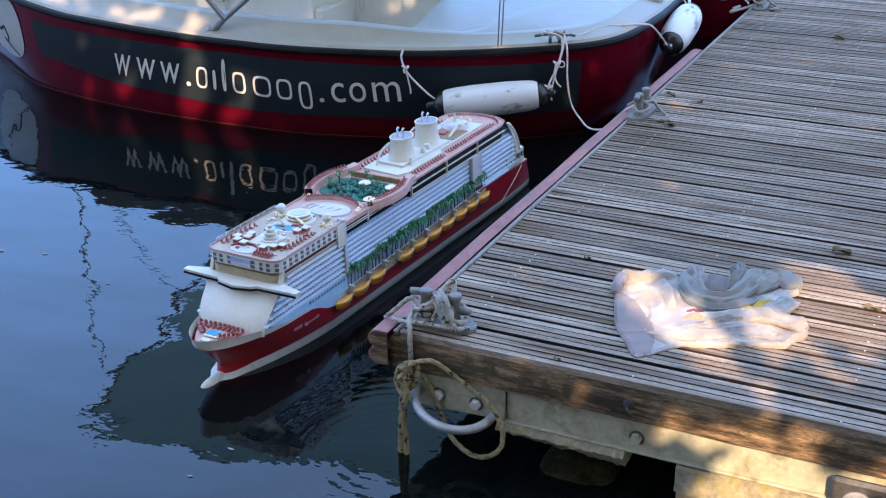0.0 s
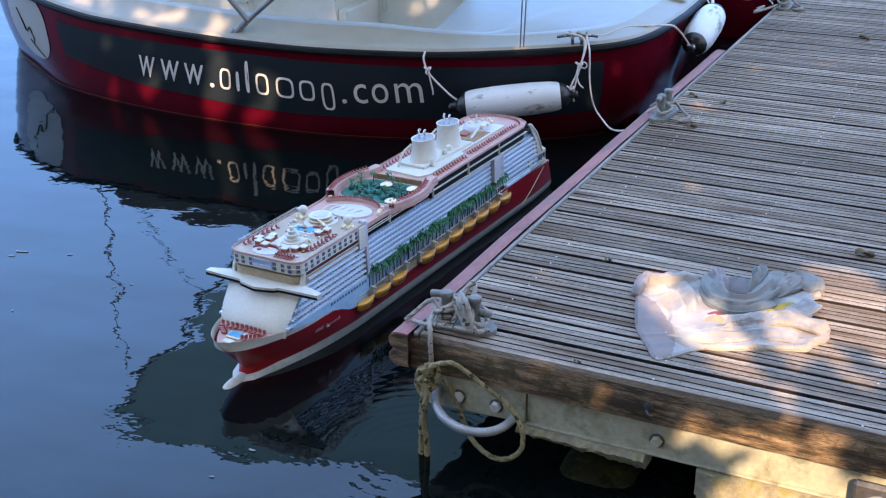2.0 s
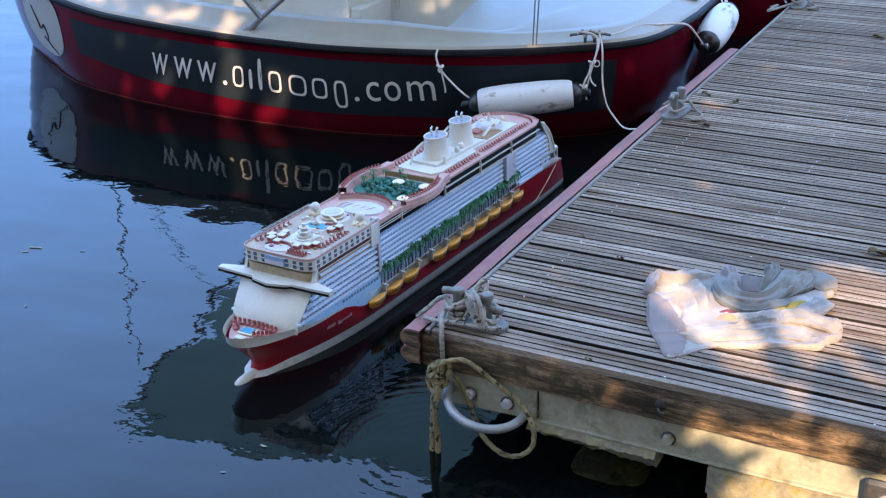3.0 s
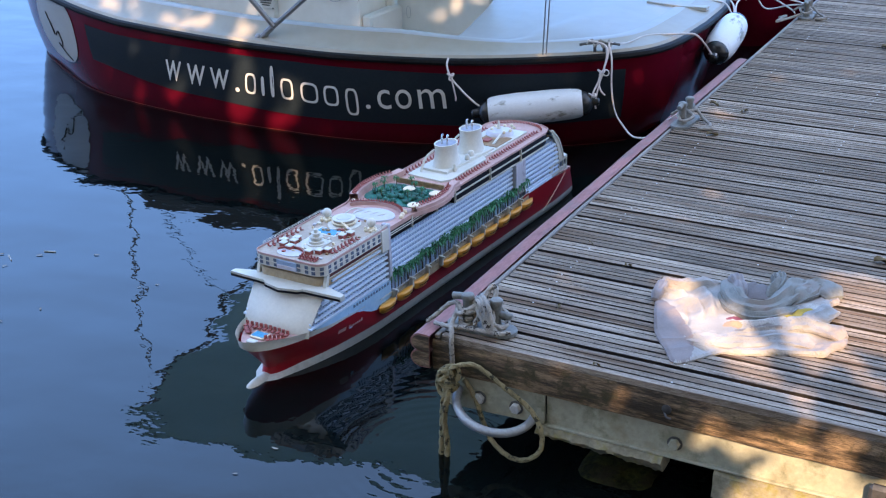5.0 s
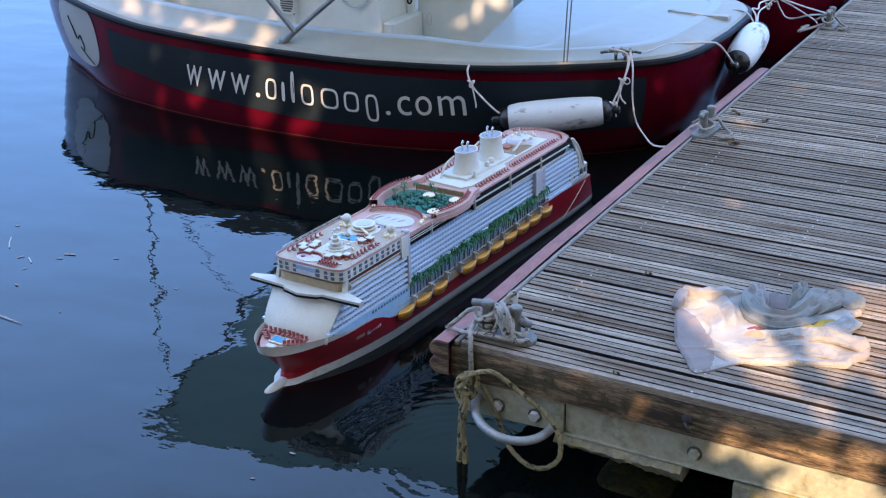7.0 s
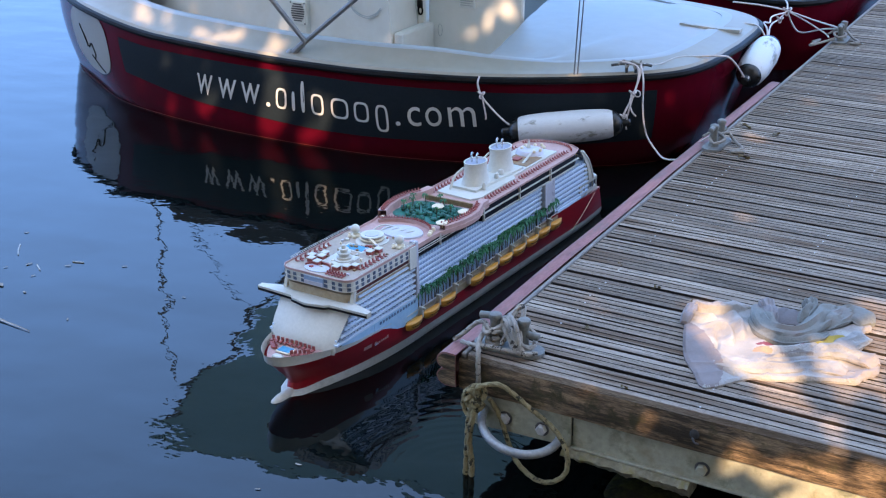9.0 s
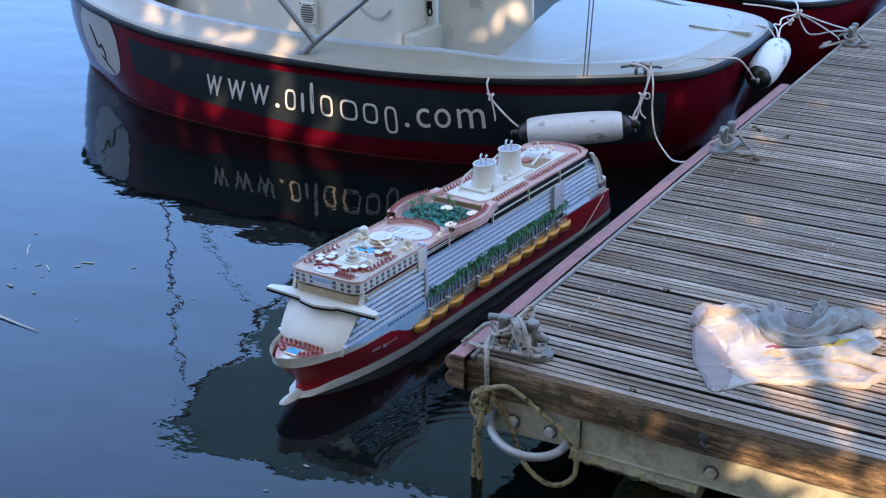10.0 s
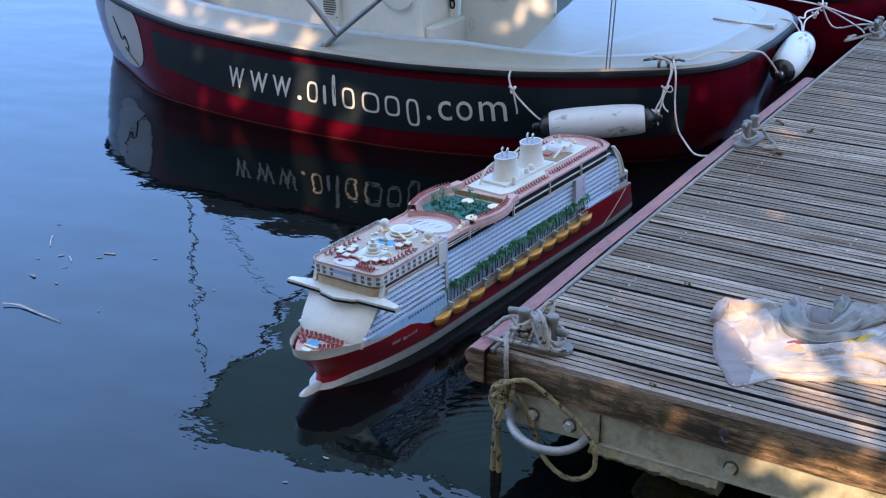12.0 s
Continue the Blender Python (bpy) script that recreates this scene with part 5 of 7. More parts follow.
    cabin_rows("balcony", 0.182, 2.072, 2.46, 0.188, 7, 0.0262, 0.014, 0.026)
    for sgn in (1, -1):
        bm = bmesh.new()
        sheet(bm, [[(sgn * (min(beam(s, 0.2), 0.182) - 0.005), s, z) for z in (rim_top(s) - 0.012, 0.196, 0.207)] for s in [0.25 + 0.03 * k for k in range(9)]])
        box(bm, *sorted((sgn * 0.150, sgn * 0.1775)), 0.47, 0.80, 0.100, 0.206)
        side = part("lower_side", bm, "m_sky", ship, "light blue lower side")
        ports = bmesh.new()
        for k in range(13):
            y = 0.51 + 0.0215 * k
            box(ports, *sorted((sgn * 0.1755, sgn * 0.1795)), y, y + 0.011, 0.183, 0.195)
        tagged(part("port_row", ports, "m_glass", side, smooth=False), kind="stuff")
    # upright posts between the blocks
    for s, w, z1 in ((0.785, 0.022, 0.47), (1.965, 0.105, 0.373)):
        for sgn in (1, -1):
            bm = bmesh.new()
            x0, x1 = sorted((sgn * 0.15, sgn * 0.186))
            box(bm, x0, x1, s, s + w, 0.20, z1, 0.003)
            part("side_post", bm, "m_ice", ship, "pale upright post")
    # upper block with two rows of windows
    up = outline(0.183, 0.305, 0.80, 0.06, 7)
    bm = bmesh.new()
    prism(bm, up, 0.408, 0.452)
    block = part("upper_block", bm, "m_white", ship, "white upper block with windows")
    bm = bmesh.new()
    dense = []
    for (ax, ay), (bx, by) in zip(up, up[1:]):
        n = max(int(math.hypot(bx - ax, by - ay) / 0.0100), 1)
        dense += [((ax + (bx - ax) * k / n, ay + (by - ay) * k / n), math.atan2(by - ay, bx - ax)) for k in range(n)]
    gap, last = 0.0345, None
    for (x, y), ang in dense:
        if last and math.hypot(x - last[0], y - last[1]) < gap * 0.9:
            continue
        last = (x, y)
        if y < 0.32 and -0.06 < x < 0.06:
            continue
        for z in (0.412, 0.4325):
            box(bm, -0.0082, 0.0082, -0.002, 0.002, z, z + 0.0140, m=Matrix.Translation((x, y, 0)) @ pose(0, 0, 0, 0, 0, math.degrees(ang)))
    tagged(part("window", bm, "m_port", block, "two rows of small dark windows", smooth=False), kind="stuff")
    # flat panel on the front: the recess and its shade are only coloured on
    bm = bmesh.new()
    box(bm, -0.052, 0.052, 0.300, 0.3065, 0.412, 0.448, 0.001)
    part("front_recess", bm, "m_cabin", block, "blue panel, recess shade painted on the front")
    part("recess_floor", box(bmesh.new(), -0.05, 0.05, 0.2985, 0.3075, 0.4105, 0.428, 0.001), "m_ice", block)
    for z0 in (0.4075, 0.4285):
        ledge = bmesh.new()
        ring_wall(ledge, outline(0.1855, 0.3025, 0.735, 0.06, 7), z0, z0 + 0.003, 0.003)
        part("block_ledge", ledge, "m_white", block)
    for sgn in (1, -1):
        bm = bmesh.new()
        box(bm, *sorted((sgn * 0.165, sgn * 0.1795)), 0.34, 0.785, 0.387, 0.409)
        part("promenade_slot", bm, "m_maroon", ship, "dark red open promenade")
    for sgn in (1, -1):
        bm = bmesh.new()
        tube(bm, [(sgn * 0.185, 0.345, 0.3915), (sgn * 0.185, 0.78, 0.3915)], 0.0014, 5)
        part("slot_rail", bm, "m_white", ship)
        bm = bmesh.new()
        box(bm, *sorted((sgn * 0.165, sgn * 0.187)), 0.735, 0.79, 0.352, 0.455, 0.002)
        part("corner_panel", bm, "m_white", ship)
        bm = bmesh.new()
        prism(bm, [(0.318, 0.352), (0.338, 0.352), (0.352, 0.403), (0.335, 0.403)], -0.008, 0.008, Matrix.Translation((sgn * 0.176, 0, 0)) @ Matrix(((0, 0, 1, 0), (1, 0, 0, 0), (0, 1, 0, 0), (0, 0, 0, 1))))
        part("bridge_pillar", bm, "m_white", ship)
    # top deck forward
    bm = bmesh.new()
    prism(bm, outline(0.178, 0.312, 0.80, 0.06, 7), 0.4525, 0.456)
    part("sun_deck", bm, "m_tan", ship, "tan forward sun deck")
    bm = bmesh.new()
    ring_wall(bm, outline(0.184, 0.304, 0.80, 0.06, 7), 0.452, 0.462, 0.003)
    part("deck_edge", bm, "m_pink", ship, "pink deck edge")
    for sgn in (1, -1):
        bm = bmesh.new()
        for z in (0.468, 0.474):
            tube(bm, [(sgn * 0.183, 0.38, z), (sgn * 0.183, 0.79, z)], 0.0011, 5)
        for k in range(11):
            tube(bm, [(sgn * 0.183, 0.38 + 0.041 * k, 0.456), (sgn * 0.183, 0.38 + 0.041 * k, 0.474)], 0.0010, 5)
        part("sun_deck_rail", bm, "m_white", ship, "thin white deck rail")
    bm = bmesh.new()
    prism(bm, oval(-0.03, 0.365, 0.062, 0.036, 20, 0, math.pi * 2), 0.456, 0.459)
    part("deck_apron", bm, "m_ice", ship)
    bm = bmesh.new()
    ring_wall(bm, oval(-0.03, 0.36, 0.068, 0.055, 16, radians(10), radians(170)), 0.456, 0.466, 0.004)
    part("curved_bench", bm, "m_redseat", ship, "red curved bench")
    # mast of stacked white tiers
    bm = bmesh.new()
    c = Matrix.Translation((0.015, 0.495, 0))
    for r, z0, z1 in ((0.045, 0.456, 0.466), (0.034, 0.466, 0.476), (0.024, 0.476, 0.490), (0.030, 0.490, 0.494), (0.016, 0.494, 0.508), (0.022, 0.508, 0.511), (0.010, 0.511, 0.526)):
        lathe(bm, [(r, z0), (r, z1 - 0.001), (r * 0.96, z1)], 12, c)
    part("mast", bm, "m_white", ship, "white tiered radar mast")
    part("mast_base", box(bmesh.new(), -0.06, 0.06, 0.43, 0.55, 0.456, 0.461, 0.002), "m_white", ship)
    # little cabanas
    for k, (x, s) in enumerate(((-0.10, 0.415), (-0.075, 0.455), (-0.12, 0.445), (0.05, 0.395), (0.085, 0.42), (0.11, 0.445), (0.075, 0.60), (0.09, 0.64), (-0.055, 0.40), (-0.085, 0.49))):
        cab = part("cabana", box(bmesh.new(), x - 0.013, x + 0.013, s - 0.013, s + 0.013, 0.456, 0.471), "m_redseat", ship, "red cabana with white roof")
        part("cabana_roof", box(bmesh.new(), x - 0.016, x + 0.016, s - 0.016, s + 0.016, 0.472, 0.477, 0.002), "m_white", cab)
    chairs([(0.135 + 0.012 * (k % 2), 0.44 + 0.013 * k, 90) for k in range(14)] + [(-0.15 + 0.012 * (k % 2), 0.38 + 0.016 * k, 90) for k in range(14)] +
           [(0.045 + 0.016 * (k % 6), 0.337 + 0.014 * (k // 6), 0) for k in range(12)], 0.456, size=1.15)
    for k in range(60):
        x, s_ = rng.uniform(-0.15, 0.15), rng.uniform(0.36, 0.80)
        bm = bmesh.new()
        w, d, h = rng.uniform(0.003, 0.009), rng.uniform(0.003, 0.009), rng.uniform(0.004, 0.012)
        box(bm, x - w, x + w, s_ - d, s_ + d, 0.4555, 0.456 + h, 0.001)
        part("deck_locker", bm, rng.choice(("m_white", "m_cream", "m_brown", "m_redseat", "m_gold", "m_ice")), ship)
    # domes
    for x, s in ((-0.112, 0.745), (0.135, 0.735)):
        bm = bmesh.new()
        lathe(bm, [(0.026, 0.456), (0.022, 0.464), (0.012, 0.466), (0.010, 0.474)], 12, Matrix.Translation((x, s, 0)))
        st = part("dome_stand", bm, "m_cream", ship)
        bm = bmesh.new()
        ball(bm, (x, s, 0.490), 0.021, 16, 10)
        part("radar_dome", bm, "m_white", st, "white radar dome")
        for k in range(6):
            a = math.pi * 2 * k / 6
            bm = bmesh.new()
            ball(bm, (x + 0.026 * math.cos(a), s - 0.01 + 0.022 * math.sin(a), 0.462), 0.008, 8, 5)
            part("planter", bm, "m_cream", st)
    # round bar and small pool
    bm = bmesh.new()
    m = Matrix.Translation((-0.012, 0.735, 0))
    lathe(bm, [(0.075, 0.456), (0.075, 0.459), (0.066, 0.461)], 24, m)
    bar = part("round_bar", bm, "m_white", ship, "round poolside bar")
    for r, z0, z1, mt in ((0.052, 0.461, 0.470, "m_tan"), (0.057, 0.470, 0.474, "m_cream"), (0.048, 0.474, 0.484, "m_tan"), (0.052, 0.484, 0.488, "m_white"), (0.034, 0.488, 0.490, "m_ice")):
        bm = bmesh.new()
        lathe(bm, [(r, z0), (r, z1)], 24, m)
        part("bar_tier", bm, mt, bar)
    part("deck_pool", box(bmesh.new(), -0.075, 0.03, 0.60, 0.655, 0.456, 0.460, 0.002), "m_pool", ship, "small blue deck pool")
    part("pool_rim", box(bmesh.new(), -0.085, 0.04, 0.59, 0.665, 0.455, 0.4585, 0.002), "m_white", ship)
    bm = bmesh.new()
    m = Matrix.Translation((0.03, 0.69, 0.47)) @ pose(0, 0, 0, 0, 35, 0)
    box(bm, -0.028, 0.028, -0.007, 0.007, -0.003, 0.003, m=m)
    part("stair", bm, "m_cream", ship)
    # middle deck
    mid = []
    for s, h in ((0.80, 0.178), (0.98, 0.178), (1.02, 0.190), (1.06, 0.205), (1.12, 0.220), (1.19, 0.226), (1.26, 0.220), (1.32, 0.200), (1.36, 0.184), (1.42, 0.178)):
        mid.append((h, s))
    shape = mid + [(-h, s) for h, s in mid[::-1]]
    bm = bmesh.new()
    prism(bm, shape, 0.428, 0.440)
    part("pool_deck", bm, "m_pink", ship, "pink pool deck")
    for sgn in (1, -1):
        bm = bmesh.new()
        ring_wall(bm, [(sgn * (h + 0.001), s) for h, s in mid], 0.440, 0.449, 0.003 * sgn)
        part("deck_rail", bm, "m_pink", ship)
        bm = bmesh.new()
        tube(bm, [(sgn * 0.181, s, 0.410) for s in (0.80, 1.36)], 0.0022, 5)
        tube(bm, [(sgn * 0.181, s, 0.420) for s in (0.80, 1.36)], 0.0022, 5)
        part("side_rail", bm, "m_white", ship, "white side rail")
        for s in (0.985, 1.2):
            part("rail_post", box(bmesh.new(), *sorted((sgn * 0.176, sgn * 0.184)), s, s + 0.006, 0.386, 0.44), "m_white", ship)
    # solid core, near-black to paint the shade inside the open side gallery
    bm = bmesh.new()
    prism(bm, [(-0.155, 0.80), (0.155, 0.80), (0.155, 1.40), (-0.155, 1.40)], 0.3725, 0.428)
    part("mid_core", bm, "m_dark", ship)
    bm = bmesh.new()
    lathe(bm, [(1.0, 0.440), (0.98, 0.448), (0.7, 0.454), (0.3, 0.456)], 28, Matrix.Translation((0.025, 0.912, 0)), 0.105, 0.075)
    part("glass_roof", bm, "m_ice", ship, "pale glassy oval roof")
    bm = bmesh.new()
    ring_wall(bm, oval(0.0, 0.93, 0.158, 0.11, 22, radians(20), radians(160)), 0.440, 0.456, 0.010)
    for k in range(5):
        rib = bmesh.new()
        tube(rib, smooth_line([(-0.10 + 0.035 * k, 0.865, 0.447), (-0.085 + 0.040 * k, 0.905, 0.4575), (-0.06 + 0.036 * k, 0.95, 0.447)], 4), 0.0035, 6)
        part("roof_rib", rib, "m_white", ship)
    part("arched_wall", bm, "m_pink", ship, "pink arched gallery")
    chairs([(0.152 * math.cos(a), 0.93 + 0.104 * math.sin(a), math.degrees(a)) for a in (radians(25 + 5.2 * k) for k in range(26))], 0.456)
    for x, s in ((-0.155, 1.01), (0.145, 0.965), (0.155, 0.94), (0.135, 1.0), (-0.14, 0.99)):
        bm = bmesh.new()
        ball(bm, (x, s, 0.447), 0.012, 8, 5)
        part("deck_planter", bm, "m_cream", ship)
    # sunken garden
    bm = bmesh.new()
    prism(bm, [(0.004 + 0.172 * math.copysign(abs(math.cos(a)) ** 0.45, math.cos(a)), 1.185 + 0.122 * math.copysign(abs(math.sin(a)) ** 0.45, math.sin(a))) for a in (math.pi * k / 18 for k in range(36))], 0.4405, 0.4435)
    garden = part("garden", bm, "m_lawn", ship, "bright green deck garden")
    bm = bmesh.new()
    for k in range(95):
        a, r = rng.uniform(0, 6.28), math.sqrt(rng.random())
        ball(bm, (0.004 + 0.155 * r * math.cos(a), 1.185 + 0.11 * r * math.sin(a), 0.446 + rng.uniform(0, 0.010)), rng.uniform(0.005, 0.015), 7, 4)
    tagged(part("garden_shrubs", bm, "m_lawn", garden, "clumps of turquoise green shrubs"), kind="stuff")
    for x, s in ((-0.09, 1.27), (-0.05, 1.16), (0.03, 1.25), (-0.115, 1.20), (0.06, 1.14), (-0.02, 1.29), (-0.14, 1.24), (-0.13, 1.14), (0.10, 1.19), (-0.07, 1.11)):
        palm(garden, x, s, 0.443, 0.046, rng)
    for x, s in ((0.02, 1.215), (0.165, 1.215), (0.155, 1.045)):
        bm = bmesh.new()
        lathe(bm, [(0.030, 0.468), (0.029, 0.471), (0.016, 0.478), (0.003, 0.481)], 14, Matrix.Translation((x, s, 0)))
        tube(bm, [(x, s, 0.443), (x, s, 0.469)], 0.003, 6)
        part("parasol", bm, "m_cream", garden, "cream parasol")
    bm = bmesh.new()
    box(bm, -0.12, 0.15, 1.312, 1.322, 0.4465, 0.472)
    part("garden_wall", bm, "m_brown", ship, "brown wall behind the garden")
    bulge = [(h, s) for h, s in mid if s >= 1.0]
    for sgn in (1, -1):
        bm = bmesh.new()
        ring_wall(bm, [(sgn * (h - 0.003), s) for h, s in bulge], 0.436, 0.466 if sgn > 0 else 0.474, 0.040 * sgn)
        part("gallery", bm, "m_pink", ship, "pink curved gallery beside the garden")
        chairs([(sgn * (table(s_, [(s, h) for h, s in bulge]) - 0.026), s_, 90) for s_ in [1.03 + 0.018 * k for k in range(18)]], 0.466 if sgn > 0 else 0.474, size=1.2)
    # after block
    bm = bmesh.new()
    aft = [(0.182, 1.36), (0.182, 2.30), (0.160, 2.37), (0.10, 2.41), (0.0, 2.425), (-0.10, 2.41), (-0.160, 2.37), (-0.182, 2.30), (-0.182, 1.36)]
    prism(bm, aft, 0.440, 0.446)
    part("after_deck", bm, "m_pink", ship, "pink after deck")
    bm = bmesh.new()
    prism(bm, [(x * 0.965, 1.37 + (s - 1.37) * 0.985) for x, s in aft], 0.372, 0.440)
    part("lounge_window", bm, "m_dark", ship, "dark band of lounge windows")
    for z in (0.4085, 0.3745):
        for sgn in (1, -1):
            bm = bmesh.new()
            box(bm, *sorted((sgn * 0.176, sgn * 0.185)), 1.36, 2.34, z, z + 0.0042)
            part("lounge_rail", bm, "m_white", ship)
    for sgn in (1, -1):
        for s in (1.36, 1.70, 2.02):
            part("lounge_post", box(bmesh.new(), *sorted((sgn * 0.176, sgn * 0.187)), s, s + 0.006, 0.374, 0.44, 0.001), "m_white", ship)
    bm = bmesh.new()
    ring_wall(bm, aft, 0.446, 0.453, -0.003)
    part("after_rail", bm, "m_pink", ship)
    chairs([(0.135 + 0.012 * (k % 2), 1.385 + 0.0125 * k, 90) for k in range(30)] + [(0.128 + 0.012 * (k % 2), 1.80 + 0.0125 * k, 90) for k in range(40)] +
           [(-0.150 + 0.012 * (k % 2), 1.40 + 0.014 * k, 90) for k in range(60)] + [(0.155 * math.cos(a), 2.28 + 0.12 * math.sin(a), math.degrees(a)) for a in (radians(20 + 7 * k) for k in range(21))], 0.446)
    bm = bmesh.new()
    prism(bm, [(-0.12, 1.42), (0.085, 1.40), (0.115, 1.45), (0.115, 1.78), (0.09, 1.80), (0.09, 2.26), (-0.12, 2.26)], 0.446, 0.456)
    prism(bm, [(-0.09, 1.50), (0.06, 1.49), (0.08, 1.92), (-0.10, 1.94)], 0.456, 0.468)
    part("funnel_house", bm, "m_white", ship, "white funnel house")
    for s, h in ((1.60, 0.578), (1.84, 0.586)):
        bm = bmesh.new()
        prof = [(1.34, 0.452), (1.16, 0.475), (0.98, 0.52), (0.95, h - 0.02), (0.97, h - 0.006), (1.0, h - 0.002), (1.0, h), (0.9, h), (0.88, h - 0.012)]
        lathe(bm, prof, 32, Matrix.Translation((-0.008, s, 0)), 0.054, 0.070)
        fun = part("funnel", bm, "m_white", ship, "white oval funnel")
        bm = bmesh.new()
        lathe(bm, [(0.9, h - 0.010), (0.9, h - 0.006)], 28, Matrix.Translation((-0.008, s, 0)), 0.054, 0.070)
        part("funnel_top", bm, "m_funnel", fun)
        for dx in (-0.016, 0.014):
            bm = bmesh.new()
            tube(bm, smooth_line([(-0.008 + dx, s - 0.01, h - 0.008), (-0.008 + dx, s - 0.01, h + 0.030), (-0.006 + dx, s - 0.002, h + 0.042)], 3), 0.0055, 8)
            part("exhaust_pipe", bm, "m_steel", fun, "bright exhaust pipe")
        bm = bmesh.new()
        tube(bm, smooth_line([(-0.05, s - 0.045, h - 0.03), (-0.065, s - 0.10, 0.52), (-0.075, s - 0.135, 0.458)], 5), 0.006, 6)
        part("funnel_strut", bm, "m_white", fun)
    for x, s, r in ((0.052, 1.70, 0.014), (0.04, 1.76, 0.018), (0.07, 1.55, 0.01)):
        bm = bmesh.new()
        lathe(bm, [(r, 0.456), (r, 0.478), (r * 0.7, 0.492), (r * 0.2, 0.496)], 12, Matrix.Translation((x, s, 0)))
        part("vent_cowl", bm, "m_white", ship)
    bm = bmesh.new()
    box(bm, -0.07, 0.078, 1.955, 2.12, 0.4555, 0.4590)
    well = part("after_well", bm, "m_brown", ship, "brown after well with stairs")
    part("well_stair", box(bmesh.new(), -0.006, 0.006, -0.05, 0.05, -0.003, 0.003, m=Matrix.Translation((0.035, 2.03, 0.47)) @ pose(0, 0, 0, 20)), "m_white", well)
    part("well_table", box(bmesh.new(), -0.04, 0.0, 2.0, 2.05, 0.459, 0.468, 0.002), "m_redseat", well)
    bm = bmesh.new()
    lathe(bm, [(0.075, 0.456), (0.07, 0.472), (0.06, 0.480), (0.02, 0.482)], 20, Matrix.Translation((-0.02, 2.16, 0)))
    part("after_dome", bm, "m_ice", ship)
    for x, s in ((-0.055, 2.14), (0.03, 2.12), (0.045, 2.16), (-0.02, 2.22), (0.04, 2.21), (-0.06, 2.19), (0.01, 2.24)):
        bm = bmesh.new()
        ball(bm, (x, s, 0.484), 0.010, 8, 5)
        part("deck_planter", bm, "m_cream", ship)
    bm = bmesh.new()
    lathe(bm, [(0.014, 0.48), (0.008, 0.50), (0.002, 0.53)], 8, Matrix.Translation((-0.03, 2.17, 0)))
    part("after_mast", bm, "m_white", ship)
    for sgn in (1, -1):
        part("stern_sill", box(bmesh.new(), *sorted((sgn * 0.174, sgn * 0.1865)), 2.10, 2.37, 0.170, 0.187, 0.002), "m_blue", ship, "pale sill over the hull")
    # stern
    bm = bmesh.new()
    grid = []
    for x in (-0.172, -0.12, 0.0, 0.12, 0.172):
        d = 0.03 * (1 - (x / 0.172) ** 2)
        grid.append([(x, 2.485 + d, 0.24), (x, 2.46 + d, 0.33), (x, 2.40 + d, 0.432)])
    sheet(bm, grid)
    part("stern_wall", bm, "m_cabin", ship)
    for k in range(8):
        z = 0.232 + 0.0255 * k
        s = 2.505 - (z - 0.24) * 0.42
        bm = bmesh.new()
        prism(bm, [(-0.180, 2.42), (0.180, 2.42), (0.180, s - 0.02), (0.10, s + 0.012), (-0.10, s + 0.012), (-0.180, s - 0.02)], z, z + 0.009)
        part("stern_balcony", bm, "m_white", ship)
    for sgn in (1, -1):
        bm = bmesh.new()
        tube(bm, smooth_line([(sgn * 0.182, 2.37, 0.440), (sgn * 0.183, 2.44, 0.38), (sgn * 0.183, 2.485, 0.31), (sgn * 0.183, 2.51, 0.25)], 4), 0.007, 6)
        part("stern_edge", bm, "m_white", ship)
        bm = bmesh.new()
        prism(bm, [(2.36, 0.440), (2.395, 0.436), (2.45, 0.36), (2.485, 0.29), (2.515, 0.246), (2.46, 0.246), (2.445, 0.32), (2.405, 0.38)], -0.004, 0.004, Matrix.Translation((sgn * 0.180, 0, 0)) @ Matrix(((0, 0, 1, 0), (1, 0, 0, 0), (0, 1, 0, 0), (0, 0, 0, 1))))
        part("stern_cheek", bm, "m_white", ship)
    ledge_shape = [(-0.180, 2.37), (0.180, 2.37), (0.180, 2.565), (0.13, 2.60), (-0.13, 2.60), (-0.180, 2.565)]
    bm = bmesh.new()
    prism(bm, ledge_shape, 0.229, 0.246)
    prism(bm, ledge_shape, 0.172, 0.191)
    box(bm, -0.180, 0.180, 2.362, 2.392, 0.172, 0.246)
    part("stern_ledge", bm, "m_white", ship, "white stern ledge")
    # solid block; the gallery's shade is put into its dark colour
    bm = bmesh.new()
    prism(bm, [(-0.168, 2.39), (0.168, 2.39), (0.168, 2.56), (0.12, 2.588), (-0.12, 2.588), (-0.168, 2.56)], 0.188, 0.232)
    part("stern_recess", bm, "m_port", ship, "solid dark block for the stern gallery's shade")
    for s in (2.42, 2.47, 2.52, 2.56):
        part("stern_post", box(bmesh.new(), 0.171, 0.179, s, s + 0.005, 0.188, 0.232), "m_white", ship)
    bm = bmesh.new()
    prism(bm, [(-0.166, 2.30), (0.166, 2.30), (0.158, 2.652), (-0.158, 2.652)], 0.132, 0.1465)
    part("mooring_deck", bm, "m_pink", ship)
    # promenade with palms and lifeboats
    for sgn in (1, -1):
        bm = bmesh.new()
        prism(bm, [(0.70, 0.100 + rise(0.7)), (2.10, 0.112 + rise(2.1)), (2.10, 0.150 + rise(2.1)), (0.70, 0.130 + rise(0.7))], *sorted((sgn * 0.150, sgn * 0.186)),
              Matrix(((0, 0, 1, 0), (1, 0, 0, 0), (0, 1, 0, 0), (0, 0, 0, 1))))
        part("promenade", bm, "m_gold", ship, "narrow tan promenade deck")
    for sgn in (1, -1):
        bm = bmesh.new()
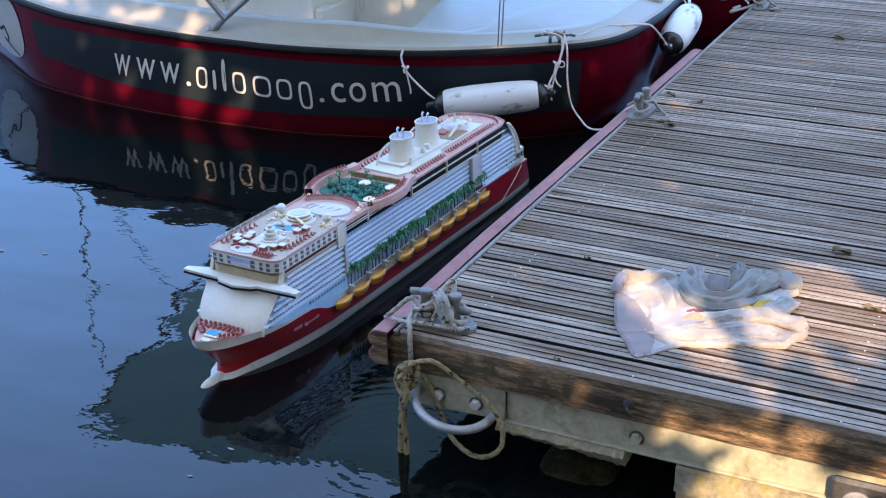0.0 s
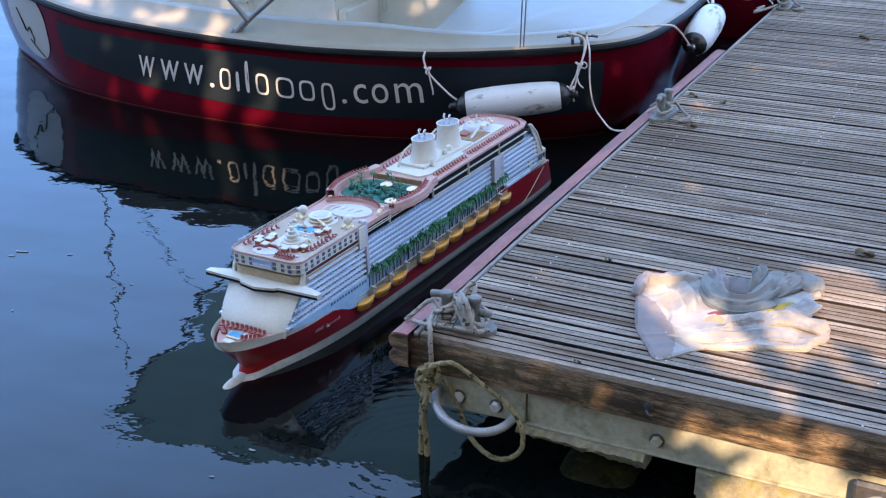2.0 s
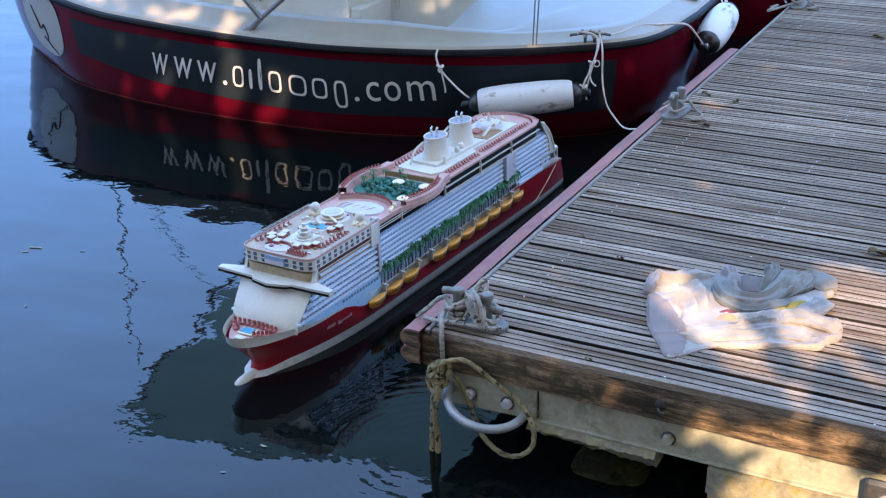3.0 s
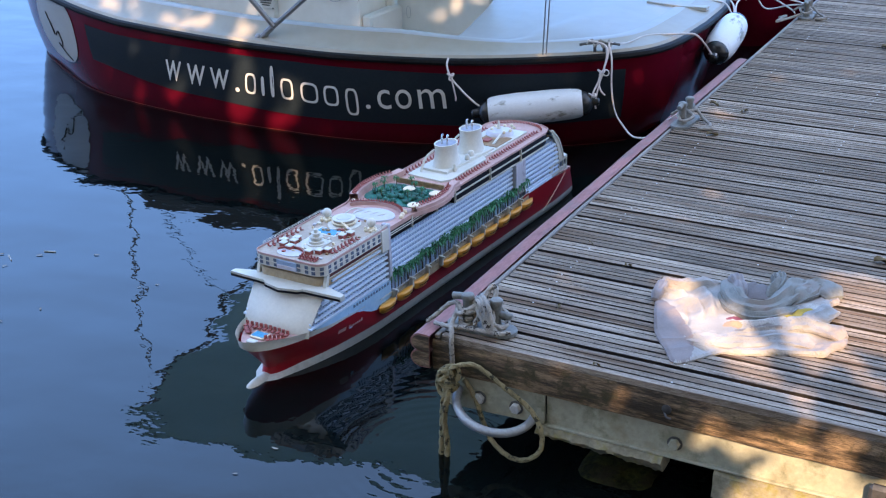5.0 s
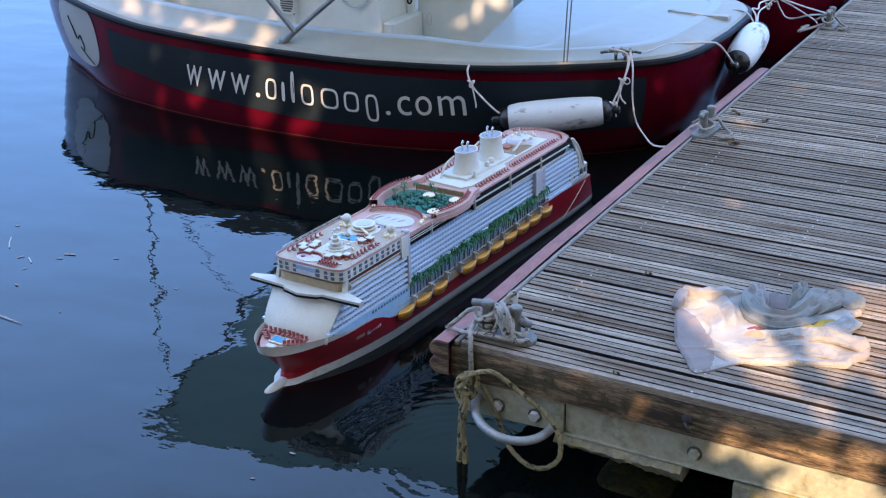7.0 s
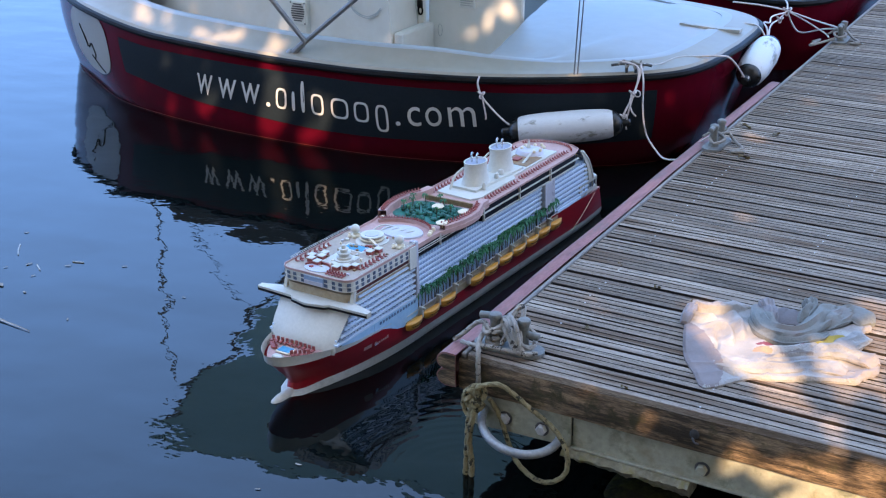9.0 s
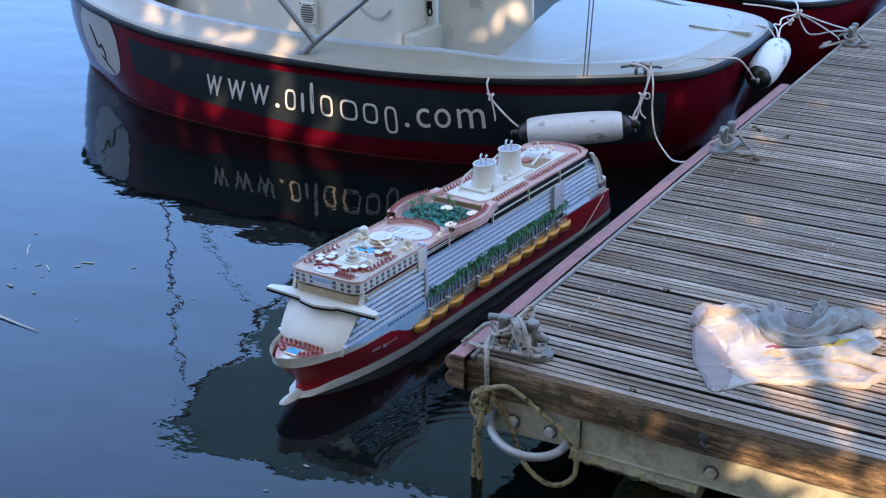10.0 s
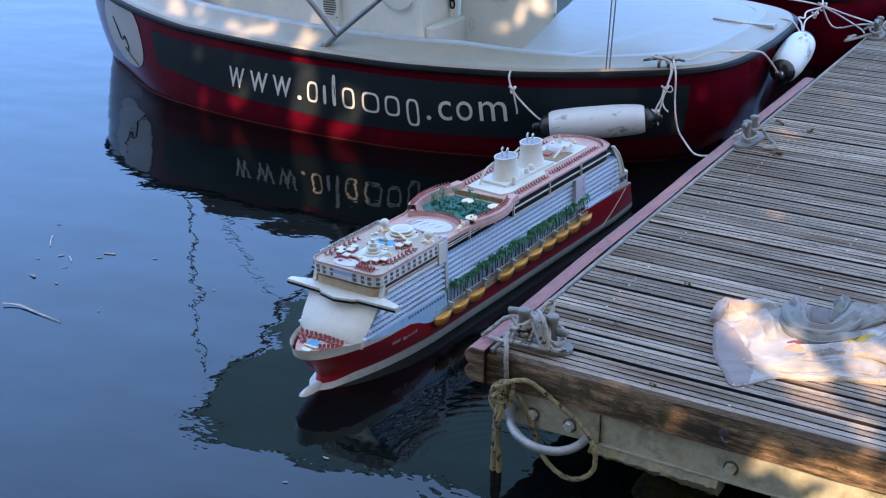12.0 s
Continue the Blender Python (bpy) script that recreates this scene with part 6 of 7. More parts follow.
        tube(bm, [(sgn * 0.186, 0.70, 0.160 + rise(0.7)), (sgn * 0.186, 2.10, 0.166 + rise(2.1))], 0.002, 5)
        part("promenade_rail", bm, "m_white", ship)
    for k in range(60):
        s = 0.825 + 1.24 * k / 59
        palm(ship, 0.175 + rng.uniform(-0.006, 0.008), s + rng.uniform(-0.012, 0.012), 0.150 + rise(s), rng.uniform(0.062, 0.088), rng)
    for sgn in (1, -1):
        for s in (0.733, 0.874, 1.011, 1.267, 1.397, 1.535, 1.668, 1.80, 1.925, 2.05):
            lifeboat(ship, sgn, s)
        for s in (0.80, 0.942, 1.08, 1.20, 1.332, 1.466, 1.60, 1.735, 1.862, 1.988):
            bm = bmesh.new()
            box(bm, *sorted((sgn * 0.182, sgn * 0.204)), s - 0.007, s + 0.007, 0.120 + rise(s), 0.172 + rise(s), 0.003)
            box(bm, *sorted((sgn * 0.182, sgn * 0.215)), s - 0.005, s + 0.005, 0.160 + rise(s), 0.170 + rise(s), 0.002)
            part("davit", bm, "m_white", ship, "white lifeboat davit")
    return ship


def palm(parent, x, s, z, h, rng):
    bm = bmesh.new()
    top = Vector((x + rng.uniform(-0.004, 0.006), s + rng.uniform(-0.008, 0.008), z + h))
    tube(bm, [(x, s, z), Vector((x, s, z)).lerp(top, 0.5) + Vector((0.001, 0.001, 0)), top], 0.0022, 5)
    tree = part("palm", bm, "m_trunk", parent, "tiny palm tree")
    bm = bmesh.new()
    for k in range(9):
        a = 2 * math.pi * k / 9 + rng.uniform(-0.3, 0.3)
        ln, drop = h * rng.uniform(0.36, 0.55), rng.uniform(0.2, 0.9)
        d = Vector((math.cos(a), math.sin(a), 0))
        w = Vector((-d.y, d.x, 0)) * ln * 0.15
        p0, p1, p2 = top, top + d * ln * 0.55 + Vector((0, 0, ln * 0.22)), top + d * ln + Vector((0, 0, -ln * drop))
        v = [bm.verts.new(q) for q in (p0, p1 - w, p1 + Vector((0, 0, 0.003)), p1 + w, p2)]
        for f in ((0, 1, 2), (0, 2, 3), (1, 4, 2), (2, 4, 3)):
            bm.faces.new([v[i] for i in f])
    part("fronds", bm, "m_green", tree, smooth=False)


def lifeboat(parent, sgn, s):
    bm = bmesh.new()
    rows = []
    for i in range(9):
        u = -1 + 2 * i / 8
        w = 0.019 * max(1 - abs(u) ** 2.6, 0.05)
        d = 0.036 * (1 - 0.45 * abs(u) ** 3)
        rows.append([(sgn * 0.200 + w * math.sin(a), s + u * 0.065, 0.126 + rise(s) - d * math.cos(a) * (1 if math.cos(a) > 0 else 0.25) + 0.006 * u * u) for a in (2 * math.pi * k / 10 for k in range(10))])
    v = [[bm.verts.new(p) for p in r] for r in rows]
    for a, b in zip(v, v[1:]):
        for k in range(10):
            bm.faces.new((a[k], a[(k + 1) % 10], b[(k + 1) % 10], b[k]))
    bm.faces.new(v[0])
    bm.faces.new(v[-1][::-1])
    boat = part("lifeboat", bm, "m_orange", parent, "orange lifeboat")
    bm = bmesh.new()
    tube(bm, [(sgn * 0.2205, s + 0.042 * u, 0.120 + rise(s) - 0.006 * (1 - u * u)) for u in (-1, -0.5, 0, 0.5, 1)], 0.0018, 5)
    part("lifeboat_stripe", bm, "m_dark", boat)


cruise_ship()

# ---- cleats and ropes on the jetty ----
def bollard_cleat(at):
    c = thing("mooring_cleat", "weathered galvanised double-post mooring cleat bolted to the jetty", "cleat", group="cleats along the jetty edge", at=at)
    bm = bmesh.new()
    pts = []
    for sx in (1, -1):
        for k in range(9):
            a = math.pi / 2 * sx - math.pi * k / 8 * sx if sx > 0 else -math.pi / 2 - math.pi * k / 8
            pts.append((sx * 0.085 + 0.05 * math.cos(a), 0.05 * math.sin(a)))
    prism(bm, pts, 0.0, 0.014)
    part("base_plate", bm, "cleat_metal", c)
    for x, way in ((-0.050, -1), (0.050, 1)):
        bm = bmesh.new()
        lathe(bm, [(0.032, 0.012), (0.025, 0.026), (0.021, 0.05), (0.020, 0.105), (0.023, 0.114), (0.025, 0.122), (0.022, 0.130), (0.012, 0.135), (0.002, 0.136)], 18, Matrix.Translation((x, 0, 0)) @ pose(0, 0, 0, 0, 3 * way))
        post = part("post", bm, "cleat_metal", c)
        bm = bmesh.new()
        z = 0.118 if way < 0 else 0.072
        pts = smooth_line([(x, 0, z), (x + way * 0.028, 0, z), (x + way * 0.05, 0, z - 0.002), (x + way * 0.062, 0, z - 0.003), (x + way * 0.068, 0, z - 0.004)], 3)
        tube(bm, pts, 0.017, 12, radii=[0.0138 if i < len(pts) - 3 else (0.0132, 0.010, 0.004)[i - len(pts) + 3] for i in range(len(pts))])
        part("horn", bm, "cleat_metal", post)
    return c


first = bollard_cleat(pose(0.145, 0.105, DECK + 0.002, 0, 0, 3))
copy_thing(first, pose(0.055, 2.80, DECK + 0.002, 0, 0, 88))
copy_thing(first, pose(0.075, 5.62, DECK + 0.002, 0, 0, 92))


def rope(name, pts, r, mat, label, steps=8):
    """A laid rope: three strands wound round the line."""
    bm = bmesh.new()
    path = smooth_line(pts, steps)
    tube(bm, path, r * 0.86, 10)
    for strand in range(3):
        run, out, side = 0.0, [], None
        for i, p in enumerate(path):
            d = (path[min(i + 1, len(path) - 1)] - path[max(i - 1, 0)])
            d = d.normalized() if d.length > 1e-9 else Vector((1, 0, 0))
            side = d.orthogonal().normalized() if side is None else (side - d * side.dot(d)).normalized()
            if i:
                run += (p - path[i - 1]).length
            a = run / (r * 5.5) * math.pi + strand * 2.094
            out.append(p + (side * math.cos(a) + d.cross(side) * math.sin(a)) * r * 0.45)
        tube(bm, out, r * 0.62, 6)
    return tagged(mesh_object(name, bm, mat), label, "rope")


Z = DECK
rope("cleat_rope", [(0.082, -0.012, 0.36), (0.080, -0.014, 0.43), (0.075, -0.005, 0.482), (0.055, 0.04, 0.505), (0.05, 0.10, 0.525), (0.09, 0.155, 0.535), (0.15, 0.12, 0.555), (0.21, 0.06, 0.525), (0.245, 0.09, 0.51),
                    (0.22, 0.155, 0.53), (0.15, 0.11, 0.575), (0.08, 0.06, 0.54), (0.045, 0.10, 0.545)], 0.0098, "rope", "pale flecked mooring rope wound round the cleat")
rope("cleat_rope", [(-0.02, 0.045, 0.488), (0.04, 0.03, 0.495), (0.10, 0.035, 0.50), (0.17, 0.04, 0.50), (0.235, 0.05, 0.497), (0.265, 0.085, 0.492)], 0.0085, "rope", "pale rope turn across the cleat base")
rope("cleat_rope", [(0.135, 0.06, 0.505), (0.150, 0.10, 0.57), (0.158, 0.135, 0.620), (0.172, 0.150, 0.632), (0.186, 0.135, 0.615), (0.195, 0.09, 0.555), (0.215, 0.055, 0.515), (0.235, 0.045, 0.497)], 0.0098, "rope", "pale rope loop standing over the cleat")
rope("cleat_rope", [(-0.06, 0.06, 0.478), (-0.03, 0.075, 0.505), (0.01, 0.10, 0.545), (0.05, 0.09, 0.565), (0.09, 0.07, 0.55), (0.14, 0.10, 0.57), (0.19, 0.07, 0.535), (0.225, 0.05, 0.50)], 0.0092, "rope", "pale rope end lying over the edge strip")
rng = random.Random(3)
for turn in range(4):
    lift, slide = 0.013 * turn, 0.012 * turn
    pts = [(0.045 + slide, 0.15, 0.495), (0.075 + slide, 0.145, 0.535 + lift), (0.115 + slide, 0.105, 0.575 + 0.5 * lift), (0.155 + slide, 0.065, 0.545 + lift), (0.190 + 0.6 * slide, 0.045, 0.505), (0.205 + 0.6 * slide, 0.06, 0.49)]
    pts = [(x + rng.uniform(-0.006, 0.006), y + rng.uniform(-0.006, 0.006), z + rng.uniform(-0.003, 0.006)) for x, y, z in pts]
    rope("cleat_rope", pts, 0.0092, "rope", "pale flecked rope crossing down over the cleat")
for turn in range(3):
    lift = 0.016 * turn
    pts = [(0.095 + 0.034 * math.cos(a) + rng.uniform(-0.004, 0.004), 0.105 + 0.038 * math.sin(a) + rng.uniform(-0.004, 0.004), 0.507 + lift + 0.010 * math.sin(a + turn)) for a in (2 * math.pi * k / 9 + turn for k in range(10))]
    rope("cleat_rope", pts, 0.0092, "rope", "pale flecked rope turn round the cleat post", 5)
rope("ring_rope", [(0.081, -0.016, 0.372), (0.090, -0.03, 0.345), (0.105, -0.045, 0.325), (0.125, -0.05, 0.34), (0.115, -0.04, 0.375), (0.075, -0.045, 0.37), (0.045, -0.045, 0.335), (0.038, -0.045, 0.285), (0.060, -0.05, 0.255),
                   (0.090, -0.055, 0.28), (0.105, -0.055, 0.33), (0.100, -0.06, 0.375), (0.135, -0.05, 0.395), (0.180, -0.035, 0.398), (0.230, -0.025, 0.37), (0.300, -0.022, 0.325), (0.370, -0.022, 0.285),
                   (0.420, -0.03, 0.245), (0.450, -0.04, 0.19), (0.450, -0.05, 0.125), (0.400, -0.055, 0.075), (0.330, -0.05, 0.065), (0.250, -0.03, 0.10), (0.200, -0.01, 0.17), (0.160, 0.004, 0.25), (0.125, -0.01, 0.315)],
     0.0094, "old_rope", "weedy yellow rope knotted to the mooring ring", 7)
rope("ring_rope", [(0.095, -0.04, 0.31), (0.072, -0.05, 0.27), (0.062, -0.05, 0.22), (0.058, -0.05, 0.14), (0.054, -0.05, 0.06), (0.048, -0.05, -0.08)], 0.0120, "old_rope", "weedy rope end hanging into the water")
rope("ring_rope", [(0.100, -0.06, 0.30), (0.070, -0.062, 0.30), (0.048, -0.055, 0.325), (0.060, -0.058, 0.355), (0.095, -0.06, 0.35)], 0.0094, "old_rope", "knot of weedy yellow rope")
for k, (lean, big) in enumerate(((20, 0.030), (-15, 0.027), (45, 0.024))):
    ring_ = [Matrix.Translation((0.078 + 0.008 * k, -0.052, 0.335 - 0.014 * k)) @ pose(0, 0, 0, 15 * k, lean, 10) @ Vector((big * math.cos(a), 0.012 * math.sin(2 * a), big * 0.85 * math.sin(a))) for a in (2 * math.pi * i / 9 for i in range(10))]
    rope("ring_rope", ring_, 0.0092, "old_rope", "turn of weedy yellow rope in the knot", 4)
rope("ring_rope", [(0.090, -0.05, 0.31), (0.082, -0.062, 0.24), (0.070, -0.06, 0.15), (0.078, -0.055, 0.05), (0.074, -0.05, -0.08)], 0.0115, "old_rope", "weedy rope end hanging into the water")
for y0 in (2.80, 5.62):
    rope("cleat_rope", [(-0.03, y0 + 0.02, 0.505), (0.02, y0 + 0.10, 0.53), (0.09, y0 + 0.06, 0.535), (0.03, y0 - 0.04, 0.535), (0.075, y0 - 0.12, 0.52), (0.11, y0 - 0.04, 0.53), (0.03, y0 + 0.03, 0.55),
                        (0.06, y0 + 0.11, 0.54), (0.14, y0 + 0.06, 0.49), (0.20, y0 - 0.02, 0.483), (0.16, y0 - 0.10, 0.483), (0.23, y0 - 0.07, 0.483)], 0.009, "grey_rope", "grey rope wound round a jetty cleat, end on the boards", 6)
rope("cleat_rope", [(-0.09, 5.45, 0.482), (-0.05, 5.5, 0.49), (-0.07, 5.3, 0.49), (0.0, 5.45, 0.495), (0.04, 5.55, 0.50)], 0.0095, "grey_rope", "slack grey rope coiled at the jetty edge")
line("mooring_line", [(0.06, 5.66, 0.55), (-0.17, 5.76, 0.572), (-0.393, 5.86, 0.60), (-0.55, 5.72, 0.65), (-0.72, 5.55, 0.69)], 0.006, "white_rope", "white mooring line stretched to the stern")
line("mooring_line", [(-0.393, 5.86, 0.60), (-0.24, 5.81, 0.55), (-0.06, 5.70, 0.495), (-0.02, 5.64, 0.482)], 0.006, "white_rope", "white mooring line down to the jetty edge")
line("mooring_line", [(-0.393, 5.86, 0.60), (-0.355, 5.88, 0.51), (-0.30, 5.86, 0.455), (-0.23, 5.85, 0.455), (-0.10, 5.76, 0.51), (0.05, 5.66, 0.55)], 0.006, "white_rope", "slack white mooring line sagging in a loop")
line("mooring_line", [(-0.393, 5.86, 0.60), (-0.43, 6.0, 0.62), (-0.50, 6.2, 0.61), (-0.60, 6.4, 0.60)], 0.006, "white_rope", "white line up to the boat behind")
line("fender_line", [(-0.393, 5.86, 0.60), (-0.42, 5.75, 0.555), (-0.395, 5.45, 0.575), (-0.33, 5.15, 0.585), (-0.25, 4.88, 0.575)], 0.006, "white_rope", "white line holding the stern fender")
line("fender_line", [(-0.40, 5.84, 0.59), (-0.435, 5.6, 0.60), (-0.37, 5.3, 0.62), (-0.36, 5.1, 0.66), (-0.30, 4.98, 0.64), (-0.26, 4.86, 0.58)], 0.006, "white_rope", "doubled white line holding the stern fender")
line("fender_line", [(-0.26, 4.87, 0.58), (-0.33, 4.92, 0.655), (-0.40, 4.98, 0.665), (-0.50, 4.99, 0.66)], 0.006, "white_rope", "white line over the stern rail")
knot((-0.393, 5.86, 0.60), 0.016, "white knot joining the mooring lines")
knot((-0.40, 5.70, 0.565), 0.012, "white knot in the fender line")
knot((-0.26, 4.89, 0.585), 0.012, "white knot at the fender's far end")


# ---- shirt on the boards ----
def shirt():
    m = M["towel"]
    n, l = m.node_tree.nodes, m.node_tree.links
    b = n["Principled BSDF"]
    coord = n.new("ShaderNodeTexCoord")

    def noise_mix(scale, lo, hi, a, c, seed=0.0):
        mp = n.new("ShaderNodeMapping")
        mp.inputs["Location"].default_value = (seed, seed * 0.7, 0)
        l.new(coord.outputs["Object"], mp.inputs["Vector"])
        t = n.new("ShaderNodeTexNoise")
        t.inputs["Scale"].default_value, t.inputs["Detail"].default_value = scale, 2
        l.new(mp.outputs[0], t.inputs["Vector"])
        r = n.new("ShaderNodeMapRange")
        r.inputs["From Min"].default_value, r.inputs["From Max"].default_value = lo, hi
        l.new(t.outputs["Fac"], r.inputs["Value"])
        x = n.new("ShaderNodeMix")
        x.data_type = "RGBA"
        l.new(r.outputs["Result"], x.inputs[0])
        for sock, v in ((x.inputs[6], a), (x.inputs[7], c)):
            if isinstance(v, tuple):
                sock.default_value = (*v, 1)
            else:
                l.new(v, sock)
        return x.outputs[2]

    col = noise_mix(5, 0.32, 0.68, (0.33, 0.322, 0.305), (0.19, 0.19, 0.19))
    col = noise_mix(4.2, 0.45, 0.75, col, (0.27, 0.225, 0.20), 3.1)
    col = noise_mix(9, 0.50, 0.78, col, (0.42, 0.405, 0.375), 7.7)
    for link in list(b.inputs["Base Color"].links):
        l.remove(link)
    l.new(col, b.inputs["Base Color"])
    t = thing("shirt", "crumpled pale tie-dye shirt lying on the jetty boards", "shirt", at=Matrix.Translation((1.0, 0.55, DECK + 0.001)))
    rim = [(-0.403, 0.248), (-0.36, 0.255), (-0.28, 0.286), (-0.255, 0.315), (-0.197, 0.312), (-0.14, 0.355), (-0.105, 0.33), (-0.085, 0.305), (-0.044, 0.310), (0.0, 0.335), (0.005, 0.40), (0.03, 0.43),
           (0.075, 0.44), (0.13, 0.485), (0.188, 0.475), (0.23, 0.425), (0.265, 0.34), (0.243, 0.292), (0.272, 0.22), (0.264, 0.122), (0.303, 0.10), (0.342, 0.072), (0.358, -0.005), (0.32, -0.067),
           (0.305, -0.118), (0.233, -0.138), (0.118, -0.194), (0.025, -0.237), (-0.013, -0.244), (-0.055, -0.289), (-0.14, -0.395), (-0.206, -0.31), (-0.278, -0.203), (-0.326, -0.075), (-0.359, 0.032), (-0.391, 0.166)]
    edge = [Vector((p.x, p.y)) for p in smooth_line([(x, y, 0) for x, y in rim + rim[:1]], 3)[:-1]]

    def inside(x, y):
        c, k = False, len(edge)
        for i in range(k):
            a, d = edge[i], edge[i - 1]
            if (a.y > y) != (d.y > y) and x < (d.x - a.x) * (y - a.y) / (d.y - a.y) + a.x:
                c = not c
        return c

    def to_line(x, y, pts):
        """Signed distance to a line and how far along it: left of its way is positive."""
        best, sign, along = 9.0, 1, 0.0
        for i in range(len(pts) - 1):
            a, d = pts[i], pts[i + 1]
            ux, uy = d[0] - a[0], d[1] - a[1]
            q = min(max(((x - a[0]) * ux + (y - a[1]) * uy) / (ux * ux + uy * uy), 0), 1)
            ex, ey = x - a[0] - ux * q, y - a[1] - uy * q
            dd = math.hypot(ex, ey)
            if dd < best:
                best, sign, along = dd, (1 if ux * ey - uy * ex >= 0 else -1), (i + q) / (len(pts) - 1)
        return best, sign, along

    # low folds of the body: line, height, reach to the left of it, reach to the right
    folds = [([(-0.24, -0.06), (-0.18, -0.14), (-0.135, -0.19), (-0.06, -0.21), (0.008, -0.13), (0.074, -0.08), (0.15, -0.01)], 0.020, 0.008, 0.027),
             ([(-0.39, 0.20), (-0.33, 0.17), (-0.25, 0.20), (-0.19, 0.28)], 0.034, 0.026, 0.008),
             ([(-0.37, 0.12), (-0.31, 0.10), (-0.26, 0.13)], 0.030, 0.008, 0.020),
             ([(-0.30, 0.05), (-0.22, 0.08), (-0.17, 0.02), (-0.15, -0.06)], 0.020, 0.008, 0.027),
             ([(-0.24, 0.22), (-0.17, 0.12), (-0.12, 0.0)], 0.026, 0.012, 0.030),
             ([(-0.05, -0.03), (0.04, 0.0), (0.11, 0.07), (0.15, 0.12)], 0.020, 0.010, 0.022),
             ([(0.0, -0.09), (0.07, -0.05), (0.15, 0.02)], 0.018, 0.014, 0.008)]
    lines = [([(p.x, p.y) for p in smooth_line([(x, y, 0) for x, y in pts], 4)], h, wl, wr) for pts, h, wl, wr in folds]
    creases = [[(-0.24, 0.03), (-0.20, -0.06), (-0.19, -0.14)], [(-0.37, 0.10), (-0.29, 0.09)], [(-0.33, 0.21), (-0.25, 0.24), (-0.20, 0.29)], [(-0.14, -0.24), (-0.06, -0.27)],
               [(-0.04, -0.17), (0.08, -0.115), (0.2, -0.05)]]
    valleys = [[(p.x, p.y) for p in smooth_line([(x, y, 0) for x, y in c], 3)] for c in creases]

    def height(x, y):
        z = 0.012
        for pts, h, wl, wr in lines:
            d, sign, along = to_line(x, y, pts)
            taper = min(1, 5 * along + 0.15, 5 * (1 - along) + 0.15)
            z = max(z, 0.010 + h * taper * math.exp(-(d / (wl if sign > 0 else wr)) ** 2))
        r1 = 1 - abs(noise.noise((x * 6 + 2, y * 3.5 - x * 3, 0.7))) * 2
        r2 = 1 - abs(noise.noise((x * 5 - y * 8, y * 5, 4.2))) * 2
        z += 0.009 * max(r1, 0) ** 2 + 0.005 * max(r2, 0) ** 2
        for pts in valleys:
            d, sign, along = to_line(x, y, pts)
            if d < 0.03:
                z -= 0.012 * math.exp(-(d / 0.0075) ** 2) * min(1, 4 * along + 0.2, 4 * (1 - along) + 0.2)
        return max(z, 0.003)

    # the hem entry is greyed: that corner's shade is put into its colour
    prints = []
    for name, c, cx, cy, rx, ry, turn in (("yellow_print", (0.34, 0.25, 0.04), 0.145, 0.135, 0.070, 0.040, 0.95), ("pink_print", (0.21, 0.055, 0.075), -0.005, 0.012, 0.085, 0.015, 0.3),
                                          ("orange_print", (0.36, 0.24, 0.15), -0.045, -0.05, 0.036, 0.022, 0.2), ("grey_print", (0.19, 0.172, 0.16), 0.06, -0.035, 0.09, 0.022, 0.62),
                                          ("hem", (0.225, 0.192, 0.185), -0.262, -0.165, 0.26, 0.088, -1.02)):
        prints.append((name, material(name.replace("_", " "), tuple(v * 0.75 for v in c), c, 0.95, size=24, bump=0.5, fine=150), cx, cy, rx, ry, turn))

    def print_at(x, y):
        """Which dyed patch, or the shade-toned hem, a place of the cloth lies in, if any."""
        for k, (cx, cy, rx, ry, turn) in enumerate(p[2:] for p in prints):
            u, v = (x - cx) * math.cos(turn) + (y - cy) * math.sin(turn), (y - cy) * math.cos(turn) - (x - cx) * math.sin(turn)
            r = 1 + (0.3 if rx < 0.2 else 0.05) * noise.noise((x * 30, y * 30, cx))
            if (u / rx) ** 2 + (v / ry) ** 2 < r * r:
                return k
        return -1

    step = 0.005
    at, quads = {}, {}
    for i in range(int(0.86 / step)):
        for j in range(int(0.94 / step)):
            x, y = -0.44 + i * step, -0.42 + j * step
            if inside(x, y):
                at[i, j] = Vector((x, y, height(x, y)))
    outer = {(i, j) for i, j in at if any((i + a, j + c) not in at for a in (-1, 0, 1) for c in (-1, 0, 1))}
    for k in outer:
        p = at[k]
        best = None
        for a, c in zip(edge, edge[1:] + edge[:1]):
            way_ = c - a
            f = min(max((Vector((p.x, p.y)) - a).dot(way_) / way_.length_squared, 0), 1)
            d = (Vector((p.x, p.y)) - a - way_ * f).length
            if best is None or d < best[0]:
                best = (d, a + way_ * f)
        if best[0] < 1.5 * step:
            p.x, p.y = best[1]
        p.z = 0.35 * p.z + 0.002
    for i, j in at:
        q = [k for k in ((i, j), (i + 1, j), (i + 1, j + 1), (i, j + 1)) if k in at]
        if len(q) >= 3:
            quads.setdefault(print_at(at[i, j].x, at[i, j].y), []).append(q)
    for which, faces in sorted(quads.items()):
        bm = bmesh.new()
        made = {}
        for q in faces:
            for k in q:
                if k not in made:
                    made[k] = bm.verts.new(at[k])
            bm.faces.new([made[k] for k in q])
        low = {made[k] for k in outer if k in made}
        rims = [e for e in bm.edges if e.is_boundary and all(v in low for v in e.verts)]
        for v in bmesh.ops.extrude_edge_only(bm, edges=rims)["geom"]:
            if isinstance(v, bmesh.types.BMVert):
                v.co.z = 0.0
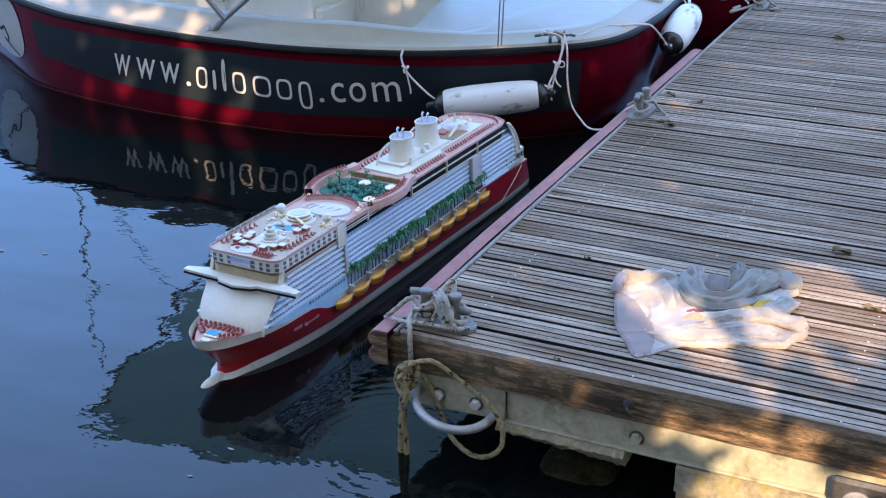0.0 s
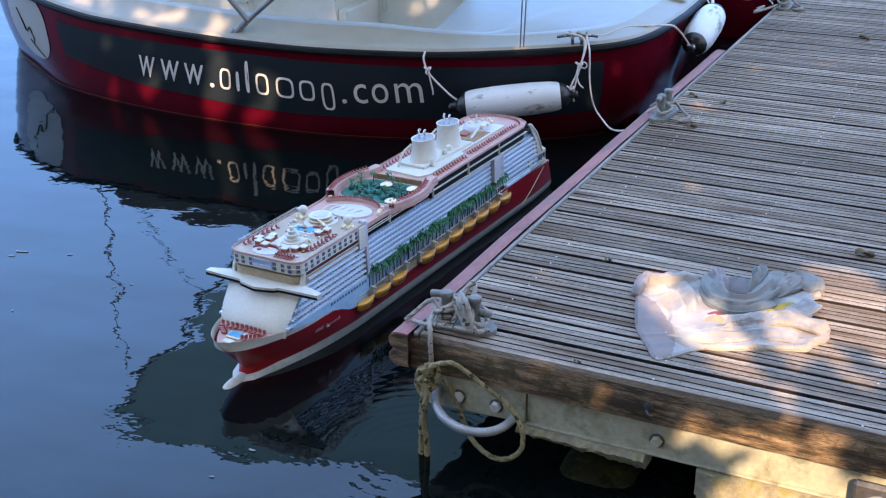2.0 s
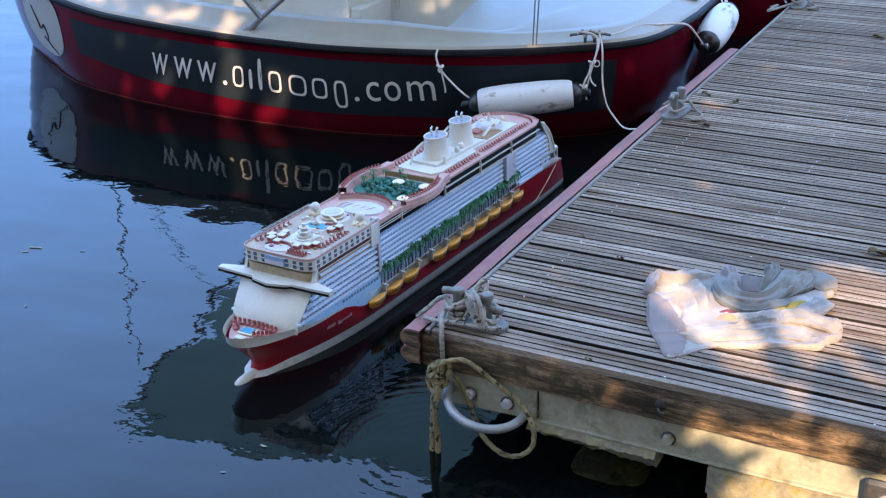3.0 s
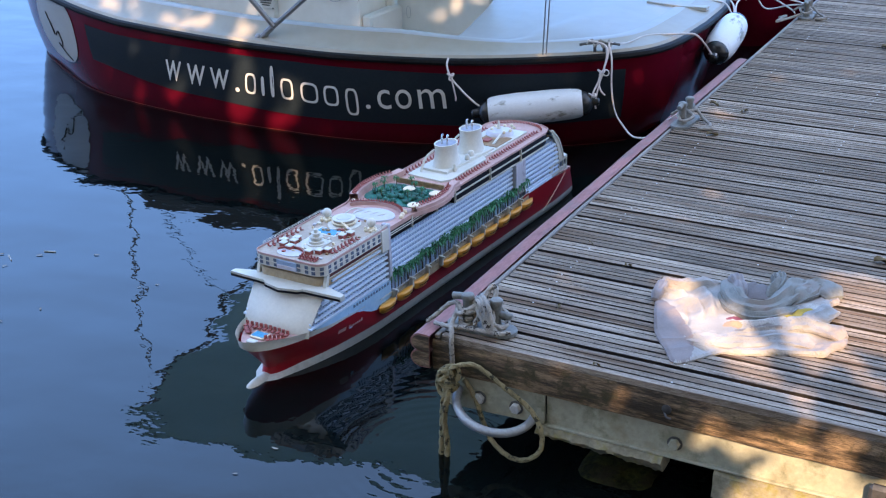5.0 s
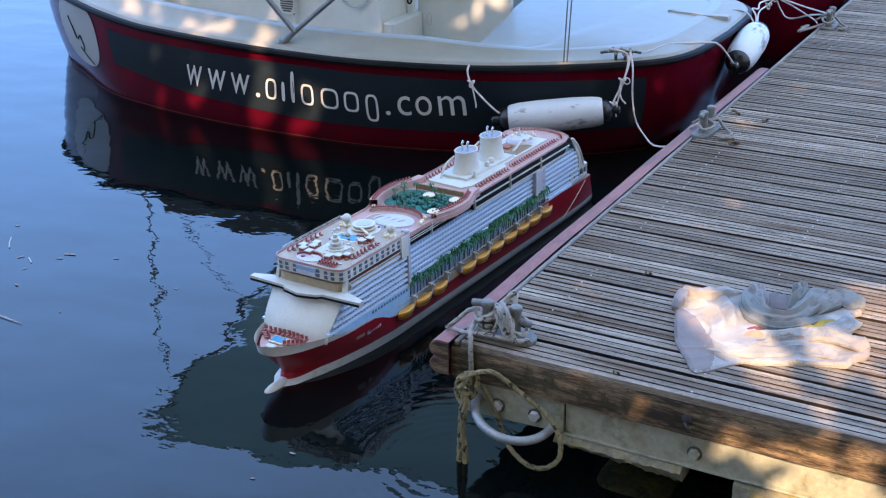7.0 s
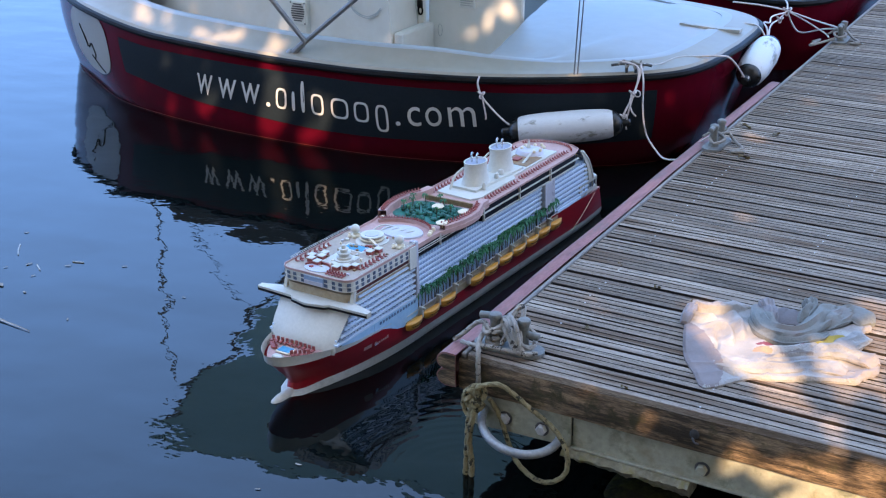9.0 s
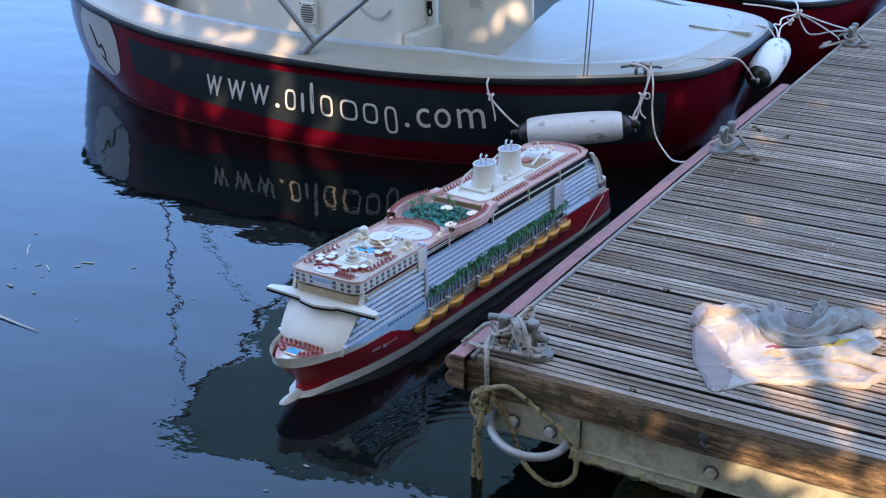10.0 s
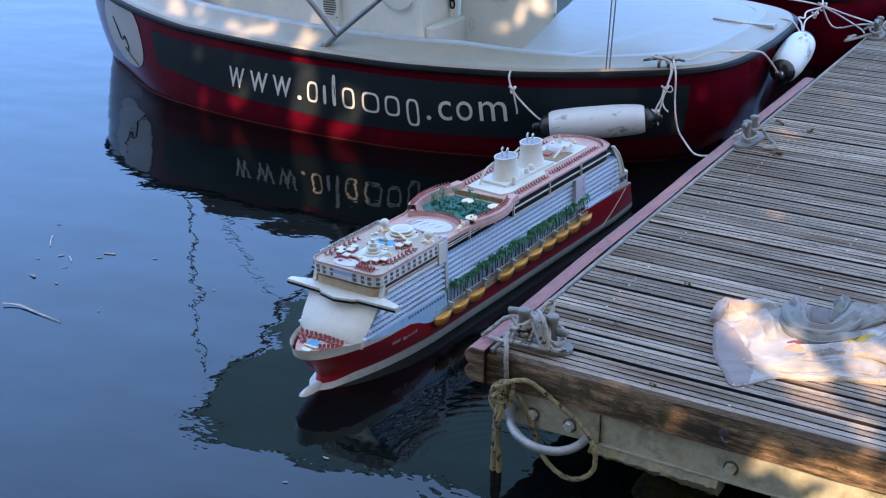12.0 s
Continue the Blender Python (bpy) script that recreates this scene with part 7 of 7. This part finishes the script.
        if which >= 0:
            part(prints[which][0], bm, prints[which][1], t, "mauve-grey hem of the cloth, shade put into its colour" if prints[which][0] == "hem" else "faded dye patch on the cloth")
        else:
            part("cloth", bm, "towel", t, "creased grey-white cloth")

    jersey = material("grey jersey", (0.120, 0.128, 0.120), (0.215, 0.218, 0.203), 0.95, size=9, bump=0.6, fine=150, blotch=(0.20, 0.175, 0.165), blotch_size=9, blotch_at=(0.55, 0.7))
    mauve = material("mauve jersey", (0.180, 0.170, 0.180), (0.245, 0.225, 0.225), 0.95, size=9, bump=0.6, fine=150)
    lining = material("brown lining", (0.115, 0.100, 0.100), (0.17, 0.15, 0.148), 0.95, size=14, bump=0.5, fine=150)

    def roll(name, label, pts, wide, high, mat, low=0.006, pleat=0.35):
        """A rolled or folded-over length of cloth along a line, its edges tucked under."""
        path = smooth_line([(x, y, 0) for x, y in pts], 9)
        n = len(path) - 1
        bm = bmesh.new()
        grid = []
        for i, q in enumerate(path):
            u = i / n
            d = path[min(i + 1, n)] - path[max(i - 1, 0)]
            side = Vector((-d.y, d.x, 0)).normalized()
            taper = min(1, 0.45 + 4 * u, 0.45 + 4 * (1 - u))
            w = wide * taper ** 0.6 * (1 + 0.22 * noise.noise((u * 4, q.x * 7, 1.3)))
            h = high * taper * (1 + 0.25 * noise.noise((u * 5, 2.2, q.y * 6)))
            row = []
            for k in range(19):
                a = radians(-138 + 276 * k / 18)
                line_ = noise.noise((a * 1.9 + 0.5 * u, u * 1.7, wide * 90)) * 0.6 + noise.noise((a * 4.2, u * 2.6, wide * 60)) * 0.4
                ridge = 1 + pleat * line_ - 0.35 * pleat * max(0, 1 - abs(noise.noise((a * 1.4 - u, u * 1.2, wide * 40))) * 9)
                row.append(q + side * (w * math.sin(a) * (1 + 0.1 * line_)) + Vector((0, 0, low + h * max(0.5 * (1 + math.cos(a)), 0.02) * ridge)))
            grid.append(row)
        sheet(bm, grid)
        for row in (grid[0], grid[-1]):
            bm.faces.new([min(bm.verts, key=lambda v: (v.co - r).length_squared) for r in row])
        return part(name, bm, mat, t, label)

    roll("neck_lining", "brownish lining inside the collar", [(-0.105, 0.285), (-0.04, 0.275), (0.02, 0.30)], 0.075, 0.020, lining, 0.004, 0.1)
    roll("collar", "soft grey folded collar", [(-0.155, 0.31), (-0.10, 0.172), (-0.042, 0.098), (0.009, 0.096), (0.058, 0.15), (0.085, 0.26), (0.10, 0.36), (0.115, 0.43)], 0.044, 0.052, jersey, 0.006, 0.6)
    roll("collar_roll", "outer roll of the collar", [(-0.15, 0.22), (-0.095, 0.115), (-0.03, 0.052), (0.03, 0.055), (0.085, 0.115), (0.125, 0.22)], 0.034, 0.034, jersey, 0.006, 0.7)
    roll("collar_roll", "inner roll of the collar", [(-0.15, 0.335), (-0.10, 0.265), (-0.066, 0.175)], 0.026, 0.052, mauve)
    roll("collar_roll", "inner roll of the collar", [(0.0, 0.41), (0.034, 0.352), (0.026, 0.235)], 0.026, 0.054, jersey)
    roll("shoulder", "grey shoulder folded over", [(0.10, 0.235), (0.135, 0.334), (0.177, 0.40), (0.25, 0.345)], 0.056, 0.044, jersey, 0.006, 0.6)
    roll("cuff", "pale folded cuff", [(0.19, 0.08), (0.235, 0.155), (0.258, 0.24)], 0.040, 0.042, "towel")
    roll("sleeve", "white rolled sleeve", [(0.12, 0.0), (0.201, 0.052), (0.279, 0.045), (0.345, 0.022)], 0.044, 0.040, "towel", 0.006, 0.55)
    roll("sleeve", "white rolled sleeve", [(-0.17, -0.195), (-0.037, -0.19), (0.068, -0.136), (0.179, -0.066), (0.262, -0.070)], 0.042, 0.026, "towel", 0.006, 0.6)
    roll("crumple", "small crumpled fold", [(-0.376, 0.20), (-0.37, 0.12), (-0.362, 0.041)], 0.024, 0.036, mauve)
    roll("crumple", "small crumpled fold", [(-0.33, 0.25), (-0.25, 0.26), (-0.18, 0.30)], 0.020, 0.022, "towel")


shirt()


def leaf(x, y, size, turn, mat="leaf_dry"):
    bm = bmesh.new()
    grid = []
    for i in range(7):
        u = i / 6
        w = 0.32 * size * math.sin(math.pi * (0.06 + 0.9 * u)) * (1 + 0.25 * math.sin(9 * u))
        grid.append([((u - 0.5) * size, s * w, 0.004 + 0.012 * abs(s) * size / 0.06 + 0.006 * math.sin(5 * u + s)) for s in (-1, -0.5, 0, 0.5, 1)])
    sheet(bm, grid)
    tube(bm, [(-0.5 * size, 0, 0.004), (-0.8 * size, 0.05 * size, 0.003)], 0.0012, 5)
    ob = mesh_object("fallen_leaf", bm, mat)
    ob.matrix_basis = pose(x, y, DECK, 0, 0, turn)
    tagged(ob, "dry curled leaf fallen on the boards", "leaf", group="fallen leaves")


for x, y, s, a in ((0.43, 0.87, 0.03, 40), (0.249, 2.656, 0.06, 20), (0.285, 3.14, 0.055, 70), (0.325, 0.397, 0.035, 100), (0.10, 3.2, 0.06, -20), (1.345, 1.348, 0.075, 10), (1.535, 0.867, 0.06, 5), (0.62, 0.80, 0.05, 30), (0.75, 4.9, 0.08, -30),
                   (0.21, 1.02, 0.02, 0), (0.62, 0.03, 0.025, 30)):
    leaf(x, y, s, a)


def driftwood(x, y, pts):
    bm = bmesh.new()
    tube(bm, smooth_line([(px, py, 0.003) for px, py in pts], 4), 0.0035, 5)
    # pale colour paints in the light streaks of ripples round the twig
    ob = mesh_object("floating_twig", bm, "grey_mat")
    ob.matrix_basis = pose(x, y, 0)
    tagged(ob, "thin twig floating on the water, paled like light ripple streaks", "twig", group="floating twigs")


for x, y, p in ((-3.05, 0.70, [(-0.05, 0.06), (0.0, 0.0), (0.05, -0.05)]), (-2.78, 0.58, [(-0.03, 0.02), (0.03, -0.02)]), (-2.65, 0.73, [(-0.03, -0.01), (0.03, 0.01)])):
    driftwood(x, y, p)


def feather():
    """A long pale feather, its shaft curved, lying on the water."""
    t = thing("feather", "long pale curled feather floating on the water", "feather", at=Matrix.Translation((-2.45, 0.03, 0.0)))
    shaft = smooth_line([(-0.19, -0.014, 0.012), (-0.115, 0.015, 0.008), (0.0, 0.006, 0.005), (0.19, -0.010, 0.004)], 5)
    bm = bmesh.new()
    tube(bm, shaft, 0.003, 6, radii=[0.0030 - 0.00015 * i for i in range(len(shaft))])
    part("shaft", bm, "white_rope", t)
    bm = bmesh.new()
    k = len(shaft) - 1
    sheet(bm, [[(p.x, p.y + s * 0.010 * math.sin(math.pi * (0.1 + 0.85 * i / k)) * (1 + 0.2 * math.sin(i * 2.1)), p.z + 0.003 * abs(s)) for s in (-0.55, -0.2, 0.2, 1)]
               for i, p in enumerate(shaft)])
    part("vane", bm, "grey_rope", t)


feather()


def fleck(x, y, size, turn, mat):
    """A scrap of leaf or down on the water."""
    bm = bmesh.new()
    grid = []
    for i in range(5):
        u = i / 4
        w = 0.2 * size * math.sin(math.pi * (0.1 + 0.8 * u))
        grid.append([((u - 0.5) * size, s * w + 0.1 * size * math.sin(4 * u + x * 9), 0.003 + 0.05 * size * abs(s) * (u + 0.2)) for s in (-1, 0, 1)])
    sheet(bm, grid)
    ob = mesh_object("floating_scrap", bm, mat)
    ob.matrix_basis = pose(x, y, 0, 0, 0, turn)
    tagged(ob, "small pale scrap of leaf floating on the water", "leaf scrap", group="scraps on the water")


for x, y, s, a in ((-2.783, 0.328, 0.075, -10), (-2.854, 0.587, 0.05, 60), (-2.663, 0.669, 0.045, 50), (-2.402, 0.804, 0.04, 10), (-2.725, 0.49, 0.035, 80), (-2.611, 0.325, 0.04, 0), (-1.884, 0.655, 0.028, 20),
                   (-1.942, 0.595, 0.028, 70), (-0.526, -0.304, 0.04, 10), (-0.558, -0.511, 0.028, 40), (-2.93, 0.50, 0.03, 30), (-2.2, 0.2, 0.03, 120), (-3.2, 0.9, 0.04, 20)):
    fleck(x, y, s * 0.75, a, "grey_rope")

# ---- jetty boards, screws ----
def boards():
    variants = []
    rng = random.Random(21)
    for v in range(9):
        bm = bmesh.new()
        g, wd = 3, BOARD - 0.0165
        grooves = [(wd * (k + 1) / (g + 1) + rng.uniform(-0.004, 0.004), rng.uniform(0.0034, 0.0052) if k == 1 else rng.uniform(0.0020, 0.0042), rng.uniform(0.010, 0.016)) for k in range(g)]
        rows = []
        for i in range(27):
            x = (JETTY_X - 0.03) * i / 26
            a, e = 0.0015 * noise.noise((x * 5, v, 0)), 0.0015 * noise.noise((x * 5, v, 9))
            prof = [(a, -0.025), (a, -0.0012), (a + 0.0012, 0.0)]
            for c, w, d in grooves:
                ww = w * (1 + 0.55 * noise.noise((x * 4, c * 40, v)))
                cc = c + 0.0015 * noise.noise((x * 3, c * 30, v + 5))
                prof += [(cc - ww, 0.0), (cc - ww * 0.9, -d), (cc + ww * 0.9, -d), (cc + ww, 0.0012 * noise.noise((x * 6, c * 50, v)))]
            prof += [(wd - 0.0012 + e, 0.0), (wd + e, -0.0012), (wd + e, -0.025)]
            rows.append([(x, y, z) for y, z in prof])
        sheet(bm, rows)
        for side in (0.0, JETTY_X - 0.03):
            vs = [q for q in bm.verts if abs(q.co.x - side) < 1e-6]
            bm.faces.new(vs)
        bmesh.ops.recalc_face_normals(bm, faces=bm.faces)
        me = bpy.data.meshes.new("board")
        bm.to_mesh(me)
        bm.free()
        me.materials.append(M["deck_wood"])
        me.materials.append(M["gap_shade"])
        # faces that are not level take the near-black, painting in groove shade
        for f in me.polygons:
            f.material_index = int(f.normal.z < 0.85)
        variants.append(me)
    first_board = variants[0].copy()
    for f in first_board.polygons:
        if f.center.y < 0.003:
            f.material_index = 0
    for k in range(int(JETTY_Y / BOARD)):
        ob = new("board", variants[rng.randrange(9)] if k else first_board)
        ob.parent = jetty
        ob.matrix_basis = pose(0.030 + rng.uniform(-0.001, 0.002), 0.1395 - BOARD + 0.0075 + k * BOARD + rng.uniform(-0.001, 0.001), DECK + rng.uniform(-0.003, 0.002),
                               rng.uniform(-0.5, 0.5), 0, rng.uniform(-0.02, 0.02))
    bm = bmesh.new()
    for k in range(int(JETTY_Y / BOARD)):
        for x in (0.225, 0.89, 1.56, 2.3):
            for y in (0.035, 0.105):
                if rng.random() < 0.55:
                    lathe(bm, [(0.0036, 0.0), (0.0036, 0.0012), (0.0026, 0.0018)], 7,
                          Matrix.Translation((x + rng.uniform(-0.006, 0.006), 0.1395 - BOARD + k * BOARD + y + rng.uniform(-0.006, 0.006), DECK + 0.001)))
    tagged(part("screws", bm, "screw", jetty, "small bright screw heads in rows"), kind="stuff")


boards()
